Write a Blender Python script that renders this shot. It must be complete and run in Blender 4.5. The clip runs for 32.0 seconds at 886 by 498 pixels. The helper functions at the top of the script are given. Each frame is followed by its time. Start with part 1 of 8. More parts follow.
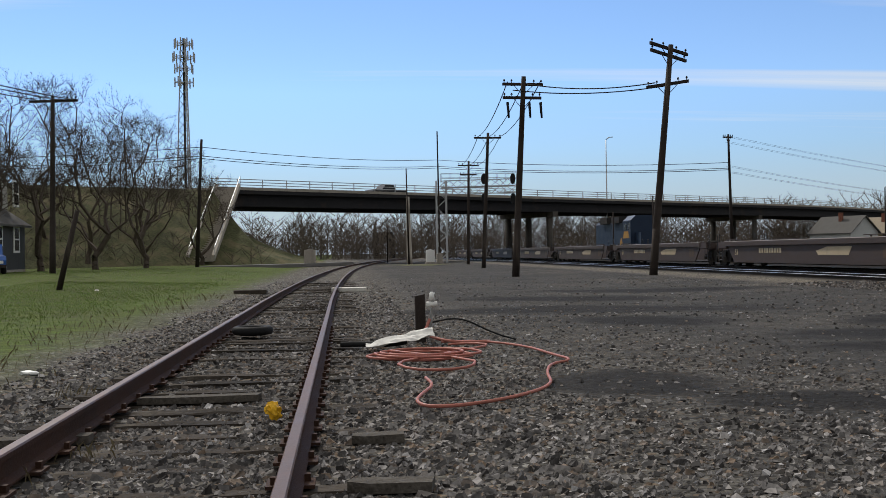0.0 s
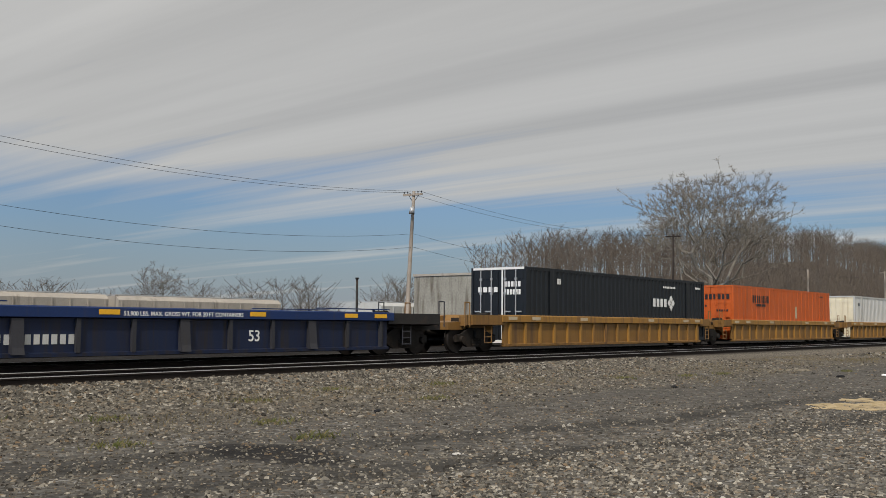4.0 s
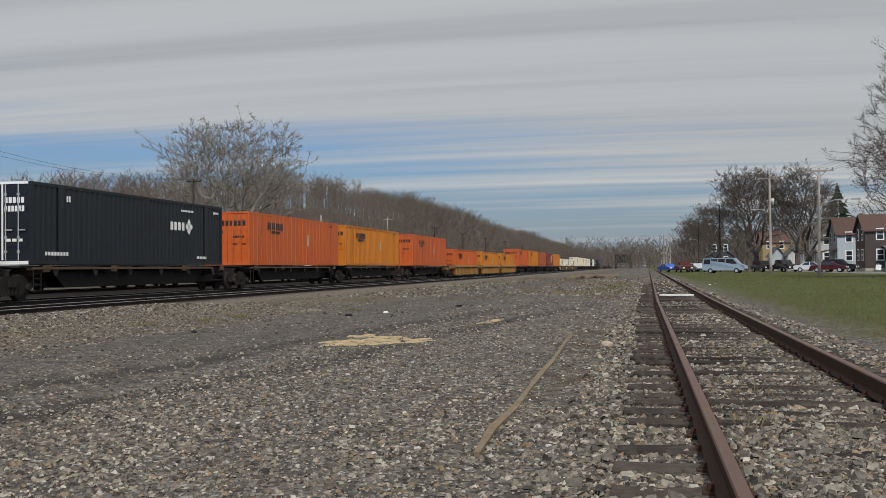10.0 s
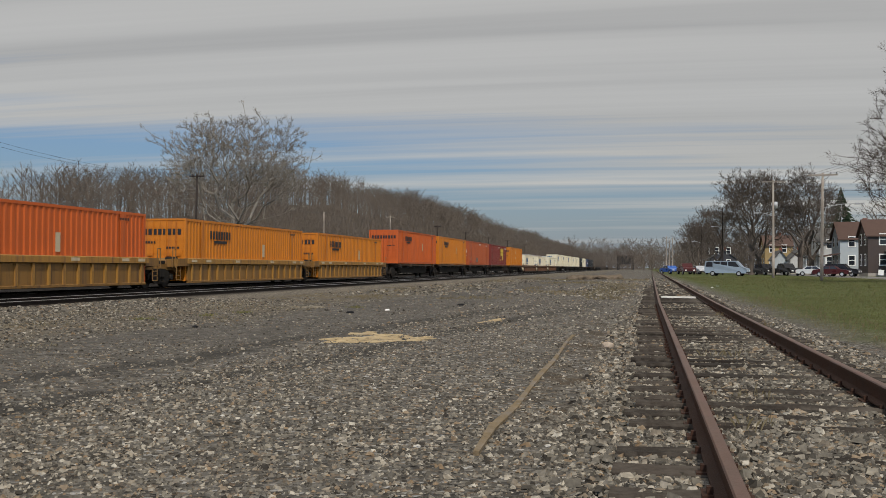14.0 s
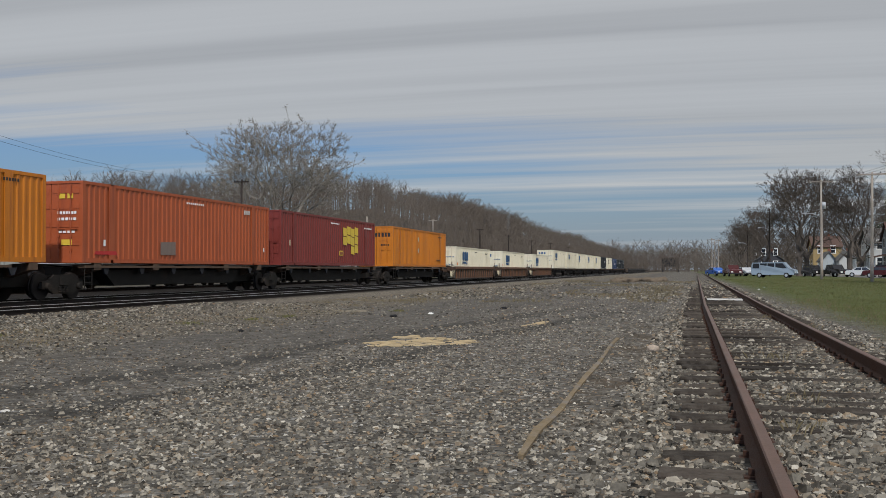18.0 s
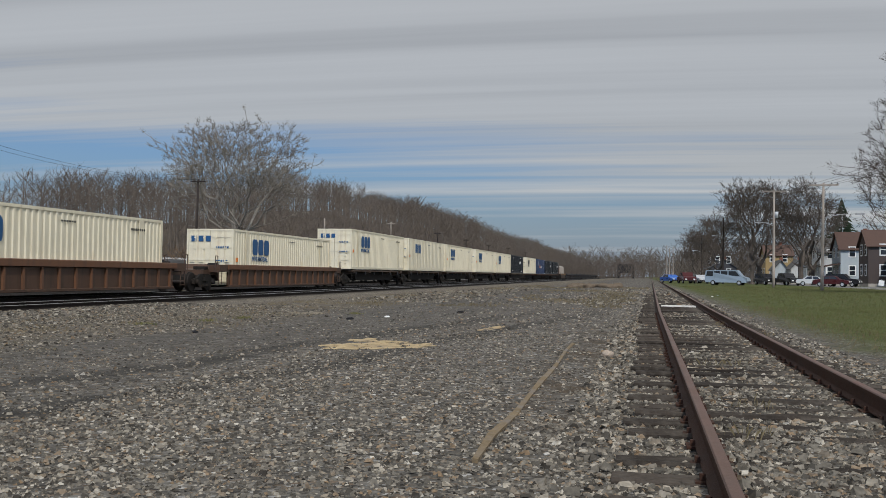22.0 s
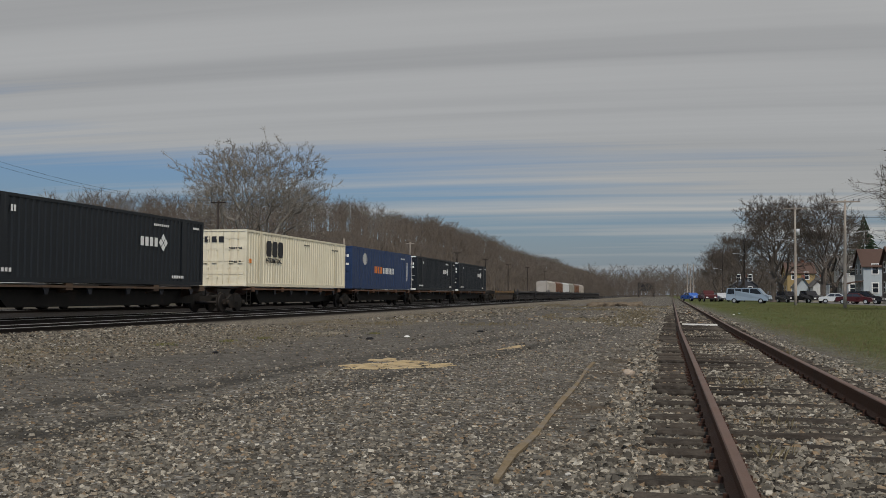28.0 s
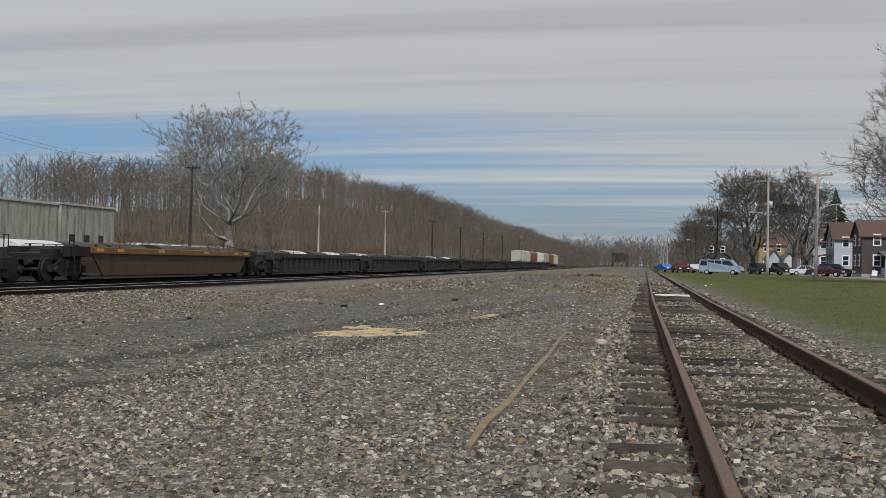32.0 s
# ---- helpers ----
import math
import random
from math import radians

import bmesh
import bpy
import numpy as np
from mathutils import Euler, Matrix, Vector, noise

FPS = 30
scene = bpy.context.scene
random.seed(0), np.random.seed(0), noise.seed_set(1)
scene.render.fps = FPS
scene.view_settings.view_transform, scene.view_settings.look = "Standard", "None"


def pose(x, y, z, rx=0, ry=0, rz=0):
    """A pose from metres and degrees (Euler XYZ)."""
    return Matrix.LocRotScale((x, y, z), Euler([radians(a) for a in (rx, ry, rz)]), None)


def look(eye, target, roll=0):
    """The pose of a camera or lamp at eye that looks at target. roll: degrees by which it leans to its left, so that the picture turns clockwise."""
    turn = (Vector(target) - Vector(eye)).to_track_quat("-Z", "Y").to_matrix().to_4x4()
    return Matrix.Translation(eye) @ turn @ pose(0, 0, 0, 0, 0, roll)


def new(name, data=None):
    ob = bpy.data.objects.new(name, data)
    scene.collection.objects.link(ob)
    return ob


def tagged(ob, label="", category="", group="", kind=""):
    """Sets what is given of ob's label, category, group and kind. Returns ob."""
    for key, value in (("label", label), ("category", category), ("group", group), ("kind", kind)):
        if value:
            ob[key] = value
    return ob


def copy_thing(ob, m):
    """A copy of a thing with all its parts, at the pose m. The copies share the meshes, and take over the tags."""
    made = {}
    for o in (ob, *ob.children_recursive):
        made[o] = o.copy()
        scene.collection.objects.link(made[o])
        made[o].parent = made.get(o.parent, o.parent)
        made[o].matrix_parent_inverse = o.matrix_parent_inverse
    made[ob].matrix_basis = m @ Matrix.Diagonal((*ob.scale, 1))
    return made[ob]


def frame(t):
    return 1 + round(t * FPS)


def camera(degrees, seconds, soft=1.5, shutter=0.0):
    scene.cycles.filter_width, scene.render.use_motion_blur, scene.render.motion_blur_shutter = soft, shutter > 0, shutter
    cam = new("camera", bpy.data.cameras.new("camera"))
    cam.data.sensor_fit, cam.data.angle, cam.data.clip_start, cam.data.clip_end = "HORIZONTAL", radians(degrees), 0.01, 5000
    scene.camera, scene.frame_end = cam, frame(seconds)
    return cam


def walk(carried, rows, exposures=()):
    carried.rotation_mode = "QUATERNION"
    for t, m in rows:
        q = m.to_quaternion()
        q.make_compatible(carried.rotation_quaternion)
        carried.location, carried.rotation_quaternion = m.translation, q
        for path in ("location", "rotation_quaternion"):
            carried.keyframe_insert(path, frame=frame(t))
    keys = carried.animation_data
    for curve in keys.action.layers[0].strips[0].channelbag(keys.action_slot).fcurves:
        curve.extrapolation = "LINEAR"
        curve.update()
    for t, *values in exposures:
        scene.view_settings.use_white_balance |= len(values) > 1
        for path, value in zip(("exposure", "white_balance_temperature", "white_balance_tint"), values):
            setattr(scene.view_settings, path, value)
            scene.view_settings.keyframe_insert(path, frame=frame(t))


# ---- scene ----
cam = camera(48.39, 32.0, soft=0.6)
EYE = 1.17
PATH = [
    (0, -174.24, 0.2, -0.98),
    (0.5, -167.66, -0.33, -1.26),
    (0.8, -162.18, -0.18, -1.32),
    (1, -157.48, -0.28, 0.02),
    (1.2, -151.87, -0.7, 0.05),
    (1.4, -145.6, -0.36, -0.02),
    (1.7, -133.78, 0.14, 0.23),
    (2, -120.61, 0.54, 0.13),
    (2.2, -109.88, 0.87, -0.59),
    (2.4, -97.99, 1.26, 0.52),
    (2.7, -82.24, 2.06, 0.39),
    (3, -70.23, 2.81, 0.51),
    (3.5, -54.68, 2.97, -0.84),
    (4, -38.69, 4.33, 0.44),
    (4.5, -25.36, 2.66, 1.19),
    (5, -16.8, 1.5, 0.8),
    (6.5, -12.63, 0.65, 0.4),
    (7, -13.04, 0.93, 0.14),
    (7.5, -11.99, 0.74, 0.89),
    (8, -12.44, 1.09, 0.44),
    (8.5, -11.22, 1.12, 0.17),
    (9, -10.55, 0.83, 0.34),
    (9.5, -11.25, 1.04, 0.03),
    (10, -11.31, 1.11, -0.58),
    (10.5, -10.8, 1.18, 0.06),
    (11, -11.01, 0.89, 0),
    (11.5, -10.52, 0.68, -0.1),
    (12, -11.45, 1.6, -0.07),
    (12.5, -11.29, 1.41, -0.25),
    (13, -10.97, 1.51, 0.19),
    (13.5, -10.95, 1.09, -0.29),
    (14, -11.45, 1.03, 0.28),
    (14.5, -12.64, 1.71, -0.45),
    (16.5, -13.42, 2.29, 0.54),
    (17, -13.17, 1.73, 0.05),
    (17.5, -14.74, 1.39, -0.27),
    (18, -13.94, 1.22, -0.06),
    (18.5, -13.99, 1.48, -0.08),
    (19, -14.78, 1.42, 0.18),
    (19.5, -13.47, 1.15, 0.16),
    (20, -13.21, 1.04, 0.48),
    (20.5, -12.97, 1.34, 0.96),
    (21, -12.83, 1.22, 0.56),
    (21.5, -12.15, 1.24, 0.24),
    (22, -11.48, 1.44, 0.73),
    (22.5, -12.08, 1.53, 0.71),
    (23, -12.22, 1.54, 0.48),
    (23.5, -12.18, 1.71, 0.79),
    (24, -12.03, 1.23, 0.51),
    (24.5, -12, 1.67, -0.19),
    (25, -11.75, 1.78, -0.21),
    (25.5, -12.41, 2.17, 0.43),
    (27.5, -12.36, 2.42, 0.41),
    (28, -12.61, 2.56, 0.42),
    (28.5, -12.01, 1.92, 0.83),
    (29, -11.46, 1.65, 0.54),
    (29.5, -11.24, 1.75, 0.98),
    (30, -11.2, 1.21, 0.81),
    (30.5, -10.78, 1.32, 1.19),
    (31, -11.34, 0.9, 1.09),
    (31.5, -11.28, 0.66, 1.06),
    (32, -11.15, 0.74, 1.04),
]
CLOUD_LOW, CLOUD_HIGH = 7.0, 12.5
SKY_TINT = (1.85, 1.92, 2.10)
EXPOSURES = [(0.0, -0.65, 6600, 10), (1.0, -0.8, 6350, 10), (2.0, -0.55, 5950, 10), (3.0, -0.15, 6750, 10), (4.0, -0.4, 6750, 10), (6.5, -0.2, 6200, 10), (8.0, -0.28, 6250, 10), (9.0, -0.4, 6350, 10),
             (12.0, -0.38, 6650, 10), (13.0, -0.42, 6800, 10), (16.0, -0.5, 6500, 10), (20.0, -0.45, 6200, 10), (23.0, -0.55, 6250, 10), (28.0, -0.75, 6600, 10), (30.0, -0.55, 6650, 10), (31.0, -0.62, 6600, 10), (32.0, -0.35, 6350, 10)]


def turned(yaw, pitch, roll):
    return pose(0, 0, EYE, 0, 0, -yaw) @ pose(0, 0, 0, 90 + pitch) @ pose(0, 0, 0, 0, 0, roll)


walk(cam, [(t, turned(a, b, c)) for t, a, b, c in PATH], exposures=EXPOSURES)

# ---- world and sun ----
SUN_AZ, SUN_EL = 158.0, 44.0


def make_world():
    w = bpy.data.worlds.new("world")
    scene.world = w
    w.use_nodes = True
    nt = w.node_tree
    nt.nodes.clear()
    N = nt.nodes.new
    L = nt.links.new
    out = N("ShaderNodeOutputWorld")
    bg = N("ShaderNodeBackground")
    sky = N("ShaderNodeTexSky")
    sky.sky_type = "NISHITA"
    sky.sun_disc = False
    sky.sun_elevation = radians(SUN_EL)
    sky.sun_rotation = radians(SUN_AZ)
    sky.air_density = 1.0
    sky.dust_density = 0.0
    sky.ozone_density = 5.0
    bg.inputs["Strength"].default_value = 0.10
    co = N("ShaderNodeTexCoord")
    sep = N("ShaderNodeSeparateXYZ")
    L(co.outputs["Generated"], sep.inputs[0])
    # cloud sheet: the direction laid on a flat layer overhead
    zc = N("ShaderNodeMath"); zc.operation = "MAXIMUM"; zc.inputs[1].default_value = 0.02
    L(sep.outputs["Z"], zc.inputs[0])
    za = N("ShaderNodeMath"); za.operation = "ADD"; za.inputs[1].default_value = 0.05
    L(zc.outputs[0], za.inputs[0])
    dv = N("ShaderNodeVectorMath"); dv.operation = "DIVIDE"
    cb = N("ShaderNodeCombineXYZ")
    for k in ("X", "Y", "Z"):
        L(za.outputs[0], cb.inputs[k])
    L(co.outputs["Generated"], dv.inputs[0]); L(cb.outputs[0], dv.inputs[1])
    # long bands that run from side to side ahead and fan out overhead behind
    mp = N("ShaderNodeMapping"); mp.inputs["Rotation"].default_value = (0, 0, radians(8)); mp.inputs["Scale"].default_value = (0.075, 1.15, 0.0)
    L(dv.outputs[0], mp.inputs[0])
    n1 = N("ShaderNodeTexNoise"); n1.inputs["Scale"].default_value = 1.2; n1.inputs["Detail"].default_value = 9; n1.inputs["Roughness"].default_value = 0.56
    n1.inputs["Distortion"].default_value = 0.35
    L(mp.outputs[0], n1.inputs["Vector"])
    mp2 = N("ShaderNodeMapping"); mp2.inputs["Rotation"].default_value = (0, 0, radians(14)); mp2.inputs["Scale"].default_value = (0.22, 0.9, 0.0)
    L(dv.outputs[0], mp2.inputs[0])
    n2 = N("ShaderNodeTexNoise"); n2.inputs["Scale"].default_value = 1.0; n2.inputs["Detail"].default_value = 7; n2.inputs["Roughness"].default_value = 0.55
    L(mp2.outputs[0], n2.inputs["Vector"])
    mixn = N("ShaderNodeMix"); mixn.data_type = "FLOAT"; mixn.inputs[0].default_value = 0.4
    L(n1.outputs["Fac"], mixn.inputs[2]); L(n2.outputs["Fac"], mixn.inputs[3])
    # the sheet is thick to the north (+y) and thins out to the south
    cover = N("ShaderNodeMapRange"); cover.inputs[1].default_value = -0.95; cover.inputs[2].default_value = -0.40
    cover.inputs[3].default_value = -0.26; cover.inputs[4].default_value = 0.10
    L(sep.outputs["Y"], cover.inputs[0])
    # and it breaks up low over the horizon
    low = N("ShaderNodeMapRange"); low.inputs[1].default_value = 0.035; low.inputs[2].default_value = 0.16
    low.inputs[3].default_value = -0.22; low.inputs[4].default_value = 0.09
    xy = N("ShaderNodeMath"); xy.operation = "MULTIPLY"
    L(sep.outputs["X"], xy.inputs[0]); L(sep.outputs["Y"], xy.inputs[1])
    slant = N("ShaderNodeMath"); slant.operation = "MULTIPLY_ADD"; slant.inputs[1].default_value = 0.12
    L(xy.outputs[0], slant.inputs[0]); L(sep.outputs["Z"], slant.inputs[2])
    L(slant.outputs[0], low.inputs[0])
    ad = N("ShaderNodeMath"); ad.operation = "ADD"; L(cover.outputs[0], ad.inputs[0]); L(low.outputs[0], ad.inputs[1])
    ad2 = N("ShaderNodeMath"); ad2.operation = "ADD"; L(mixn.outputs[0], ad2.inputs[0]); L(ad.outputs[0], ad2.inputs[1])
    ramp = N("ShaderNodeMapRange"); ramp.inputs[1].default_value = 0.40; ramp.inputs[2].default_value = 0.60
    L(ad2.outputs[0], ramp.inputs[0])
    mul = N("ShaderNodeMath"); mul.operation = "MULTIPLY"; mul.inputs[1].default_value = 0.88
    L(ramp.outputs[0], mul.inputs[0])
    # brightness of the sheet: brighter towards the sun
    sd = N("ShaderNodeVectorMath"); sd.operation = "DOT_PRODUCT"
    a, e = radians(SUN_AZ), radians(SUN_EL)
    sd.inputs[1].default_value = (math.sin(a) * math.cos(e), math.cos(a) * math.cos(e), math.sin(e))
    L(co.outputs["Generated"], sd.inputs[0])
    glow = N("ShaderNodeMapRange"); glow.inputs[1].default_value = -0.42; glow.inputs[2].default_value = 0.10
    glow.inputs[3].default_value = CLOUD_LOW; glow.inputs[4].default_value = CLOUD_HIGH
    L(sd.outputs["Value"], glow.inputs[0])
    tone = N("ShaderNodeMapRange"); tone.inputs[1].default_value = 0.35; tone.inputs[2].default_value = 0.72
    tone.inputs[3].default_value = 0.80; tone.inputs[4].default_value = 1.10
    L(n1.outputs["Fac"], tone.inputs[0])
    gm = N("ShaderNodeMath"); gm.operation = "MULTIPLY"; L(glow.outputs[0], gm.inputs[0]); L(tone.outputs[0], gm.inputs[1])
    cc = N("ShaderNodeVectorMath"); cc.operation = "SCALE"; cc.inputs[0].default_value = (1.0, 1.0, 0.975)
    L(gm.outputs[0], cc.inputs["Scale"])
    mix = N("ShaderNodeMix"); mix.data_type = "RGBA"
    L(mul.outputs[0], mix.inputs[0]); tint = N("ShaderNodeVectorMath"); tint.operation = "MULTIPLY"; tint.inputs[1].default_value = SKY_TINT
    L(sky.outputs[0], tint.inputs[0])
    # the sky away from the sun is deeper, most of all low down
    ns = N("ShaderNodeMapRange"); ns.inputs[1].default_value = -0.75; ns.inputs[2].default_value = 0.5
    ns.inputs[3].default_value = 1.0; ns.inputs[4].default_value = 0.46
    L(sep.outputs["Y"], ns.inputs[0])
    lowd = N("ShaderNodeMapRange"); lowd.inputs[1].default_value = 0.0; lowd.inputs[2].default_value = 0.16
    lowd.inputs[3].default_value = 0.50; lowd.inputs[4].default_value = 1.0
    L(sep.outputs["Z"], lowd.inputs[0])
    nl = N("ShaderNodeMath"); nl.operation = "MULTIPLY"; L(ns.outputs[0], nl.inputs[0]); L(lowd.outputs[0], nl.inputs[1])
    deep = N("ShaderNodeVectorMath"); deep.operation = "SCALE"
    L(tint.outputs[0], deep.inputs[0]); L(nl.outputs[0], deep.inputs["Scale"])
    # pale bluish haze along the horizon
    hz = N("ShaderNodeMapRange"); hz.inputs[1].default_value = 0.10; hz.inputs[2].default_value = 0.0; hz.inputs[3].default_value = 0.0; hz.inputs[4].default_value = 0.85
    L(sep.outputs["Z"], hz.inputs[0])
    hc = N("ShaderNodeVectorMath"); hc.operation = "SCALE"; hc.inputs[0].default_value = (7.2, 8.7, 11.0); L(ns.outputs[0], hc.inputs["Scale"])
    hm = N("ShaderNodeMix"); hm.data_type = "RGBA"; L(hz.outputs[0], hm.inputs[0]); L(deep.outputs[0], hm.inputs[6]); L(hc.outputs[0], hm.inputs[7])
    L(hm.outputs[2], mix.inputs[6]); L(cc.outputs[0], mix.inputs[7])
    L(mix.outputs[2], bg.inputs["Color"])
    L(bg.outputs[0], out.inputs[0])
    sun = bpy.data.lights.new("sun", "SUN")
    sun.energy = 4.2
    sun.angle = radians(2.5)
    sun.color = (1.0, 0.94, 0.85)
    ob = new("sun", sun)
    d = Vector((math.sin(a) * math.cos(e), math.cos(a) * math.cos(e), math.sin(e)))
    ob.matrix_world = look(d * 60, (0, 0, 0))


make_world()


# ---- materials ----
def mat(name, col, rough=0.7, metal=0.0, var=0.25, scale=3.0, fine=40.0, bump=0.0, bump_scale=30.0, dirt=None, dirt_amt=0.0,
        dirt_scale=0.6, streak=0.0, random=0.0, spec=None):
    """A painted, wooden, stony or metal surface: base colour with mottling at two scales, dirt, runs of rust and fine relief."""
    m = bpy.data.materials.new(name)
    m.use_nodes = True
    nt = m.node_tree
    b = nt.nodes["Principled BSDF"]
    N, L = nt.nodes.new, nt.links.new
    co = N("ShaderNodeTexCoord")
    b.inputs["Metallic"].default_value = metal
    b.inputs["Specular IOR Level"].default_value = spec if spec is not None else (0.12 if rough > 0.58 else 0.28)
    n1 = N("ShaderNodeTexNoise"); n1.inputs["Scale"].default_value = scale; n1.inputs["Detail"].default_value = 5
    n2 = N("ShaderNodeTexNoise"); n2.inputs["Scale"].default_value = fine; n2.inputs["Detail"].default_value = 3
    for n in (n1, n2):
        L(co.outputs["Object"], n.inputs["Vector"])
    a = N("ShaderNodeMath"); a.operation = "ADD"
    L(n1.outputs["Fac"], a.inputs[0]); L(n2.outputs["Fac"], a.inputs[1])
    r = N("ShaderNodeMapRange"); r.inputs[1].default_value = 0.6; r.inputs[2].default_value = 1.4
    r.inputs[3].default_value = 1 - var; r.inputs[4].default_value = 1 + var
    L(a.outputs[0], r.inputs[0])
    sc = N("ShaderNodeVectorMath"); sc.operation = "SCALE"; sc.inputs[0].default_value = col
    L(r.outputs[0], sc.inputs["Scale"])
    last = sc.outputs[0]
    if random:
        oi = N("ShaderNodeObjectInfo")
        rr = N("ShaderNodeMapRange"); rr.inputs[3].default_value = 1 - random; rr.inputs[4].default_value = 1 + random
        L(oi.outputs["Random"], rr.inputs[0])
        s2 = N("ShaderNodeVectorMath"); s2.operation = "SCALE"
        L(last, s2.inputs[0]); L(rr.outputs[0], s2.inputs["Scale"])
        last = s2.outputs[0]
    if dirt:
        n3 = N("ShaderNodeTexNoise"); n3.inputs["Scale"].default_value = dirt_scale; n3.inputs["Detail"].default_value = 8
        n3.inputs["Roughness"].default_value = 0.65
        if streak:
            mp = N("ShaderNodeMapping"); mp.inputs["Scale"].default_value = (5.0, 5.0, 1.0 / streak)
            L(co.outputs["Object"], mp.inputs[0]); L(mp.outputs[0], n3.inputs["Vector"])
        else:
            L(co.outputs["Object"], n3.inputs["Vector"])
        r3 = N("ShaderNodeMapRange"); r3.inputs[1].default_value = 0.62 - 0.25 * dirt_amt; r3.inputs[2].default_value = 0.80 - 0.2 * dirt_amt
        r3.inputs[4].default_value = min(1.0, 0.4 + dirt_amt)
        L(n3.outputs["Fac"], r3.inputs[0])
        mx = N("ShaderNodeMix"); mx.data_type = "RGBA"; mx.inputs[7].default_value = (*dirt, 1)
        L(r3.outputs[0], mx.inputs[0]); L(last, mx.inputs[6])
        last = mx.outputs[2]
    L(last, b.inputs["Base Color"])
    rg = N("ShaderNodeMapRange"); rg.inputs[3].default_value = max(0.05, rough - 0.12); rg.inputs[4].default_value = min(1, rough + 0.12)
    L(n1.outputs["Fac"], rg.inputs[0]); L(rg.outputs[0], b.inputs["Roughness"])
    if bump:
        n4 = N("ShaderNodeTexNoise"); n4.inputs["Scale"].default_value = bump_scale; n4.inputs["Detail"].default_value = 4
        L(co.outputs["Object"], n4.inputs["Vector"])
        bp = N("ShaderNodeBump"); bp.inputs["Strength"].default_value = bump; bp.inputs["Distance"].default_value = 0.02
        L(n4.outputs["Fac"], bp.inputs["Height"]); L(bp.outputs[0], b.inputs["Normal"])
    return m


RUST = (0.10, 0.045, 0.025)
M = {}


def paint(name, col, dirt=(0.10, 0.06, 0.04), amt=0.25, rough=0.55, streak=3.0, var=0.12):
    M[name] = mat(name, col, rough, 0.0, var, 1.2, 25, 0.05, 60, dirt, amt, 0.8, streak)


M["rail"] = mat("rail_rust", (0.050, 0.026, 0.018), 0.75, 0.0, 0.25, 2, 60, 0.2, 80, (0.030, 0.020, 0.016), 0.4, 1.5)
M["railtop"] = mat("rail_head", (0.092, 0.050, 0.034), 0.5, 0.1, 0.2, 2, 30, 0.08, 60, (0.12, 0.058, 0.042), 0.5, 2.5)
M["main_rail"] = mat("dark_rail", (0.018, 0.014, 0.012), 0.7, 0.0, 0.3, 2, 60)
M["shiny"] = mat("polished_rail", (0.42, 0.41, 0.40), 0.34, 1.0, 0.1, 2, 30)
M["tie"] = mat("weathered_tie", (0.040, 0.033, 0.027), 0.92, 0, 0.45, 2.5, 30, 0.6, 25, (0.105, 0.092, 0.077), 0.4, 3.0, 0, 0.5)
M["pole_dark"] = mat("dark_pole_wood", (0.036, 0.029, 0.026), 0.85, 0, 0.3, 2, 30, 0.4, 30, (0.12, 0.10, 0.08), 0.3, 0.8, 5)
M["pole_grey"] = mat("grey_pole_wood", (0.30, 0.26, 0.22), 0.85, 0, 0.25, 2, 30, 0.4, 30, (0.16, 0.13, 0.10), 0.3, 0.8, 5)
M["wire"] = mat("wire", (0.02, 0.02, 0.022), 0.6)
M["steel"] = mat("galvanised_steel", (0.42, 0.43, 0.44), 0.5, 0.5, 0.15, 2, 30)
M["darksteel"] = mat("dark_steel", (0.035, 0.033, 0.032), 0.6, 0.2, 0.3, 2, 30, 0.1, 40, (0.10, 0.05, 0.03), 0.3, 1.0)
M["truck"] = mat("truck_grime", (0.020, 0.018, 0.016), 0.75, 0.1, 0.4, 3, 30, 0.2, 30, (0.055, 0.038, 0.027), 0.3, 1.2)
M["wheel"] = mat("wheel_steel", (0.026, 0.022, 0.020), 0.6, 0.2, 0.3, 3, 30)
M["concrete"] = mat("concrete", (0.34, 0.31, 0.27), 0.85, 0, 0.18, 0.8, 12, 0.2, 20, (0.16, 0.14, 0.12), 0.35, 0.3, 3)
M["bridge"] = mat("bridge_girder", (0.030, 0.030, 0.033), 0.7, 0.1, 0.25, 0.5, 8, 0, 1, (0.08, 0.055, 0.04), 0.2, 0.3)
M["bark"] = mat("bark", (0.085, 0.068, 0.056), 0.9, 0, 0.35, 2, 20, 0.4, 25)
M["bark_pale"] = mat("pale_bark", (0.215, 0.195, 0.165), 0.9, 0, 0.5, 1.2, 12, 0.3, 25)
M["bark_wood"] = mat("wood_bark", (0.120, 0.105, 0.088), 0.95, 0, 0.3, 0.05, 0.6)
M["bark_hill"] = mat("hill_bark", (0.132, 0.110, 0.090), 0.95, 0, 0.35, 0.05, 0.6)
M["bark_dim"] = mat("dim_bark", (0.105, 0.088, 0.074), 0.95, 0, 0.35, 0.05, 0.6)
M["fir"] = mat("fir_needles", (0.022, 0.035, 0.020), 0.9, 0, 0.4, 1.5, 20)
M["black"] = mat("black_rubber", (0.016, 0.016, 0.017), 0.75, 0, 0.3, 3, 40, 0.2, 40)
M["white"] = mat("white_paint", (0.72, 0.72, 0.70), 0.55, 0, 0.08, 1, 20)
M["yellow"] = mat("yellow_paint", (0.75, 0.40, 0.03), 0.5, 0, 0.12, 2, 20)
M["glass"] = mat("window_glass", (0.02, 0.024, 0.03), 0.08, 0, 0.1, 1, 10, spec=0.5)


# ---- mesh helpers ----
def B():
    return bmesh.new()


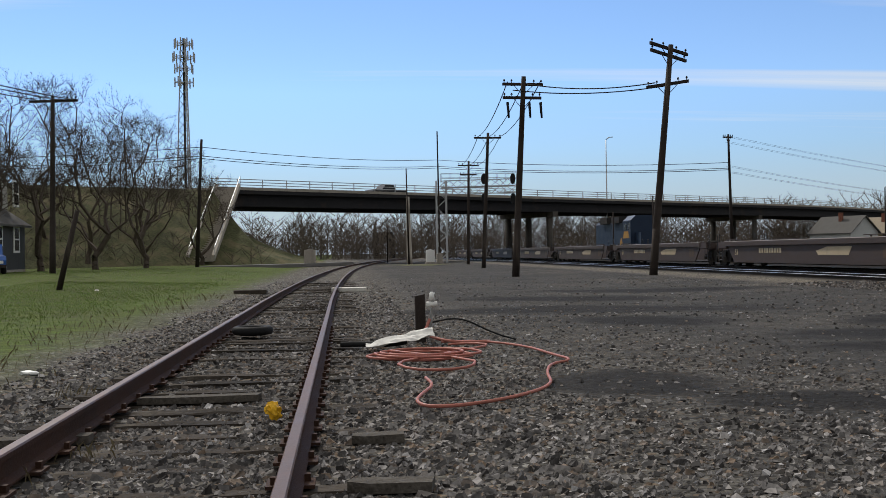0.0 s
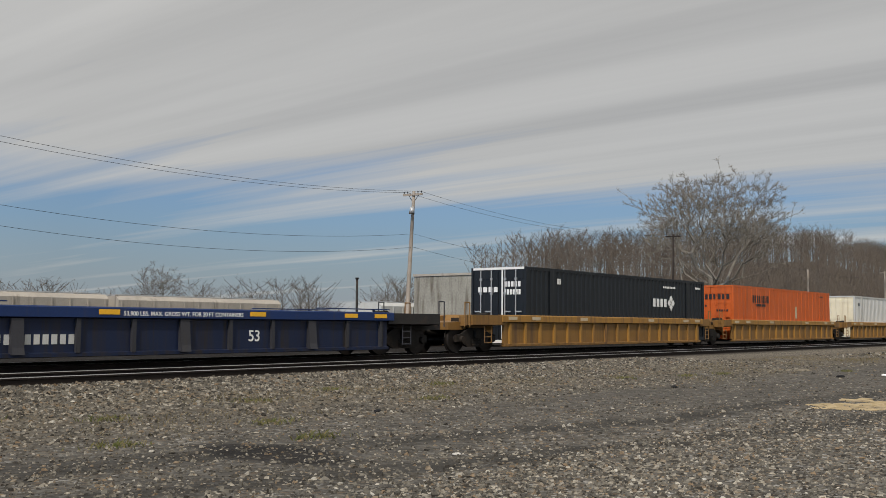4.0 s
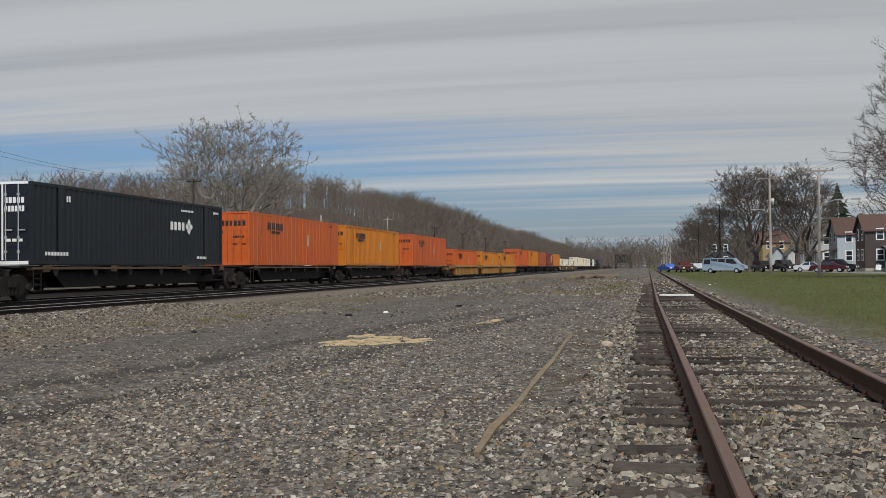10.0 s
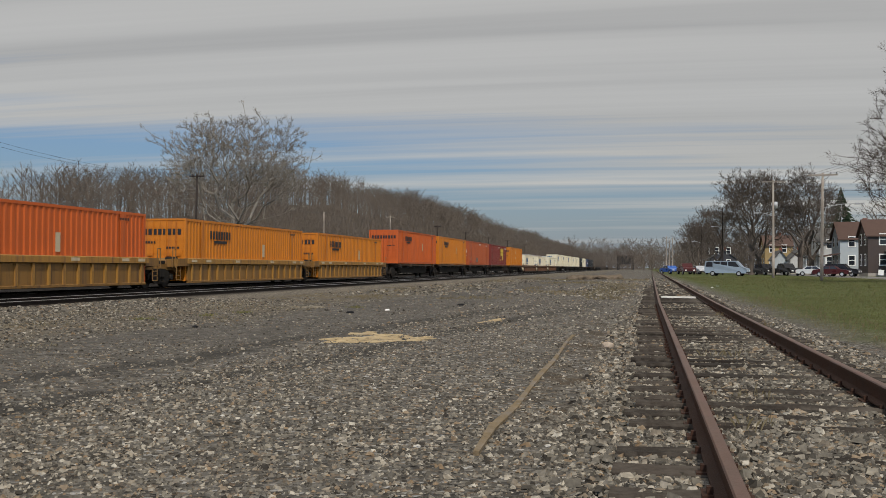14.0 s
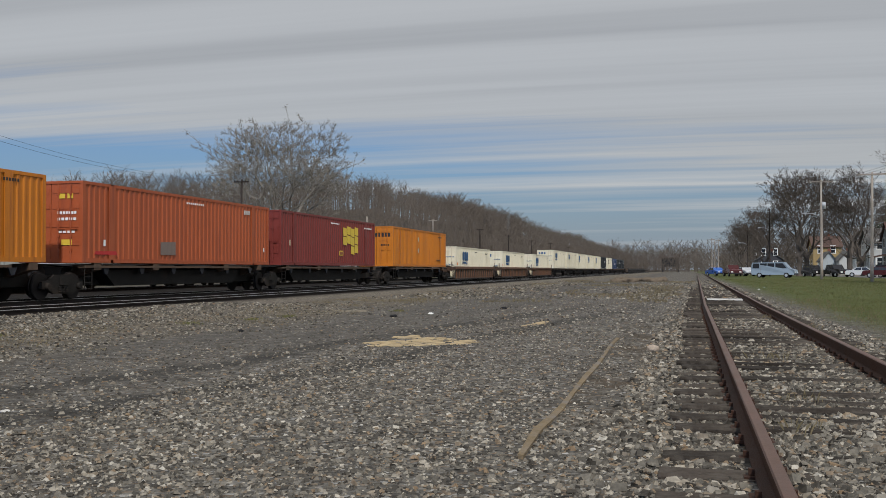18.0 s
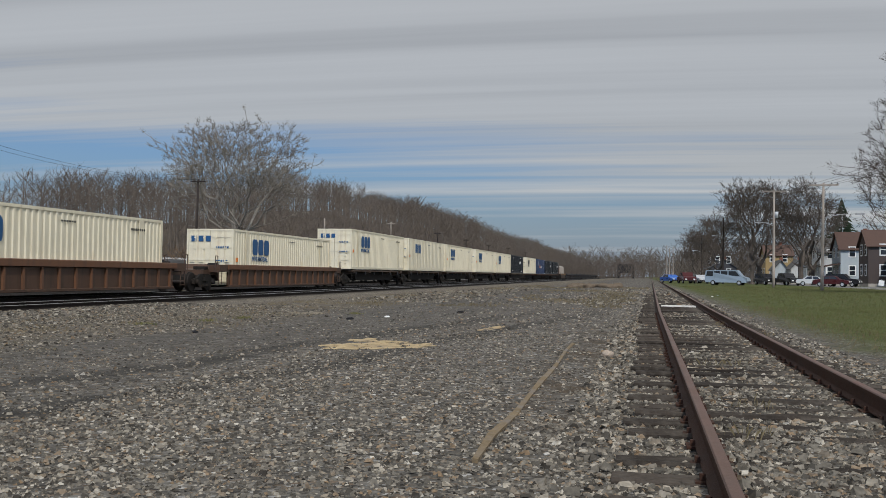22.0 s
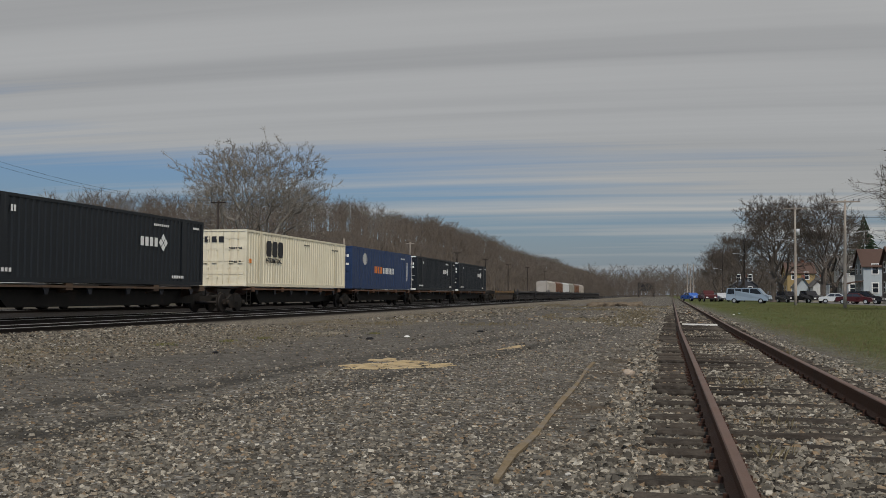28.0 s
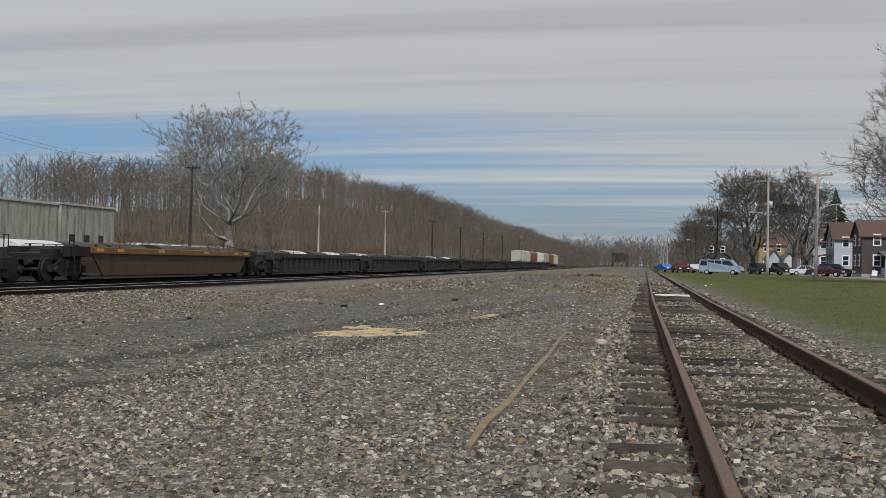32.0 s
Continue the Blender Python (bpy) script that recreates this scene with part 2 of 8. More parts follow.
def box(bm, x0, y0, z0, x1, y1, z1, mi=0):
    v = [bm.verts.new(p) for p in ((x0, y0, z0), (x1, y0, z0), (x1, y1, z0), (x0, y1, z0), (x0, y0, z1), (x1, y0, z1), (x1, y1, z1), (x0, y1, z1))]
    for f in ((3, 2, 1, 0), (4, 5, 6, 7), (0, 1, 5, 4), (1, 2, 6, 5), (2, 3, 7, 6), (3, 0, 4, 7)):
        bm.faces.new([v[i] for i in f]).material_index = mi


def prism(bm, pts, axis, a, b, mi=0):
    """A polygon of (u, v) pushed from a to b along an axis: 'x' (u=y, v=z), 'y' (u=x, v=z), 'z' (u=x, v=y)."""
    def p(u, v, w):
        return {"x": (w, u, v), "y": (u, w, v), "z": (u, v, w)}[axis]
    r0 = [bm.verts.new(p(u, v, a)) for u, v in pts]
    r1 = [bm.verts.new(p(u, v, b)) for u, v in pts]
    n = len(pts)
    for i in range(n):
        bm.faces.new((r0[i], r0[(i + 1) % n], r1[(i + 1) % n], r1[i])).material_index = mi
    bm.faces.new(r0[::-1]).material_index = mi
    bm.faces.new(r1).material_index = mi


def tube(bm, p0, p1, r0, r1=None, n=8, cap=True, mi=0):
    p0, p1 = Vector(p0), Vector(p1)
    r1 = r0 if r1 is None else r1
    d = (p1 - p0).normalized()
    u = d.orthogonal().normalized()
    w = d.cross(u)
    ra, rb = [], []
    for i in range(n):
        c = math.cos(2 * math.pi * i / n) * u + math.sin(2 * math.pi * i / n) * w
        ra.append(bm.verts.new(p0 + c * r0))
        rb.append(bm.verts.new(p1 + c * r1))
    for i in range(n):
        f = bm.faces.new((ra[i], ra[(i + 1) % n], rb[(i + 1) % n], rb[i]))
        f.smooth = n > 6
        f.material_index = mi
    if cap:
        bm.faces.new(ra[::-1]).material_index = mi
        bm.faces.new(rb).material_index = mi


def path_tube(bm, pts, r, n=6):
    """A bent hose or wire: rings at every point, joined."""
    pts = [Vector(p) for p in pts]
    rings = []
    for i, p in enumerate(pts):
        d = (pts[min(i + 1, len(pts) - 1)] - pts[max(i - 1, 0)]).normalized()
        u = d.cross(Vector((0, 0, 1)))
        u = u.normalized() if u.length > 1e-4 else Vector((1, 0, 0))
        w = d.cross(u)
        rings.append([bm.verts.new(p + r * (math.cos(2 * math.pi * k / n) * u + math.sin(2 * math.pi * k / n) * w)) for k in range(n)])
    for a, b in zip(rings, rings[1:]):
        for k in range(n):
            f = bm.faces.new((a[k], a[(k + 1) % n], b[(k + 1) % n], b[k]))
            f.smooth = True
    bm.faces.new(rings[0][::-1])
    bm.faces.new(rings[-1])


def mesh_of(name, bm, *mats):
    bmesh.ops.recalc_face_normals(bm, faces=bm.faces[:])
    me = bpy.data.meshes.new(name)
    bm.to_mesh(me)
    bm.free()
    for m in mats:
        me.materials.append(m)
    return me


def part(name, bm, material, parent, label=""):
    ob = new(name, mesh_of(name, bm, *(material if isinstance(material, (list, tuple)) else [material])))
    ob.parent = parent
    if label:
        tagged(ob, label)
    if name in ("stencil", "block_lettering", "box_code", "door_mark"):
        tagged(ob, kind="stuff")
    return ob


def again(ob, parent, m):
    """The same part once more, on the same mesh."""
    o = new(ob.name.split(".")[0], ob.data)
    o.parent = parent
    o.matrix_basis = m
    if "label" in ob:
        o["label"] = ob["label"]
    return o


def thing(name, label, category, group="", m=None, kind=""):
    e = new(name)
    e.empty_display_size = 0.2
    if m is not None:
        e.matrix_basis = m
    return tagged(e, label, category, group, kind)


def soup(name, verts, faces, material, label, category="", smooth=False):
    """One joined mesh of what nobody could count."""
    me = bpy.data.meshes.new(name)
    me.from_pydata(verts, [], faces)
    for m in (material if isinstance(material, (list, tuple)) else [material]):
        me.materials.append(m)
    if smooth:
        me.polygons.foreach_set("use_smooth", [True] * len(me.polygons))
    ob = new(name, me)
    return tagged(ob, label, category, "", "stuff")


# ---- ground ----
def siding_x(y):
    """The siding's centre line."""
    if y < -18:
        return 1.05 - 0.00045 * (y + 18) ** 2
    k = min(1.0, max(0.0, (y + 3.0) / 6.0))
    return 1.04 + 0.11 * k * k * (3 - 2 * k) + 0.002 * max(0.0, y) + 0.006 * max(0.0, y - 28)


def siding_z(y):
    """How far the siding rises over its bed: a little more to the north."""
    k = min(1.0, max(0.0, (y + 3.0) / 6.0))
    return 0.06 * k * k * (3 - 2 * k)


def ground_height(x, y):
    h = 0.0
    h += 0.03 * noise.noise(Vector((x * 0.25, y * 0.25, 0))) + 0.012 * noise.noise(Vector((x * 1.3, y * 1.3, 3)))
    # dip of the track road
    h -= 0.05 * math.exp(-((x + 8.5) / 3.0) ** 2)
    # ballast of the main tracks
    if x < -14.3:
        k = min(1.0, (-14.3 - x) / 1.0)
        k2 = 1.0 if x > -36 else max(0.0, 1 - (-36 - x) / 6)
        h = h * (1 - k) + 0.02 * k * k2
    # the siding's bed lies a little lower between its ties
    e = abs(x - siding_x(y))
    if e < 2.2 and y > -60:
        h += ((0.042 if e < 0.72 else (0.022 if e < 1.45 else -0.01)) if y > 0 else -0.04) * min(1.0, max(0.0, (2.2 - e) / 0.5))
    # lawn that rises to the south lane
    if x > 5.0 and y < -25:
        h += 0.30 * min(1.0, (x - 5) / 8) * min(1.0, (-25 - y) / 25)
    # grass bank by the street
    if x > 3.0:
        h += 0.10 * min(1.0, (x - 3.0) / 6.0)
    return h


SPOTS = ((-2.5, -8.3, 0.95, 1.0), (-4.0, -7.1, 1.5, 0.6), (-4.6, -19.3, 4.6, 1.5), (-5.1, -16.0, 1.6, 1.0), (-7.4, -11.2, 2.2, 0.8), (-9.5, -15.0, 1.6, 1.2), (-7.6, -13.0, 1.8, 1.0), (-6.9, 6.2, 1.2, 0.5), (-4.7, 1.8, 1.0, 0.5), (-5.5, -24, 3.0, 1.4), (-9.0, -28, 4.0, 1.6))


def ground_material():
    m = bpy.data.materials.new("yard_gravel")
    m.use_nodes = True
    nt = m.node_tree
    b = nt.nodes["Principled BSDF"]
    N, L = nt.nodes.new, nt.links.new
    co = N("ShaderNodeTexCoord")
    sep = N("ShaderNodeSeparateXYZ"); L(co.outputs["Object"], sep.inputs[0])

    def math_(op, a, bb=None, clamp=False):
        n = N("ShaderNodeMath"); n.operation = op; n.use_clamp = clamp
        for i, v in enumerate((a, bb)):
            if v is None:
                continue
            if isinstance(v, (int, float)):
                n.inputs[i].default_value = v
            else:
                L(v, n.inputs[i])
        return n.outputs[0]

    def rng(v, a, bb, c=0.0, d=1.0):
        n = N("ShaderNodeMapRange"); L(v, n.inputs[0])
        for i, q in enumerate((a, bb, c, d)):
            n.inputs[i + 1].default_value = q
        return n.outputs[0]

    def noise_(s, det=4, rough=0.55, vec=None):
        n = N("ShaderNodeTexNoise"); n.inputs["Scale"].default_value = s; n.inputs["Detail"].default_value = det; n.inputs["Roughness"].default_value = rough
        L(vec or co.outputs["Object"], n.inputs["Vector"])
        return n.outputs["Fac"]

    def mixc(f, a, c):
        n = N("ShaderNodeMix"); n.data_type = "RGBA"
        L(f, n.inputs[0])
        for i, v in ((6, a), (7, c)):
            if isinstance(v, tuple):
                n.inputs[i].default_value = (*v, 1)
            else:
                L(v, n.inputs[i])
        return n.outputs[2]

    vor = N("ShaderNodeTexVoronoi"); vor.inputs["Scale"].default_value = 24; L(co.outputs["Object"], vor.inputs["Vector"])
    vor2 = N("ShaderNodeTexVoronoi"); vor2.inputs["Scale"].default_value = 9; L(co.outputs["Object"], vor2.inputs["Vector"])
    sv = N("ShaderNodeSeparateColor"); L(vor.outputs["Color"], sv.inputs[0])
    sv2 = N("ShaderNodeSeparateColor"); L(vor2.outputs["Color"], sv2.inputs[0])
    # stones: grey with a few pale and brown ones
    stone = mixc(rng(sv.outputs[0], 0, 1), (0.020, 0.018, 0.016), (0.150, 0.139, 0.122))
    stone = mixc(rng(sv.outputs[1], 0.86, 0.9, 0, 0.8), stone, (0.16, 0.112, 0.072))
    stone = mixc(rng(sv.outputs[2], 0.93, 0.95, 0, 0.9), stone, (0.34, 0.33, 0.31))
    far = mixc(rng(sv2.outputs[0], 0, 1), (0.028, 0.026, 0.023), (0.165, 0.155, 0.137))
    stone = mixc(rng(noise_(0.5, 3), 0.35, 0.65, 0.15, 0.5), stone, far)
    # dark cinders and dust worn into the track road
    ypos, xpos = sep.outputs["Y"], sep.outputs["X"]
    n_big = noise_(0.22, 6, 0.6)
    n_mid = noise_(0.9, 6, 0.65)
    mp = N("ShaderNodeMapping"); mp.inputs["Scale"].default_value = (0.8, 0.10, 1); L(co.outputs["Object"], mp.inputs[0])
    n_lane = noise_(1.0, 6, 0.6, mp.outputs[0])
    wob = math_("ADD", xpos, math_("MULTIPLY", math_("SUBTRACT", n_big, 0.5), 4.0))
    lane = math_("MULTIPLY", rng(wob, -12.0, -9.5), rng(wob, -4.0, -6.5))
    lane2 = math_("MULTIPLY", lane, rng(n_lane, 0.36, 0.58))
    col = mixc(math_("MULTIPLY", lane2, 0.72), stone, mixc(rng(sv2.outputs[1], 0, 1), (0.040, 0.037, 0.033), (0.092, 0.086, 0.077)))
    # bare brown earth where the siding's tie ends are worn out of the stone
    dirt = math_("MULTIPLY", math_("MULTIPLY", rng(xpos, -1.35, -0.9), rng(xpos, 0.1, -0.3)), math_("MULTIPLY", rng(ypos, 6.5, 8.5), rng(ypos, 26, 18)))
    col = mixc(math_("MULTIPLY", dirt, rng(n_mid, 0.40, 0.60, 0.0, 0.8)), col, (0.066, 0.050, 0.034))
    # two worn wheel lanes that bend through the yard
    mid = math_("ADD", rng(ypos, 3.5, 12.0, -7.9, -5.5), rng(ypos, 15.0, 32.0, 0.0, 2.4))
    mid = math_("ADD", mid, math_("MULTIPLY", math_("SUBTRACT", n_mid, 0.5), 1.1))
    for o_, w_ in ((0.0, 0.55), (1.75, 0.42)):
        e_ = math_("ABSOLUTE", math_("SUBTRACT", xpos, math_("ADD", mid, o_)))
        wl = math_("MULTIPLY", math_("MULTIPLY", rng(e_, w_, w_ * 0.35), rng(ypos, 1.0, 4.0)), rng(ypos, 40, 24))
        col = mixc(math_("MULTIPLY", wl, rng(n_lane, 0.3, 0.5, 0.25, 0.75)), col, (0.036, 0.034, 0.031))
    # south end: black cinders
    south = rng(ypos, 1.0, -6.0)
    ci = math_("MULTIPLY", math_("MULTIPLY", south, rng(xpos, -0.5, -2.8)), rng(n_big, 0.30, 0.55, 0.35, 1.0))
    ci = math_("MULTIPLY", ci, rng(xpos, -16, -13.5))
    col = mixc(math_("MULTIPLY", ci, 0.75), col, (0.034, 0.033, 0.033))
    oil = math_("MULTIPLY", rng(noise_(0.35, 5, 0.6), 0.60, 0.70), rng(ypos, 9, -4))
    oil = math_("MULTIPLY", oil, rng(xpos, -15, -12.5))
    col = mixc(math_("MULTIPLY", oil, 0.7), col, (0.022, 0.021, 0.022))
    # oily spots
    for (ox, oy, orx, ory) in SPOTS:
        ex = math_("DIVIDE", math_("SUBTRACT", xpos, ox), orx)
        ey = math_("DIVIDE", math_("SUBTRACT", ypos, oy), ory)
        rr = math_("ADD", math_("ADD", math_("MULTIPLY", ex, ex), math_("MULTIPLY", ey, ey)), math_("MULTIPLY", math_("SUBTRACT", n_mid, 0.5), 2.2))
        col = mixc(rng(rr, 1.25, 0.4, 0.0, 0.85), col, (0.016, 0.015, 0.015))
    # brownish thin growth by the main tracks, further north
    br = math_("MULTIPLY", math_("MULTIPLY", rng(wob, -8.5, -11.5), rng(wob, -17.0, -15.0)), rng(ypos, -4, 4))
    br = math_("MULTIPLY", br, rng(n_mid, 0.35, 0.6))
    col = mixc(math_("MULTIPLY", br, 0.7), col, mixc(rng(sv2.outputs[2], 0, 1), (0.075, 0.060, 0.038), (0.19, 0.155, 0.105)))
    # main ballast
    bal = mixc(rng(sv.outputs[0], 0, 1), (0.045, 0.040, 0.034), (0.21, 0.185, 0.150))
    isb = math_("MULTIPLY", rng(xpos, -13.6, -14.6), rng(xpos, -42, -36))
    # black ballast along the tracks: the train's shade painted into the ground colour
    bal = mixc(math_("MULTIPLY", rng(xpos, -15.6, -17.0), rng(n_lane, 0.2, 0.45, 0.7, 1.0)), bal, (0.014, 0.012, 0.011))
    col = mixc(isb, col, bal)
    # grass by the street
    gr_n = noise_(0.5, 5, 0.6)
    edge = math_("ADD", xpos, math_("MULTIPLY", math_("SUBTRACT", gr_n, 0.5), 2.4))
    g1 = mixc(rng(noise_(3.5, 5, 0.7), 0.35, 0.65), (0.070, 0.118, 0.015), (0.095, 0.120, 0.026))
    g1 = mixc(rng(noise_(0.25, 4), 0.45, 0.7, 0, 0.7), g1, (0.080, 0.082, 0.032))
    g1 = mixc(math_("MULTIPLY", rng(ypos, -3, 6), 0.92), g1, mixc(rng(noise_(1.1, 6, 0.75), 0.38, 0.60), (0.098, 0.104, 0.042), (0.066, 0.084, 0.026)))
    g1 = mixc(rng(noise_(9.0, 4, 0.7), 0.42, 0.62, 0.0, 0.65), g1, (0.036, 0.038, 0.017))
    gmask = math_("MULTIPLY", rng(edge, 3.0, 4.4), rng(n_mid, 0.25, 0.42, 0.55, 1.0))
    col = mixc(gmask, col, g1)
    # open land beyond the tracks
    fl = mixc(rng(noise_(0.08, 6), 0.35, 0.65), (0.060, 0.052, 0.038), (0.048, 0.046, 0.028))
    col = mixc(rng(xpos, -38, -44), col, fl)
    # patches of finer and coarser stone
    patchy = math_("MULTIPLY", rng(noise_(1.7, 7, 0.75), 0.30, 0.70, 0.66, 1.34), rng(noise_(5.5, 5, 0.7), 0.3, 0.7, 0.78, 1.22))
    sc_ = N("ShaderNodeVectorMath"); sc_.operation = "SCALE"; L(col, sc_.inputs[0]); L(patchy, sc_.inputs["Scale"])
    L(sc_.outputs[0], b.inputs["Base Color"])
    b.inputs["Roughness"].default_value = 0.92
    b.inputs["Specular IOR Level"].default_value = 0.08
    hgt = math_("ADD", math_("MULTIPLY", vor.outputs["Distance"], -1.0), math_("MULTIPLY", noise_(70, 3), 0.35))
    bp = N("ShaderNodeBump"); bp.inputs["Distance"].default_value = 0.022; bp.inputs["Strength"].default_value = 0.9
    L(hgt, bp.inputs["Height"])
    smooth_ = math_("SUBTRACT", 1.0, math_("MULTIPLY", lane2, 0.6))
    L(math_("MULTIPLY", smooth_, 0.85), bp.inputs["Strength"])
    L(bp.outputs[0], b.inputs["Normal"])
    return m


def make_ground():
    def axis(near, step, far):
        a = [0.0]
        while a[-1] < far:
            a.append(a[-1] + (step if a[-1] < near else step + (a[-1] - near) * 0.16))
        return [-v for v in a[:0:-1]] + a
    xs = axis(22, 0.35, 3200)
    ys = axis(24, 0.35, 3200)
    vs = [(x, y, ground_height(x, y) if abs(x) < 60 and abs(y) < 400 else 0.0) for y in ys for x in xs]
    n = len(xs)
    fs = [(j * n + i, j * n + i + 1, (j + 1) * n + i + 1, (j + 1) * n + i) for j in range(len(ys) - 1) for i in range(n - 1)]
    me = bpy.data.meshes.new("ground")
    me.from_pydata(vs, [], fs)
    me.materials.append(ground_material())
    me.polygons.foreach_set("use_smooth", [True] * len(me.polygons))
    tagged(new("ground", me), "grey gravel yard ground with cinders and thin grass", "ground", "", "structure")


make_ground()


# ---- tracks ----
RAIL_PROFILE = [(-0.07, 0), (0.07, 0), (0.07, 0.012), (0.012, 0.03), (0.012, 0.115), (0.035, 0.125), (0.035, 0.155), (0.028, 0.165), (-0.028, 0.165),
                (-0.035, 0.155), (-0.035, 0.125), (-0.012, 0.115), (-0.012, 0.03), (-0.07, 0.012)]


def rail_along(name, centre, off, ys, z, parent, mats):
    bm = B()
    rows = [[bm.verts.new((centre(y) + off + u, y, z(y) + v)) for u, v in RAIL_PROFILE] for y in ys]
    n = len(RAIL_PROFILE)
    for a, b in zip(rows, rows[1:]):
        for i in range(n):
            f = bm.faces.new((a[i], a[(i + 1) % n], b[(i + 1) % n], b[i]))
            f.material_index = 1 if i in (6, 7, 8) else 0
    bm.faces.new(rows[0]); bm.faces.new(rows[-1][::-1])
    return part(name, bm, mats, parent)


def tie_mesh(seed, length=2.55):
    rnd = random.Random(seed)
    bm = B()
    nx, w, h = 10, 0.105, 0.085
    rings = []
    for i in range(nx + 1):
        x = -length / 2 + length * i / nx
        j = 0.010 if 0 < i < nx else 0.0
        sh = 0.02 if i in (0, nx) else 0
        prof = [(-w + sh, -h), (w - sh, -h), (w, h - 0.02), (w - 0.02, h), (0.0, h + rnd.uniform(-0.008, 0.006)), (-w + 0.02, h), (-w, h - 0.02)]
        rings.append([bm.verts.new((x, u + rnd.uniform(-j, j), v + rnd.uniform(-j, j))) for u, v in prof])
    for a, b in zip(rings, rings[1:]):
        for i in range(7):
            bm.faces.new((a[i], a[(i + 1) % 7], b[(i + 1) % 7], b[i]))
    bm.faces.new(rings[0][::-1]); bm.faces.new(rings[-1])
    return mesh_of("tie", bm, M["tie"])


def make_siding():
    t = thing("siding_track", "rusty siding track on weathered wooden ties in gravel", "railway track", kind="structure")
    ys = [-230 + 4 * i for i in range(53)] + [-18 + 3 * i for i in range(7)] + [4 + 6 * i for i in range(60)]
    ys = sorted(set(ys))
    for off in (-0.752, 0.752):
        rail_along("rail", siding_x, off, ys, lambda y: 0.005 + siding_z(y), t, [M["rail"], M["railtop"]])
    rnd = random.Random(4)
    meshes = [tie_mesh(k) for k in range(6)]
    k = 0
    y = -42.0
    plates = B()
    while y < 62:
        o = new("tie", rnd.choice(meshes))
        o.parent = t
        sink = rnd.uniform(-0.022, 0.004) + (-0.028 if y < 0 else 0.0) + siding_z(y)
        o.matrix_basis = pose(siding_x(y) + rnd.uniform(-0.06, 0.06), y, -0.075 + sink, 0, rnd.uniform(-0.6, 0.6), rnd.uniform(-1.6, 1.6))
        if -16 < y < 30:
            for s in (-0.752, 0.752):
                cx = siding_x(y) + s
                h = siding_z(y)
                box(plates, cx - 0.125, y - 0.085, h - 0.01, cx + 0.125, y + 0.085, h + 0.008)
                for u in (-0.085, 0.085):
                    box(plates, cx + u - 0.016, y - 0.02 + 0.03 * (1 if u > 0 else -1), h, cx + u + 0.016, y + 0.02 + 0.03 * (1 if u > 0 else -1), h + 0.045)
        y += rnd.gauss(0.535, 0.03)
        k += 1
    part("tie_plates", plates, M["rail"], t, "rusty tie plates and spikes")
    return t


def make_main_track(x0, name, shiny):
    t = thing(name, "main line track with steel rails on dark ties and ballast", "railway track", kind="structure")
    ys = [-400 + 20 * i for i in range(46)]
    for off in (-0.752, 0.752):
        rail_along("rail", lambda y: x0, off, ys, lambda y: 0.0, t, [M["main_rail"], M["shiny"]])
    bm = B()
    y = -90.0
    rnd = random.Random(int(abs(x0) * 10))
    while y < 150:
        j = rnd.uniform(-0.05, 0.05)
        box(bm, x0 - 1.3 + j, y - 0.11, -0.17, x0 + 1.3 + j, y + 0.11, 0.012)
        y += rnd.gauss(0.55, 0.02)
    part("ties", bm, M["tie"], t)
    return t


TRACK_A, TRACK_B, TRACK_C = -17.55, -22.0, -32.0
make_siding()
make_main_track(TRACK_A, "main_track", True)
make_main_track(TRACK_B, "main_track", True)
make_main_track(TRACK_C, "yard_track", False)
RAIL_TOP = 0.165

# ---- the train ----
SPEED = 21.88
TRAIN = []      # (thing, place along the train, side offset, height)

# the _low paints repeat the chord colours with the lower sides' shade mixed in
for nm, c, d, amt in (("ttx_yellow", (0.38, 0.20, 0.040), (0.14, 0.07, 0.04), 0.35), ("ttx_brown", (0.086, 0.054, 0.034), (0.04, 0.034, 0.03), 0.45),
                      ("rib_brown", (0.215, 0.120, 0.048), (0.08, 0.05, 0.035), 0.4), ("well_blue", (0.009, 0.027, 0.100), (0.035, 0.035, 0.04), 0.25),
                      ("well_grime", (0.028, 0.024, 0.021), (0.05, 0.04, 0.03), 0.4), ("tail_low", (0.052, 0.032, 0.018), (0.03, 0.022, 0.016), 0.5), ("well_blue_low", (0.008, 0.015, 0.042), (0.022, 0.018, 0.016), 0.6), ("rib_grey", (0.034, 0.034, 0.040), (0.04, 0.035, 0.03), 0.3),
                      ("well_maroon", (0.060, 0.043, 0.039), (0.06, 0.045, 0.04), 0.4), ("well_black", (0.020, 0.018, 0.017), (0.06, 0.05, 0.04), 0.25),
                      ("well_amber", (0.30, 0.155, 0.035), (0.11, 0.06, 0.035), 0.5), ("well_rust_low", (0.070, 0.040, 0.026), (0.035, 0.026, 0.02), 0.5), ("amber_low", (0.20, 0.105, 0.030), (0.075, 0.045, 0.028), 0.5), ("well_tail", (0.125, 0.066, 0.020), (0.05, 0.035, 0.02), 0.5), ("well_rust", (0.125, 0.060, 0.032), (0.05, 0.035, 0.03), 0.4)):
    paint(nm, c, d, amt)
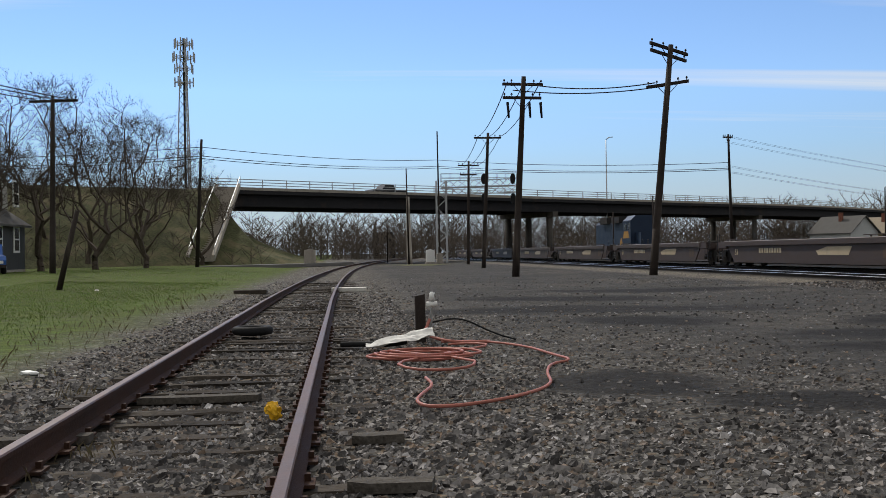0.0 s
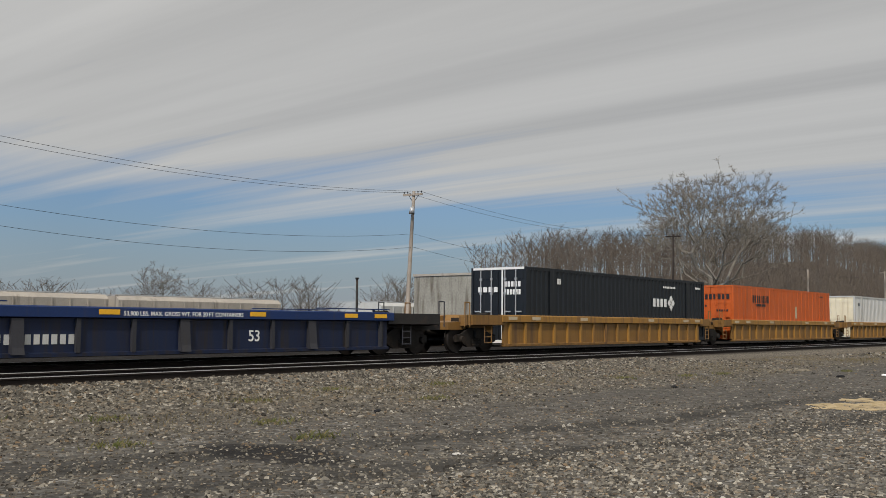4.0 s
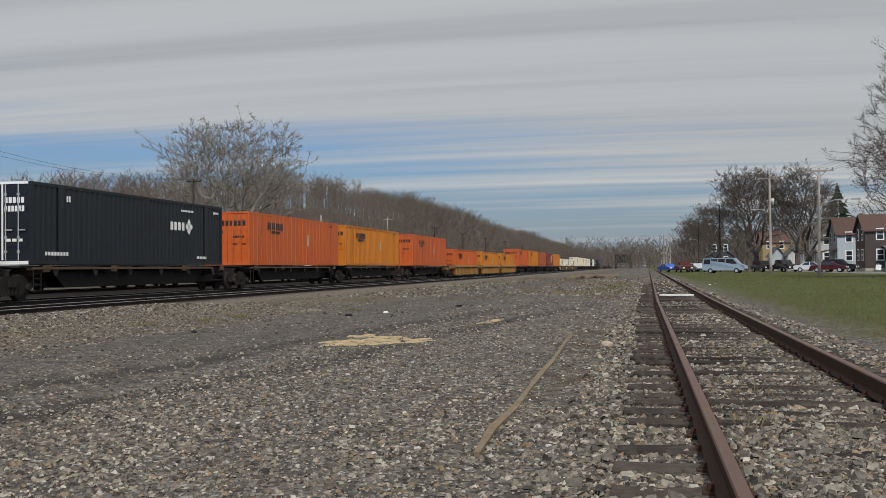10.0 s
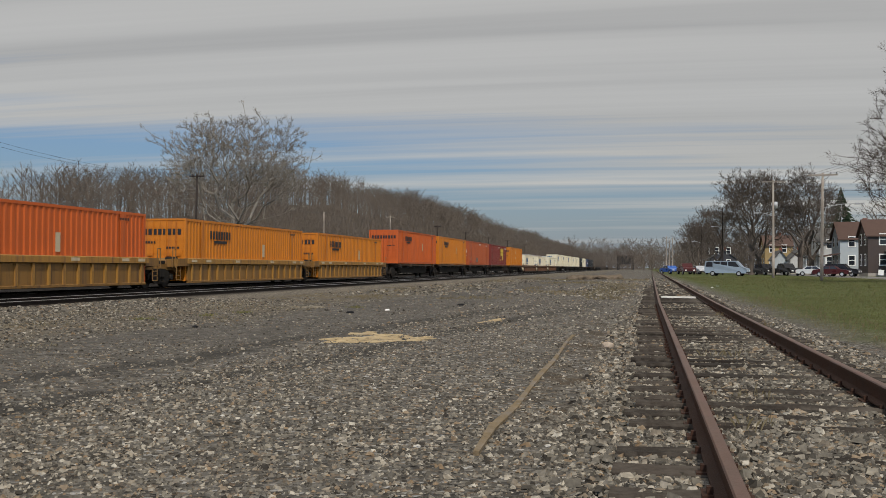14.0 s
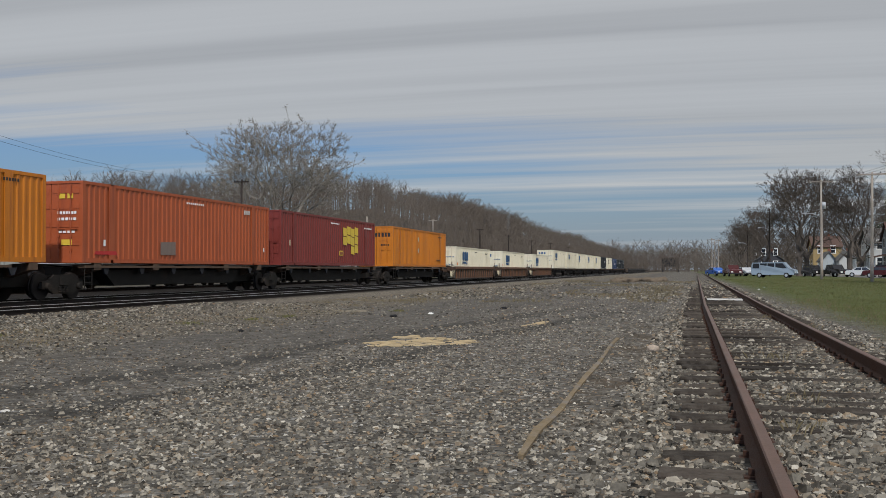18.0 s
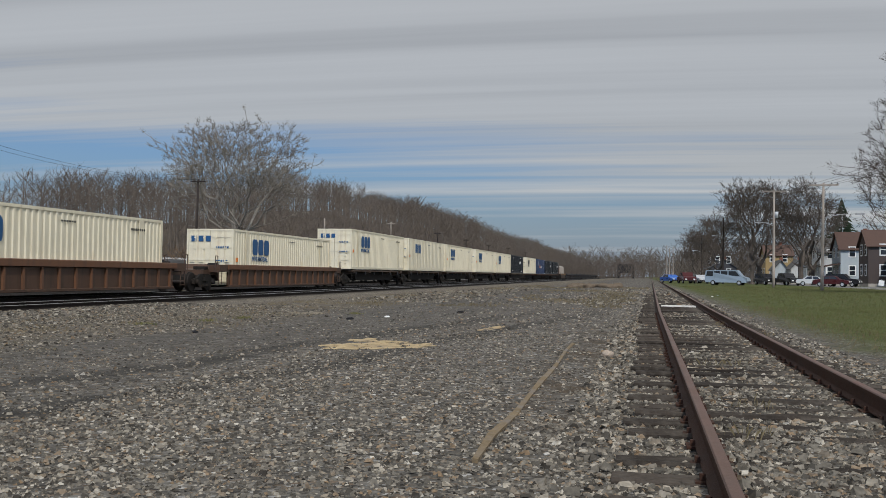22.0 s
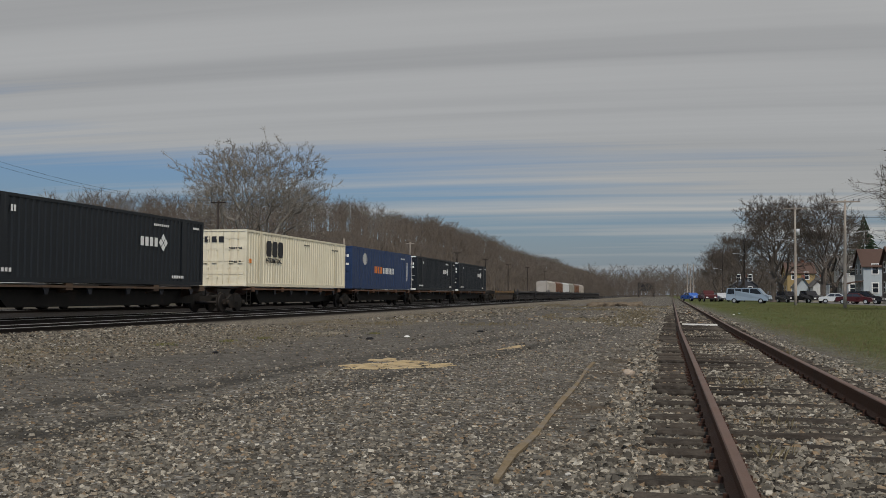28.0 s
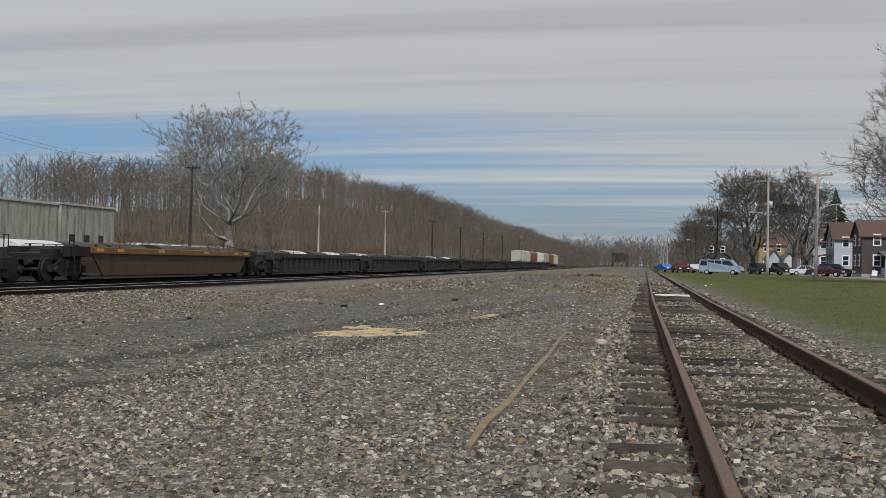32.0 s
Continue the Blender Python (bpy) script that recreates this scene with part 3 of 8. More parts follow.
for nm, c, d, amt in (("box_black", (0.011, 0.014, 0.018), (0.05, 0.05, 0.05), 0.05), ("box_white", (0.54, 0.53, 0.48), (0.34, 0.29, 0.21), 0.5),
                      ("box_cream", (0.66, 0.605, 0.455), (0.40, 0.31, 0.19), 0.3), ("box_orange", (0.47, 0.155, 0.014), (0.27, 0.085, 0.022), 0.4),
                      ("box_orange_red", (0.46, 0.092, 0.018), (0.25, 0.065, 0.022), 0.4), ("box_rust", (0.33, 0.078, 0.028), (0.21, 0.05, 0.024), 0.4), ("box_red", (0.165, 0.032, 0.026), (0.10, 0.03, 0.025), 0.2),
                      ("box_blue", (0.020, 0.040, 0.098), (0.05, 0.05, 0.07), 0.12), ("box_grey", (0.46, 0.46, 0.44), (0.3, 0.27, 0.22), 0.2)):
    paint(nm, c, d, amt, 0.5)
paint("logo_blue", (0.020, 0.080, 0.19), amt=0.05)
paint("logo_yellow", (0.62, 0.45, 0.05), amt=0.05)
paint("logo_red", (0.42, 0.03, 0.03), amt=0.1)
paint("logo_orange", (0.70, 0.20, 0.03), amt=0.1)
paint("box_grey_dark", (0.17, 0.13, 0.11), amt=0.4)
paint("logo_black", (0.02, 0.02, 0.022), amt=0.05)
paint("logo_tan", (0.46, 0.38, 0.26), amt=0.2)


def ride(ob, s, z=RAIL_TOP, dx=0.0):
    TRAIN.append((ob, s, dx, z))
    ob.matrix_basis = pose(TRACK_B + dx, s, z)
    return ob


_truck = {}


def truck(parent, y, big=False):
    """A two-axle truck under a car, with side frames, spring_pack and wheels."""
    if not _truck:
        bm = B()
        for s in (-1, 1):
            x = s * 1.0
            prism(bm, [(-1.15, 0.38), (-1.15, 0.62), (-0.8, 0.66), (-0.45, 0.86), (0.45, 0.86), (0.8, 0.66), (1.15, 0.62), (1.15, 0.38), (0.85, 0.36), (0.5, 0.2), (-0.5, 0.2), (-0.85, 0.36)], "x", x - 0.05, x + 0.05)
            for yy in (-0.88, 0.88):
                tube(bm, (x + s * 0.04, yy, 0.46), (x + s * 0.16, yy, 0.46), 0.13, 0.11, 10)
        box(bm, -1.15, -0.18, 0.5, 1.15, 0.18, 0.78)
        _truck["frame"] = mesh_of("side_frames", bm, M["truck"])
        bm = B()
        for s in (-1, 1):
            for yy in (-0.2, 0.0, 0.2):
                for k in range(4):
                    tube(bm, (s * 1.06, yy, 0.27 + k * 0.055), (s * 1.06, yy, 0.30 + k * 0.055), 0.085, 0.085, 6, cap=False)
        _truck["spring_pack"] = mesh_of("spring_pack", bm, M["truck"])
        bm = B()
        for s in (-1, 1):
            x = s * 0.752
            tube(bm, (x - s * 0.09, 0, 0.46), (x - s * 0.05, 0, 0.46), 0.50, 0.50, 16)
            tube(bm, (x - s * 0.05, 0, 0.46), (x + s * 0.06, 0, 0.46), 0.465, 0.455, 16)
            tube(bm, (x + s * 0.06, 0, 0.46), (x + s * 0.09, 0, 0.46), 0.16, 0.14, 10)
        tube(bm, (-0.9, 0, 0.46), (0.9, 0, 0.46), 0.08, 0.08, 8)
        _truck["wheels"] = mesh_of("wheelset", bm, M["wheel"])
    f = new("truck", _truck["frame"])
    f.parent = parent
    f.matrix_basis = pose(0, y, 0)
    o = new("spring_pack", _truck["spring_pack"]); o.parent = f; tagged(o, kind="stuff")
    for yy in (-0.88, 0.88):
        o = new("wheelset", _truck["wheels"]); o.parent = f; o.matrix_basis = pose(0, yy, 0)
    return f


def bars(bm, x, y0, y1, z0, z1, n, th=0.012, gap=0.35, seed=0):
    """A line of marks that cannot be read: plain bars side by side on a side face at x."""
    w = (y1 - y0) / n
    for i in range(n):
        box(bm, x, y0 + i * w + w * gap / 2, z0, x + th, y0 + (i + 1) * w - w * gap / 2, z1)


def lettering(name, text, size, parent, material, x, y, z, label="", depth=0.006):
    cu = bpy.data.curves.new(name, "FONT")
    cu.body = text
    cu.size = size
    cu.extrude = depth
    cu.offset = 0.008 * size
    ob = new(name, cu)
    dg = bpy.context.evaluated_depsgraph_get()
    me = bpy.data.meshes.new_from_object(ob.evaluated_get(dg))
    bpy.data.objects.remove(ob)
    bpy.data.curves.remove(cu)
    me.materials.clear()
    me.materials.append(material)
    o = new(name, me)
    o.parent = parent
    # reads along +y when seen from +x
    o.matrix_basis = Matrix.Translation((x, y, z)) @ Matrix(((0, 0, 1, 0), (1, 0, 0, 0), (0, 1, 0, 0), (0, 0, 0, 1)))
    if label:
        tagged(o, label)
    return o


def well_car(label, length, top, side, rib, s, t0=0.0, t1=None, m0=2.0, m1=2.0, logo=None, smooth=False, hand=True, gold=None, deck=None, ribs=11):
    """One unit of a well car, from joint to joint along y; the well hangs between the trucks."""
    t = thing("well_car", label, "freight car", "train of container cars")
    a, b = m0, length - m1
    z0, z1, z2 = 0.22, 1.06, 1.34
    for sx in (1, -1):
        bm = B()
        x = sx * 1.38
        if smooth:
            prism(bm, [(a + 0.9, z0), (b - 0.9, z0), (b, z1 + 0.05), (b, z2), (a, z2), (a, z1 + 0.05)], "x", x - 0.06 * sx, x)
        else:
            box(bm, min(x, x - 0.08 * sx), a, z0 + 0.04, max(x, x - 0.08 * sx), b, z1)
            prism(bm, [(sx * 1.30, z0 - 0.02), (sx * 1.46, z0 - 0.02), (sx * 1.46, z0 + 0.06), (sx * 1.30, z0 + 0.10)], "y", a, b)
        part("side_panel", bm, side, t)
        bm = B()
        prism(bm, [(sx * 1.28, z1), (sx * 1.50, z1 + 0.03), (sx * 1.50, z2 - 0.03), (sx * 1.47, z2), (sx * 1.28, z2)], "y", a - 0.2, b + 0.2)
        if hand:
            for k in range(int(length / 0.9)):
                y = a + 0.2 + k * 0.9
                if y > b - 0.2 or 0.22 * length < y < 0.78 * length:
                    continue
                box(bm, sx * 1.40, y, z2, sx * 1.44, y + 0.08, z2 + 0.07)
            for e0, e1 in ((a, a + 3.0), (b - 3.0, b)):
                box(bm, sx * 1.32, e0, z2 + 0.07, sx * 1.50, e1, z2 + 0.10)
        part("top_chord", bm, top, t)
        if not smooth:
            n = ribs
            for k in range(n):
                y = a + 0.35 + (b - a - 0.7) * k / (n - 1)
                w = 0.14 if ribs == 11 and k in (2, 5, 8) else 0.055
                bm = B()
                prism(bm, [(sx * 1.38, z0 + 0.04), (sx * (1.56 if w > 0.1 else 1.46), z0 + 0.04), (sx * (1.52 if w > 0.1 else 1.46), z0 + 0.2), (sx * 1.46, z1), (sx * 1.38, z1)], "y", y - w, y + w)
                part("rib", bm, rib, t)
    # floor beams and bulkheads of the well
    bm = B()
    box(bm, -1.3, a + 0.1, z0 - 0.04, 1.3, b - 0.1, z0 + 0.02)
    part("well_floor", bm, M["truck"], t)
    # end platforms over the trucks
    for e, d, mg in ((a, -1, m0), (b, 1, m1)):
        far = mg - 0.15
        bm = B()
        prism(bm, [(e, 0.5), (e, z2), (e + d * 0.5, z2), (e + d * 0.7, 1.12), (e + d * far, 1.05), (e + d * far, 0.80), (e + d * 0.5, 0.80)], "x", -0.9, 0.9)
        for sx in (1, -1):
            prism(bm, [(sx * 0.85, 0.92), (sx * 1.45, 0.98), (sx * 1.45, z2 - 0.02), (sx * 0.85, z2 - 0.05)], "y", min(e, e + d * (mg - 0.85)), max(e, e + d * (mg - 0.85)))
        part("end_platform", bm, deck or (M["darksteel"] if not smooth else side), t)
        for sx in (1, -1):
            bm = B()
            y = e + d * (mg - 0.8)
            for hh in (0.0, 0.28):
                tube(bm, (sx * 1.36, y + d * hh, 0.9), (sx * 1.36, y + d * hh, 1.74), 0.022, n=5)
            tube(bm, (sx * 1.36, y, 1.74), (sx * 1.36, y + d * 0.28, 1.74), 0.022, n=5)
            for k in range(3):
                tube(bm, (sx * 1.38, e + d * 0.75, 0.35 + 0.2 * k), (sx * 1.38, e + d * 1.15, 0.35 + 0.2 * k), 0.018, n=5)
            for yy in (0.75, 1.15):
                tube(bm, (sx * 1.38, e + d * yy, 0.33), (sx * 1.38, e + d * yy, 1.0), 0.018, n=5)
            part("handrail", bm, deck or M["rib_grey"], t)
        # brake gear and coupling bar
        bm = B()
        tube(bm, (0.0, e + d * 0.7, 0.72), (0.0, e + d * (mg + 0.1), 0.72), 0.12, n=8)
        tube(bm, (0.5, e + d * 0.4, 1.24), (1.0, e + d * 0.4, 1.24), 0.17, n=10)
        box(bm, 0.3, e + d * 1.5 - 0.2, 1.05, 0.9, e + d * 1.5 + 0.2, 1.22)
        part("coupling_gear", bm, M["truck"], t)
    if t0 is not None:
        truck(t, t0)
    if t1 is not None:
        truck(t, length - t1)
    # marks
    if gold:
        for y in (a + 0.15, a + 1.7, a + 5.2, b - 5.6, b - 2.0, b - 0.7):
            bm = B()
            box(bm, 1.502, y, z1 + 0.10, 1.510, y + 0.55, z1 + 0.22)
            part("marker_plate", bm, gold, t, "yellow reflector plate")
    if logo == "bars":
        bm = B()
        bars(bm, 1.502, length * 0.5 + 0.2, length * 0.5 + 2.6, z1 + 0.10, z1 + 0.17, 14)
        part("stencil", bm, M["white"], t, "row of white stencil marks")
    return ride(t, s)


def spine_car(s, length, label, top):
    t = thing("spine_car", label, "freight car", "train of container cars")
    bm = B()
    prism(bm, [(-0.32, 0.45), (0.32, 0.45), (0.32, 1.0), (0.42, 1.12), (-0.42, 1.12), (-0.32, 1.0)], "y", 0.9, length - 0.9)
    part("centre_sill", bm, M["truck"], t)
    bm = B()
    prism(bm, [(2.6, 1.02), (length - 3.4, 1.02), (length - 4.2, 0.42), (3.4, 0.42)], "x", -0.9, 0.9)
    part("side_skirt", bm, M["truck"], t)
    for y in (1.7, length * 0.5 - 3.0, length * 0.5 + 3.2, length - 1.9):
        for sx in (1, -1):
            bm = B()
            prism(bm, [(sx * 0.3, 0.75), (sx * 1.28, 1.02), (sx * 1.28, 1.26), (sx * 0.3, 1.18)], "y", y - 0.22, y + 0.22)
            part("bolster_arm", bm, top, t)
    for sx in (1, -1):
        bm = B()
        box(bm, min(sx * 1.02, sx * 1.30), 0.9, 1.10, max(sx * 1.02, sx * 1.30), length - 3.0, 1.18)
        part("walkway", bm, top, t, "rusty side walkway")
        for k in range(6):
            y = 2.4 + k * (length - 5.2) / 5.0
            bm = B()
            prism(bm, [(y - 0.2, 1.10), (y + 0.2, 1.10), (y + 0.08, 0.86), (y - 0.08, 0.86)], "x", sx * 1.16 - 0.03, sx * 1.16 + 0.03)
            part("bracket", bm, M["rib_grey"], t)
    bm = B()
    tube(bm, (0, -0.6, 0.72), (0, 0.9, 0.72), 0.11, n=8)
    part("coupler", bm, M["truck"], t)
    for sx in (1, -1):
        bm = B()
        for k in range(3):
            tube(bm, (sx * 1.25, 0.95, 0.35 + 0.22 * k), (sx * 1.25, 1.4, 0.35 + 0.22 * k), 0.018, n=5)
        for y in (0.95, 1.4):
            tube(bm, (sx * 1.25, y, 0.3), (sx * 1.25, y, 1.12), 0.018, n=5)
        part("step_ladder", bm, M["truck"], t)
    truck(t, 0.0)
    return ride(t, s)


CONTAINER_L, CONTAINER_H = 15.95, 2.9
BOX_DATA = {}


def container(kind, s, z, body, frame_, doors, logos, ribs=44, label=""):
    """A 53-foot container: corrugated sides between posts, roof bows, doors with lock rods at the end that faces south."""
    t = thing("container", label, "container", "containers on the train")
    kind_r = (kind, ribs)
    if kind_r not in BOX_DATA:
        W, Ln, H = 1.295, CONTAINER_L, CONTAINER_H
        parts = []
        posts = [0.0, 1.85, Ln - 1.85, Ln]
        for sx in (1, -1):
            for i, (p0, p1) in enumerate(zip(posts, posts[1:])):
                n = max(2, round(ribs * (p1 - p0) / Ln))
                bm = B()
                w = (p1 - p0 - 0.22) / n
                prof = []
                for k in range(n):
                    y = p0 + 0.11 + k * w
                    if ribs > 30:
                        prof += [(y, 0), (y + w * 0.30, 0), (y + w * 0.44, 0.035), (y + w * 0.86, 0.035)]
                    else:
                        prof += [(y, 0), (y + w * 0.88, 0), (y + w * 0.90, -0.022), (y + w * 0.98, -0.022)]
                prof.append((p1 - 0.11, 0))
                lo = [bm.verts.new((sx * (W - 0.012 - d), y, 0.16)) for y, d in prof]
                hi = [bm.verts.new((sx * (W - 0.012 - d), y, H - 0.11)) for y, d in prof]
                for k in range(len(prof) - 1):
                    bm.faces.new((lo[k], lo[k + 1], hi[k + 1], hi[k]))
                parts.append(("side_panel", mesh_of("side_panel", bm, body), ""))
            for y in posts:
                bm = B()
                w = 0.085
                yy = min(max(y, w), Ln - w)
                box(bm, sx * W - (0.10 if sx > 0 else 0), yy - w, 0, sx * W + (0 if sx > 0 else 0.10), yy + w, H)
                if 0 < y < Ln:
                    box(bm, sx * W - (0.02 if sx > 0 else 0), yy - w * 2.3, 0.1, sx * W + (0.004 if sx > 0 else 0.02), yy + w * 2.3, H - 0.05)
                parts.append(("corner_post" if y in (0.0, Ln) else "side_post", mesh_of("post", bm, frame_ if kind != "black" else body), ""))
            bm = B()
            box(bm, min(sx * W, sx * (W - 0.1)), 0.17, 0.0, max(sx * W, sx * (W - 0.1)), Ln - 0.17, 0.16)
            box(bm, min(sx * W, sx * (W - 0.1)), 0.17, H - 0.11, max(sx * W, sx * (W - 0.1)), Ln - 0.17, H)
            parts.append(("side_rail", mesh_of("side_rail", bm, body), ""))
        bm = B()
        box(bm, -W + 0.1, 0.1, H - 0.05, W - 0.1, Ln - 0.1, H - 0.02)
        parts.append(("roof", mesh_of("roof", bm, body), ""))
        bm = B()
        box(bm, -W + 0.1, 0.1, 0.02, W - 0.1, Ln - 0.1, 0.1)
        parts.append(("underside", mesh_of("underside", bm, M["truck"]), ""))
        bm = B()
        box(bm, -W + 0.17, Ln - 0.12, 0.1, W - 0.17, Ln - 0.06, H - 0.05)
        parts.append(("end_wall", mesh_of("end_wall", bm, body), ""))
        for sx in (1, -1):
            bm = B()
            box(bm, min(0.012 * sx, sx * (W - 0.12)), 0.03, 0.12, max(0.012 * sx, sx * (W - 0.12)), 0.09, H - 0.09)
            for zz in (0.7, 1.35, 2.0, 2.55):
                box(bm, min(0.05 * sx, sx * (W - 0.16)), 0.012, zz - 0.09, max(0.05 * sx, sx * (W - 0.16)), 0.03, zz + 0.09)
            parts.append(("door", mesh_of("door", bm, doors), ""))
            for u in (0.32, 0.82):
                bm = B()
                tube(bm, (sx * u, -0.015, 0.14), (sx * u, -0.015, H - 0.1), 0.022, n=6)
                for zz in (0.45, 0.95, 1.9, 2.45):
                    box(bm, sx * u - 0.05, -0.03, zz - 0.04, sx * u + 0.05, 0.012, zz + 0.04)
                box(bm, sx * u - 0.02, -0.045, 1.18, sx * u + (0.30 if u < 0.5 else 0.30) * sx * 0.9, -0.02, 1.23)
                parts.append(("lock_rod", mesh_of("lock_rod", bm, M["steel"] if kind == "black" else doors), ""))
        bm = B()
        box(bm, -W + 0.1, 0.0, H - 0.09, W - 0.1, 0.1, H)
        parts.append(("door_header", mesh_of("door_header", bm, frame_), ""))
        bm = B()
        box(bm, -W + 0.1, 0.0, 0.0, W - 0.1, 0.1, 0.12)
        parts.append(("door_sill", mesh_of("door_sill", bm, frame_), ""))
        BOX_DATA[kind_r] = parts
    for nm, me, lb in BOX_DATA[kind_r]:
        o = new(nm, me)
        o.parent = t
        if lb:
            tagged(o, lb)
    for f in logos:
        f(t)
    return ride(t, s, z)


# ---- marks on the boxes ----
FACE = 1.297


def quad_mark(t, name, mat_, pts, label="", x=FACE):
    bm = B()
    prism(bm, pts, "x", x, x + 0.006)
    return part(name, bm, mat_, t, label)


def bar_mark(t, name, mat_, y0, y1, z0, z1, n, label="", x=FACE):
    bm = B()
    bars(bm, x, y0, y1, z0, z1, n, 0.006)
    return part(name, bm, mat_, t, label)


def door_bars(t, mat_, rows, label):
    bm = B()
    for x0, x1, z0, z1, n in rows:
        w = (x1 - x0) / n
        for i in range(n):
            box(bm, x0 + i * w + w * 0.15, 0.004, z0, x0 + (i + 1) * w - w * 0.15, 0.011, z1)
    return part("door_mark", bm, mat_, t, label)


def marks_diamond(t):
    """White block marks and a four-lobed diamond on a black box."""
    bar_mark(t, "block_lettering", M["white"], 10.3, 11.8, 1.58, 1.95, 4, "white block marks")
    bm = B()
    for cy, cz in ((12.22, 1.97), (12.22, 1.57), (12.02, 1.77), (12.42, 1.77)):
        prism(bm, [(cy - 0.17, cz), (cy, cz - 0.17), (cy + 0.17, cz), (cy, cz + 0.17)], "x", FACE, FACE + 0.006)
    part("diamond_logo", bm, M["white"], t, "white diamond logo")
    bar_mark(t, "box_code", M["white"], 14.9, 15.5, 2.5, 2.6, 6)
    bar_mark(t, "box_code", M["white"], 11.4, 12.7, 2.45, 2.54, 8)
    bar_mark(t, "box_code", M["white"], 0.8, 2.3, 0.32, 0.45, 8)
    bar_mark(t, "box_code", M["white"], 13.0, 14.1, 0.28, 0.40, 7)
    bar_mark(t, "box_code", M["white"], 2.15, 2.45, 2.3, 2.52, 2)
    door_bars(t, M["white"], [(-1.0, 0.0, 1.95, 2.15, 4), (0.25, 1.05, 2.15, 2.35, 5), (0.25, 1.05, 1.85, 2.05, 6), (0.3, 1.0, 0.8, 0.9, 3)], "white block marks on the doors")
    bm = B()
    box(bm, 0.18, -0.04, 0.15, 0.24, -0.02, 2.8)
    part("door_strip", bm, M["white"], t, "white door edge")


def marks_small(m_):
    def f(t):
        bar_mark(t, "block_lettering", M[m_], 2.6, 5.1, 2.02, 2.42, 8, "dark block lettering shapes")
        bar_mark(t, "block_lettering", M[m_], 2.7, 5.0, 1.82, 1.95, 1)
        bar_mark(t, "box_code", M[m_], 13.8, 14.6, 2.55, 2.65, 6)
        quad_mark(t, "panel_mark", M["logo_tan"], [(9.4, 1.2), (9.7, 1.2), (9.7, 1.9), (9.4, 1.9)])
        door_bars(t, M[m_], [(-1.1, 1.1, 2.15, 2.42, 9), (-1.0, -0.2, 1.75, 1.85, 6), (0.3, 1.0, 1.5, 1.6, 5)], "dark block lettering shapes on the doors")
    return f


def marks_two_diamonds(t):
    for z in (1.25, 2.15):
        quad_mark(t, "diamond_plate", M["box_grey"], [(6.85, z - 0.2), (7.0, z - 0.05), (7.0, z + 0.05), (6.85, z + 0.2), (6.7, z + 0.05), (6.7, z - 0.05)])
    bar_mark(t, "box_code", M["logo_black"], 13.2, 14.4, 2.45, 2.55, 7)
    bar_mark(t, "box_code", M["logo_black"], 12.6, 13.9, 0.5, 0.6, 7)
    door_bars(t, M["logo_black"], [(-1.1, 1.1, 2.15, 2.42, 9), (0.3, 1.0, 1.5, 1.6, 5)], "dark block lettering shapes on the doors")


def marks_three_blocks(m_, word=True):
    def f(t):
        bm = B()
        # three heavy curved blocks, a plain stand-in of the owner's mark
        for k in range(3):
            y = 2.55 + k * 0.82
            prism(bm, [(y, 1.75), (y + 0.15, 1.62), (y + 0.66, 1.62), (y + 0.72, 1.78), (y + 0.72, 2.32), (y + 0.6, 2.46), (y + 0.12, 2.46), (y, 2.3)], "x", FACE, FACE + 0.006)
        part("block_logo", bm, M[m_], t, "three heavy blue blocks" if m_ == "logo_blue" else "three heavy dark blocks")
        if word:
            lettering("word", "INTERMODAL", 0.36, t, M[m_], FACE + 0.004, 2.5, 1.28, "the word INTERMODAL")
        bar_mark(t, "box_code", M["logo_black"], 13.2, 14.4, 2.35, 2.45, 7)
        bar_mark(t, "box_code", M["logo_black"], 8.2, 9.2, 2.45, 2.52, 6)
        door_bars(t, M[m_], [(-1.1, 0.1, 2.25, 2.55, 3), (0.3, 1.05, 1.9, 2.0, 6), (0.3, 1.0, 1.2, 1.3, 5)], "block marks on the doors")
        quad_mark(t, "placard", M["logo_orange"], [(0.35, 1.2), (0.62, 1.2), (0.62, 1.42), (0.35, 1.42)], x=FACE + 0.001)
    return f


def marks_red_emblem(t):
    quad_mark(t, "emblem", M["logo_red"], [(10.0, 1.1), (11.8, 1.1), (11.8, 2.25), (11.0, 2.05), (10.0, 2.25)], "faded red emblem")
    bar_mark(t, "block_lettering", M["white"], 10.15, 11.7, 1.5, 1.75, 5, x=FACE + 0.008)
    bar_mark(t, "box_code", M["logo_black"], 0.6, 1.2, 2.1, 2.25, 3)
    door_bars(t, M["logo_black"], [(0.2, 1.1, 2.2, 2.34, 4), (0.2, 1.1, 1.95, 2.1, 6)], "black code marks")


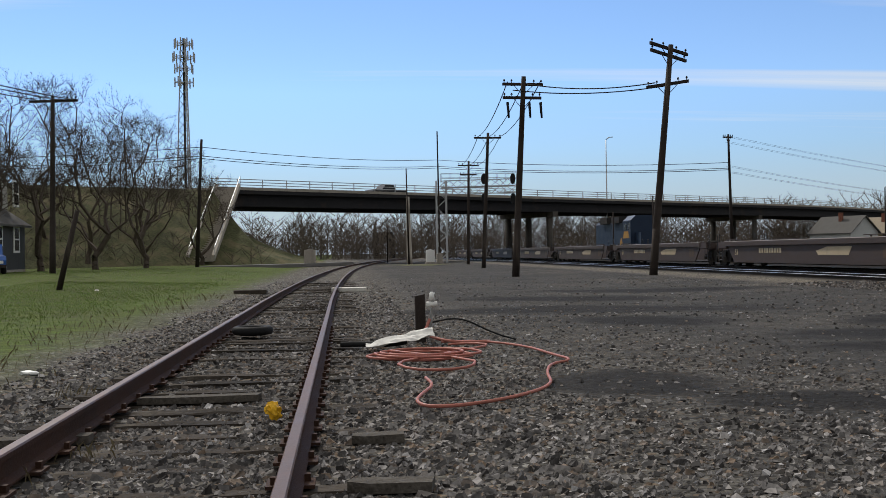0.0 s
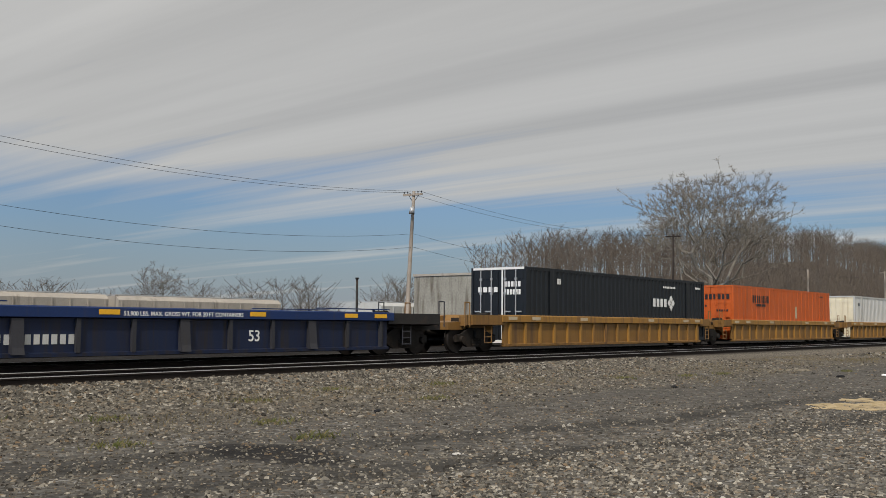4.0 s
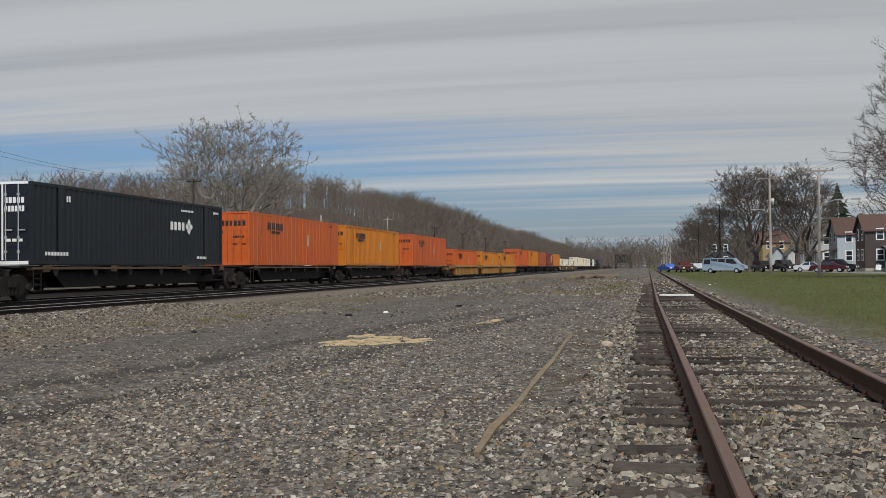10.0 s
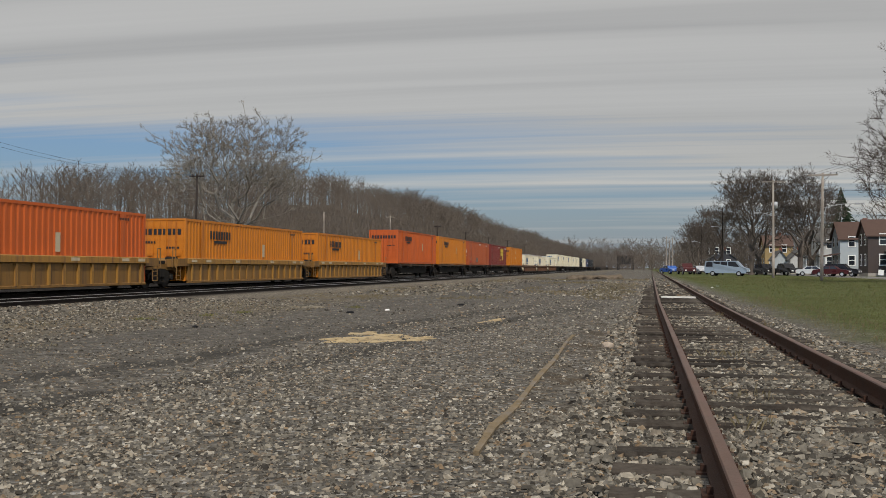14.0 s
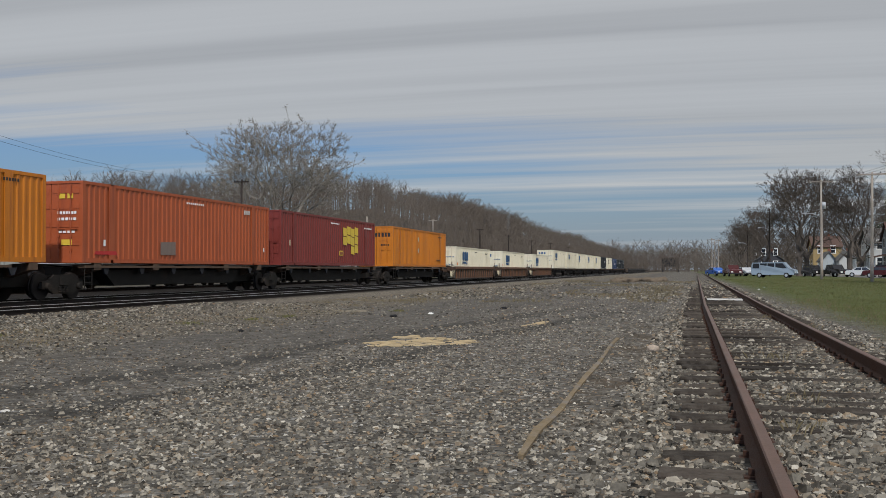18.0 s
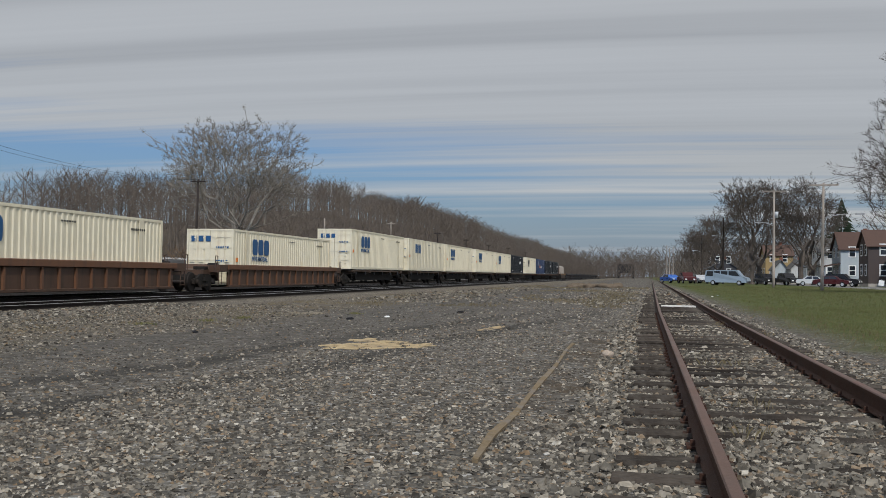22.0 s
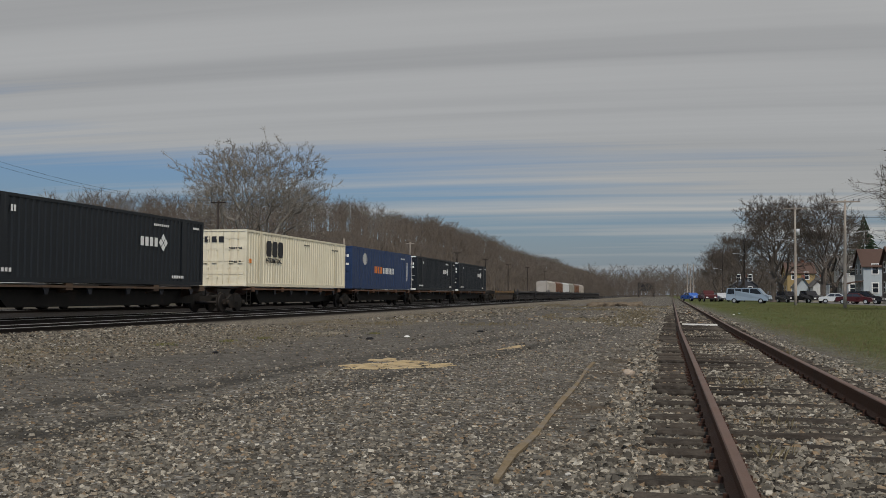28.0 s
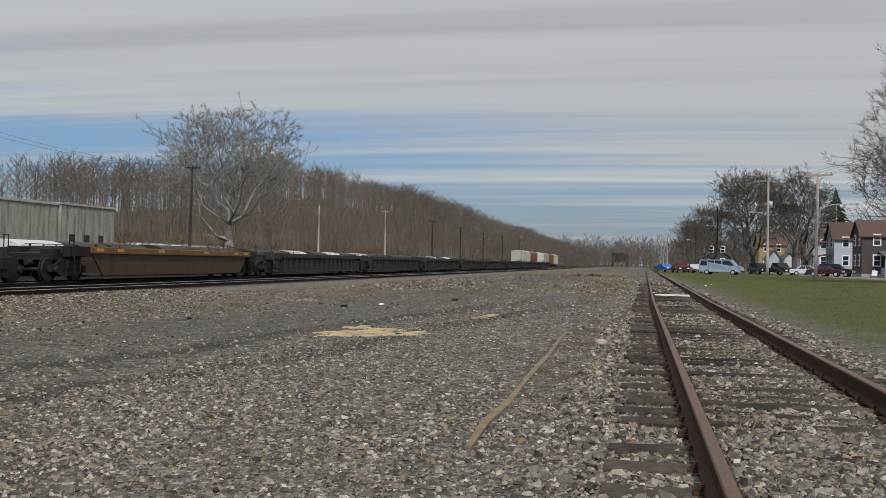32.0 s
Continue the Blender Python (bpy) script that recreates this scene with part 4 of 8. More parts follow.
def marks_worn(t):
    bm = B()
    for y, z0, z1, w in ((3.2, 0.65, 1.75, 0.28), (4.0, 0.65, 1.75, 0.26), (5.0, 0.95, 2.0, 0.16), (5.55, 1.4, 1.62, 0.3), (5.5, 1.95, 2.2, 0.42), (7.1, 1.2, 2.4, 0.16), (7.4, 1.7, 2.0, 0.12)):
        prism(bm, [(y, z0), (y + w, z0 + 0.12), (y + w, z1), (y + 0.05, z1 - 0.1)], "x", FACE, FACE + 0.006)
    part("worn_lettering", bm, M["logo_black"], t, "torn remains of large blue-black letters")
    bm = B()
    for s in (-1, 1):
        prism(bm, [(12.9, 1.3), (12.9 + s * 0.36, 1.5), (12.9 + s * 0.40, 1.75), (12.9 + s * 0.12, 1.62), (12.9, 1.5)], "x", FACE, FACE + 0.006)
    part("emblem", bm, M["logo_red"], t, "small red winged emblem")
    quad_mark(t, "label_plate", M["yellow"], [(9.3, 0.25), (9.8, 0.25), (9.8, 0.5), (9.3, 0.5)])
    bar_mark(t, "box_code", M["logo_black"], 9.3, 9.8, 2.2, 2.45, 3)
    door_bars(t, M["logo_black"], [(0.2, 1.1, 2.2, 2.36, 4), (0.2, 1.1, 1.92, 2.1, 6)], "black code marks")
    door_bars(t, M["logo_tan"], [(-1.1, 1.05, 0.7, 1.5, 2)], "rusty stained door panels")


def marks_grid(t):
    """A yellow map-like grid with dark lines, and a small yellow plate."""
    for i in range(4):
        for j in range(3):
            y0, z0 = 9.6 + i * 0.72, 0.75 + j * 0.56 + (0.10 if i % 2 else 0)
            if (i, j) in ((0, 0), (1, 0)):
                continue
            quad_mark(t, "logo_cell", M["logo_yellow"], [(y0, z0), (y0 + 0.66, z0 - 0.05), (y0 + 0.66, z0 + 0.46), (y0, z0 + 0.5)])
    quad_mark(t, "logo_plate", M["logo_yellow"], [(8.9, 0.62), (9.6, 0.62), (9.6, 0.92), (8.9, 0.92)])
    bar_mark(t, "block_lettering", M["box_red"], 8.98, 9.52, 0.68, 0.86, 3, x=FACE + 0.008)
    bar_mark(t, "box_code", M["white"], 13.6, 15.2, 2.42, 2.52, 9)
    bar_mark(t, "box_code", M["white"], 7.4, 8.9, 2.5, 2.58, 8)
    bar_mark(t, "box_code", M["logo_tan"], 1.0, 1.3, 1.05, 1.35, 1)


def marks_train(t):
    bar_mark(t, "block_lettering", M["logo_orange"], 5.2, 7.4, 1.15, 1.65, 5, "orange block marks")
    bar_mark(t, "block_lettering", M["white"], 7.5, 10.6, 1.15, 1.6, 8, "white block marks")
    bm = B()
    prism(bm, [(2.9 + 0.55 * math.cos(k * math.pi / 6), 2.1 + 0.42 * math.sin(k * math.pi / 6)) for k in range(12)], "x", FACE, FACE + 0.006)
    part("emblem", bm, M["box_grey"], t, "pale round emblem")
    bar_mark(t, "box_code", M["white"], 12.6, 14.0, 2.4, 2.5, 8)
    bar_mark(t, "box_code", M["white"], 14.5, 14.9, 0.7, 2.2, 1)
    door_bars(t, M["white"], [(0.25, 1.05, 2.15, 2.35, 5), (0.25, 1.05, 1.6, 1.75, 6)], "white code marks")


def marks_brick(t):
    """White codes on the doors, yellow plates, scuffs of primer and red along the side."""
    door_bars(t, M["white"], [(-1.1, -0.3, 2.35, 2.50, 4), (0.25, 1.05, 1.72, 1.82, 7), (0.25, 1.05, 1.50, 1.60, 5), (0.3, 1.0, 1.05, 1.13, 4)], "white code marks on the doors")
    door_bars(t, M["logo_yellow"], [(0.3, 0.95, 2.28, 2.45, 2), (0.35, 0.95, 0.62, 0.82, 1)], "yellow plates on the doors")
    bar_mark(t, "box_code", M["white"], 1.25, 1.45, 0.62, 0.84, 1)
    bar_mark(t, "box_code", M["white"], 15.2, 15.4, 0.62, 0.84, 1)
    bar_mark(t, "box_code", M["white"], 7.4, 9.0, 2.55, 2.63, 9)
    bar_mark(t, "box_code", M["box_grey"], 13.0, 13.7, 2.4, 2.6, 3)
    quad_mark(t, "scuff", M["box_grey_dark"], [(5.3, 0.35), (6.5, 0.35), (6.5, 0.9), (5.3, 0.86)], "grey scuffed primer")
    quad_mark(t, "scuff", M["logo_red"], [(0.7, 0.30), (2.2, 0.30), (2.1, 0.44), (0.8, 0.42)], "red touched-up paint")


def marks_none(t):
    bar_mark(t, "box_code", M["white"], 13.2, 14.4, 2.45, 2.55, 7)
    bar_mark(t, "box_code", M["logo_black"], 0.7, 1.2, 2.2, 2.4, 2)


# ---- the train's order: kind, start along the train, height of the box's floor ----
LABELS = {
    "black": "black corrugated 53-foot container with white diamond mark and door bars",
    "white": "dirty white ribbed 53-foot container with worn marks",
    "cream": "cream white corrugated container with heavy blue block mark",
    "orange": "orange corrugated 53-foot container with dark block marks",
    "orange_red": "red-orange corrugated 53-foot container with dark block marks",
    "red": "dark red corrugated container with yellow grid mark",
    "rust": "faded brick-red corrugated container with white codes and scuffs",
    "blue": "blue 53-foot container with orange and white block marks",
    "grey": "plain pale grey corrugated container",
}


def load(kind, s, z, marks, ribs=44):
    body = M[{"grey": "box_grey", "rust": "box_rust"}.get(kind, "box_" + kind)]
    doors = M["box_cream"] if kind in ("white", "grey") else body
    frame_ = {"black": M["white"], "white": M["box_cream"]}.get(kind, body)
    return container(kind, s, RAIL_TOP + z, body, frame_, doors, [marks], ribs, LABELS[kind])


def make_train():
    ON_SPINE, IN_WELL = 1.28, 0.28
    # brown smooth-sided empty wells at the head
    joints = [-10.8 - 21.3 * k for k in range(9)]
    for k, j in enumerate(joints):
        if k == 0:
            continue
        c = well_car("brown smooth-sided empty well car with faded cream mark", 21.2, M["well_maroon"], M["well_maroon"], M["well_maroon"], j, smooth=True, hand=True, t0=1.0, t1=1.0)
        bm = B()
        prism(bm, [(12.2, 0.62), (14.8, 0.62), (15.1, 0.98), (13.0, 0.98), (12.0, 0.80)], "x", 1.381, 1.386)
        part("swoosh_mark", bm, M["logo_tan"], c, "faded cream swoosh mark")
        bm = B()
        bars(bm, 1.381, 6.0, 8.6, 0.72, 0.95, 9)
        part("stencil", bm, M["logo_tan"], c, "row of faded stencil marks")
        lettering("size_mark", "53", 0.42, c, M["logo_tan"], 1.384, 3.0, 0.62, "the number 53")
        box_ = B(); box(box_, 1.381, 17.4, 0.5, 1.386, 18.2, 0.95); part("data_plate", box_, M["ttx_brown"], c)
    # yellow wells
    for s, e, mk in ((-10.8, 10.4, 0), (10.4, 30.4, 1), (30.4, 52.5, 2)):
        c = well_car("yellow-topped brown empty well car with worn paint", e - s - 0.1, M["ttx_yellow"], M["ttx_brown"], M["rib_brown"], s, gold=M["yellow"], logo="bars", deck=M["rib_brown"], **dict(t0=2.2 if mk == 0 else 0.0, m0=3.4 if mk == 0 else 2.0, t1=2.2 if mk == 2 else None, m1=3.4 if mk == 2 else 2.0))
        n = e - s
        if mk == 1:
            for y in (5.6, 6.9, 7.9):
                bm = B(); prism(bm, [(y, 0.42), (y + 0.22, 0.42), (y + 0.22, 0.72), (y + 0.5, 0.72), (y + 0.5, 0.86), (y - 0.25, 0.86), (y - 0.25, 0.72), (y, 0.72)], "x", 1.381, 1.386)
                part("block_mark", bm, M["box_grey"], c, "worn grey block mark")
        if mk == 2:
            bm = B(); bars(bm, 1.381, 4.4, 5.3, 0.54, 0.73, 4); bars(bm, 1.381, 5.6, 6.9, 0.54, 0.73, 6)
            part("stencil", bm, M["box_grey"], c, "pale car code shown as bars")
            lettering("size_mark", "53", 0.42, c, M["rib_brown"], 1.384, 10.6, 0.52, "the number 53")
        if mk:
            lettering("unit_mark", "125-T", 0.38, c, M["white"], 1.384, 2.35, 0.42, "the mark 125-T")
    # blue wells
    for s, e, mk in ((52.5, 73.2, 0), (73.2, 93.2, 1), (93.2, 114.0, 2)):
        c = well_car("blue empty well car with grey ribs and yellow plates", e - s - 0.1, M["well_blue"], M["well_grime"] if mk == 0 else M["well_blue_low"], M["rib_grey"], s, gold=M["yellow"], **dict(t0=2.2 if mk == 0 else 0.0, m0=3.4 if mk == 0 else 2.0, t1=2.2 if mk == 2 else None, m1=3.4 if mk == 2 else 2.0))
        lettering("load_limit", "53,900 LBS. MAX. GROSS WT. FOR 20 FT CONTAINERS", 0.15, c, M["white"], 1.504, 7.85, 1.14, "white stencilled load limit")
        lettering("size_mark", "53", 0.42, c, M["logo_tan"] if mk == 0 else M["white"], 1.384, 13.5 if mk == 0 else 11.75, 0.5, "the number 53")
        if mk == 0 or mk == 2:
            bm = B(); bars(bm, 1.381, 4.3, 5.2, 0.48, 0.70, 4); bars(bm, 1.381, 5.45, 6.7, 0.48, 0.70, 6)
            part("stencil", bm, M["box_grey"], c, "white car code shown as bars")
        lettering("unit_mark", "A" if mk == 0 else ("C" if mk == 1 else "B"), 0.34, c, M["white"], 1.53, 3.75, 0.72, "a single white letter")
    # amber wells with boxes
    for mk, (s, e) in enumerate(((114.0, 135.6), (135.6, 156.4), (156.4, 176.9))):
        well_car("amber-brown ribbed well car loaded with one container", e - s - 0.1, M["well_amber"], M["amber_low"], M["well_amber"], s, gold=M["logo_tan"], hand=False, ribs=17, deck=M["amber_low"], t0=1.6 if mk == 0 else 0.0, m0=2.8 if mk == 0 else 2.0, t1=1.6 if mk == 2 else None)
    load("black", 118.4, IN_WELL, marks_diamond)
    load("orange_red", 138.1, IN_WELL, marks_small("logo_black"), 24)
    load("grey", 159.6, IN_WELL, marks_none)
    # spine cars
    spine = [("black", 178.6, marks_diamond, 44), ("white", 196.1, marks_red_emblem, 24), ("black", 214.0, marks_diamond, 44), ("white", 230.8, marks_worn, 24),
             ("black", 249.5, marks_diamond, 44), ("orange_red", 269.0, marks_small("logo_black"), 24), ("orange", 286.8, marks_small("logo_black"), 44), ("orange_red", 308.0, marks_small("logo_black"), 24)]
    tail = [("orange_red", 389.0, marks_small("logo_black"), 44), ("orange", 406.5, marks_small("logo_black"), 44), ("rust", 424.5, marks_brick, 44), ("red", 442.0, marks_grid, 44), ("orange", 462.3, marks_two_diamonds, 44)]
    pale = [("cream", 550.0, marks_three_blocks("logo_blue"), 44), ("cream", 567.8, marks_three_blocks("logo_blue", False), 24), ("cream", 585.2, marks_three_blocks("logo_blue"), 44), ("cream", 604.2, marks_three_blocks("logo_blue"), 44),
            ("cream", 621.8, marks_three_blocks("logo_blue"), 44), ("black", 638.6, marks_diamond, 44), ("cream", 659.4, marks_three_blocks("logo_black"), 44), ("blue", 676.9, marks_train, 24),
            ("black", 695.0, marks_diamond, 44), ("black", 713.0, marks_diamond, 44)]
    for seq, end in ((spine, 326.0), (tail, 480.0), (pale, 731.0)):
        starts = [q[1] for q in seq] + [end]
        for (kind, s, mk, rb), nxt in zip(seq, starts[1:]):
            spine_car(s - 0.75, min(nxt - s, 18.6), "rusty spine car loaded with one container", M["ttx_brown"] if s < 640 else M["well_rust"])
            load(kind, s, ON_SPINE, mk, rb)
        truck_end = thing("car_end", "black end truck of a spine car", "freight car", "train of container cars")
        truck(truck_end, 0.0)
        ride(truck_end, starts[-2] + CONTAINER_L + 0.9)
    for kind, s in (("orange_red", 328.9), ("orange", 348.6), ("orange", 367.5)):
        well_car("yellow ribbed well car loaded with one container", 19.6, M["well_amber"], M["amber_low"], M["well_amber"], s - 1.9, gold=M["logo_tan"], hand=False, ribs=17, deck=M["amber_low"])
        load(kind, s, IN_WELL, marks_small("logo_black"))
    for s in (482.4, 505.4, 529.0):
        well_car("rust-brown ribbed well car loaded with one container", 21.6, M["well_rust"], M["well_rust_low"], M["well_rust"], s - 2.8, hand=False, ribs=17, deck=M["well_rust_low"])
        load("cream", s, IN_WELL, marks_three_blocks("logo_blue"))
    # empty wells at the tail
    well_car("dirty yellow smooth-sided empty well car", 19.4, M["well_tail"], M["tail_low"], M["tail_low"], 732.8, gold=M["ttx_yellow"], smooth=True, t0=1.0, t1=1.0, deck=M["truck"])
    for k in range(9):
        well_car("black empty well car with ribbed sides", 20.6, M["well_black"], M["well_black"], M["well_black"], 753.4 + 20.8 * k, ribs=17, t0=0.9, t1=0.9)


make_train()


# ---- trees ----
def limb(verts, faces, p0, p1, ra, rb, n=3):
    d = p1 - p0
    if d.length < 1e-5:
        return
    d.normalize()
    u = d.orthogonal().normalized()
    w = d.cross(u)
    i0 = len(verts)
    for p, r in ((p0, ra), (p1, rb)):
        for k in range(n):
            a = 2 * math.pi * k / n
            q = p + r * (math.cos(a) * u + math.sin(a) * w)
            verts.append((q.x, q.y, q.z))
    for k in range(n):
        faces.append((i0 + k, i0 + (k + 1) % n, i0 + n + (k + 1) % n, i0 + n + k))


def twig_blade(verts, faces, p, d, ln, w, rnd):
    """A twig: one sliver that runs out to a point."""
    u = d.cross(Vector((rnd.uniform(-1, 1), rnd.uniform(-1, 1), rnd.uniform(-1, 1))))
    if u.length < 1e-4:
        return
    u = u.normalized() * w
    i0 = len(verts)
    for q in (p + u, p - u, p + d * ln):
        verts.append((q.x, q.y, q.z))
    faces.append((i0, i0 + 1, i0 + 2))


def wood_tree(height, width, rnd, r0, tw, boughs, twigs, low=0.3, sides=3):
    """A forest tree seen from afar: a straight stem, rising boughs, and a haze of twigs in a rounded top."""
    vs, fs = [], []
    lean = Vector((rnd.uniform(-0.04, 0.04), rnd.uniform(-0.04, 0.04), 1))
    stem = [lean * (height * 0.9 * k / 4) + Vector((rnd.uniform(-1, 1), rnd.uniform(-1, 1), 0)) * 0.02 * height * (k > 0) for k in range(5)]
    stem[0].z -= 0.4
    for k in range(4):
        limb(vs, fs, stem[k], stem[k + 1], r0 * (1 - 0.22 * k), r0 * (1 - 0.22 * (k + 1)), 4 if k < 2 else 3)
    for k in range(boughs):
        f = low + (0.97 - low) * (k + rnd.random()) / boughs
        i = min(3, int(f * 4))
        p = stem[i].lerp(stem[i + 1], f * 4 - i)
        a = k * 2.4 + rnd.uniform(-0.6, 0.6)
        out = width / 2 * (0.45 + 0.9 * math.sin(math.pi * min(1.0, (f - low) / (1.0 - low) * 0.75 + 0.22))) * rnd.uniform(0.7, 1.1)
        tip = p + Vector((math.cos(a) * out, math.sin(a) * out, rnd.uniform(0.55, 1.25) * out + 0.03 * height))
        tip.z = min(tip.z, height * rnd.uniform(0.93, 1.03))
        mid = p.lerp(tip, 0.5) + Vector((rnd.uniform(-1, 1), rnd.uniform(-1, 1), -0.6)) * 0.08 * out
        limb(vs, fs, p, mid, max(tw * 1.5, r0 * 0.34 * (1.1 - f)), tw * 1.3, sides)
        limb(vs, fs, mid, tip, tw * 1.3, tw * 0.8, sides)
        d0 = (tip - p).normalized()
        for _ in range(twigs):
            g = rnd.uniform(0.25, 1.0)
            q = p.lerp(mid, g * 2) if g < 0.5 else mid.lerp(tip, g * 2 - 1)
            d = (d0 * 0.8 + Vector((rnd.uniform(-1, 1), rnd.uniform(-1, 1), rnd.uniform(-0.35, 1.1)))).normalized()
            twig_blade(vs, fs, q, d, height * rnd.uniform(0.05, 0.13), tw * 0.8, rnd)
    return vs, fs


def spread_tree(height, width, low, n, rnd, r0, min_r, twigs=5, sprigs=4, twig=1.1, lean=0.5, fork=0.8, mid=0.42, rough=0.42, bends=4, lobes=0, skirt=-0.5):
    """A bare tree grown into its crown: points strewn through an uneven dome, each joined to the wood by a short way, with fine twigs round its end."""
    seed = rnd.uniform(0, 50)
    cz = low + (height - low) * mid
    pts = []
    for k in range(lobes):
        a, v = k * 2.4 + rnd.uniform(-0.3, 0.3), rnd.uniform(skirt, 0.97)
        f, e = rnd.uniform(0.55, 0.85), math.sqrt(max(0.05, 1 - v * v))
        c = Vector((math.cos(a) * e * f * width / 2, math.sin(a) * e * f * width / 2, cz + v * f * ((height - cz) if v > 0 else (cz - low))))
        size = width * rnd.uniform(0.10, 0.17)
        for _ in range(int(0.82 * n / lobes)):
            d = Vector((rnd.gauss(0, 1), rnd.gauss(0, 1), rnd.gauss(0, 0.8)))
            q = c + d * size * 0.55
            if q.z > low * 0.7 and q.z < height * 1.02:
                pts.append(q)
    while len(pts) < n:
        d = Vector((rnd.gauss(0, 1), rnd.gauss(0, 1), rnd.gauss(0.15, 1))).normalized()
        r = rnd.random() ** 0.42 * (0.86 + rough * noise.noise(d * 2.0 + Vector((seed, 0, 0))) + 0.5 * rough * noise.noise(d * 4.5 + Vector((0, seed, 0))))
        p = Vector((d.x * r * width / 2, d.y * r * width / 2, cz + d.z * r * ((height - cz) if d.z > 0 else (cz - low))))
        if p.z > low * 0.8 + 0.3 * math.hypot(p.x, p.y) * (1 - lean) - 0.4:
            pts.append(p)
    nodes, par = [Vector((0, 0, -0.3))], [-1]
    for k in range(1, 5):
        nodes.append(Vector((rnd.uniform(-0.05, 0.05) * k, rnd.uniform(-0.05, 0.05) * k, low * fork * k / 4)))
        par.append(len(nodes) - 2)
    arr = np.zeros((len(pts) * bends + 8, 3))
    dist = np.zeros(len(pts) * bends + 8)
    for k, q in enumerate(nodes):
        arr[k] = q
    root = nodes[-1]
    pts.sort(key=lambda p: (p - root).length)
    first_tip = len(nodes)
    tips = []
    for p in pts:
        a = arr[3:len(nodes)]
        cost = np.linalg.norm(a - np.array(p), axis=1) + 0.45 * dist[3:len(nodes)] + np.maximum(0.0, a[:, 2] - p.z) * 0.8
        j = int(np.argmin(cost)) + 3
        q, gap = nodes[j], (nodes[j] - p).length
        m = max(1, min(bends, int(gap / (0.07 * height))))
        for k in range(1, m + 1):
            c = q.lerp(p, k / m)
            if k < m:
                c += Vector((rnd.uniform(-1, 1), rnd.uniform(-1, 1), rnd.uniform(-0.4, 1.0))) * gap * 0.09
            up = j if k == 1 else len(nodes) - 1
            arr[len(nodes)] = c
            dist[len(nodes)] = dist[up] + (nodes[up] - c).length
            par.append(up)
            nodes.append(c)
        tips.append(len(nodes) - 1)
    load_ = [0.0] * len(nodes)
    for i in tips:
        load_[i] += 1
    for i in range(len(nodes) - 1, 0, -1):
        load_[par[i]] += load_[i]
    top_load = max(load_)
    rad = [max(min_r, r0 * (v / top_load) ** 0.56) for v in load_]
    vs, fs = [], []
    trunk_faces = 0
    for i in range(1, len(nodes)):
        j = par[i]
        ra = rad[j] if j < first_tip else min(rad[j], rad[i] * 1.25)
        limb(vs, fs, nodes[j], nodes[i], ra * (1.35 if j == 0 else 1), rad[i], 8 if i < first_tip else (5 if rad[i] > r0 * 0.25 else 3))
        if i == first_tip - 1:
            trunk_faces = len(fs)
    for i in range(first_tip, len(nodes)):
        end = load_[i] == 1
        if not end and load_[i] > 4:
            continue
        p = nodes[i]
        d0 = ((p - nodes[par[i]]).normalized() + (p - Vector((0, 0, cz))).normalized() * 0.5).normalized()
        for _ in range(twigs if end else 2):
            d = (d0 + Vector((rnd.uniform(-1, 1), rnd.uniform(-1, 1), rnd.uniform(-0.7, 1.1))) * 0.9).normalized()
            ln = twig * rnd.uniform(0.45, 1.2)
            twig_blade(vs, fs, p.lerp(nodes[par[i]], rnd.random() * 0.7), d, ln, min_r, rnd)
            for _ in range(sprigs):
                e = (d + Vector((rnd.uniform(-1, 1), rnd.uniform(-1, 1), rnd.uniform(-0.7, 1))) * 0.9).normalized()
                twig_blade(vs, fs, p + d * ln * rnd.uniform(0.15, 0.85), e, ln * rnd.uniform(0.3, 0.7), min_r * 0.8, rnd)
    return vs, fs, trunk_faces


def tree_thing(name, label, base, height, seed, material, **kw):
    vs, fs, cut = spread_tree(height, kw.pop("width"), kw.pop("low"), kw.pop("n"), random.Random(seed), **kw)
    t = thing(name, label, "tree", m=pose(*base))
    for nm, sel in (("trunk", fs[:cut]), ("crown", fs[cut:])):
        me = bpy.data.meshes.new(nm)
        me.from_pydata(vs, [], sel)
        me.materials.append(material)
        o = new(nm, me)
        o.parent = t
    return t


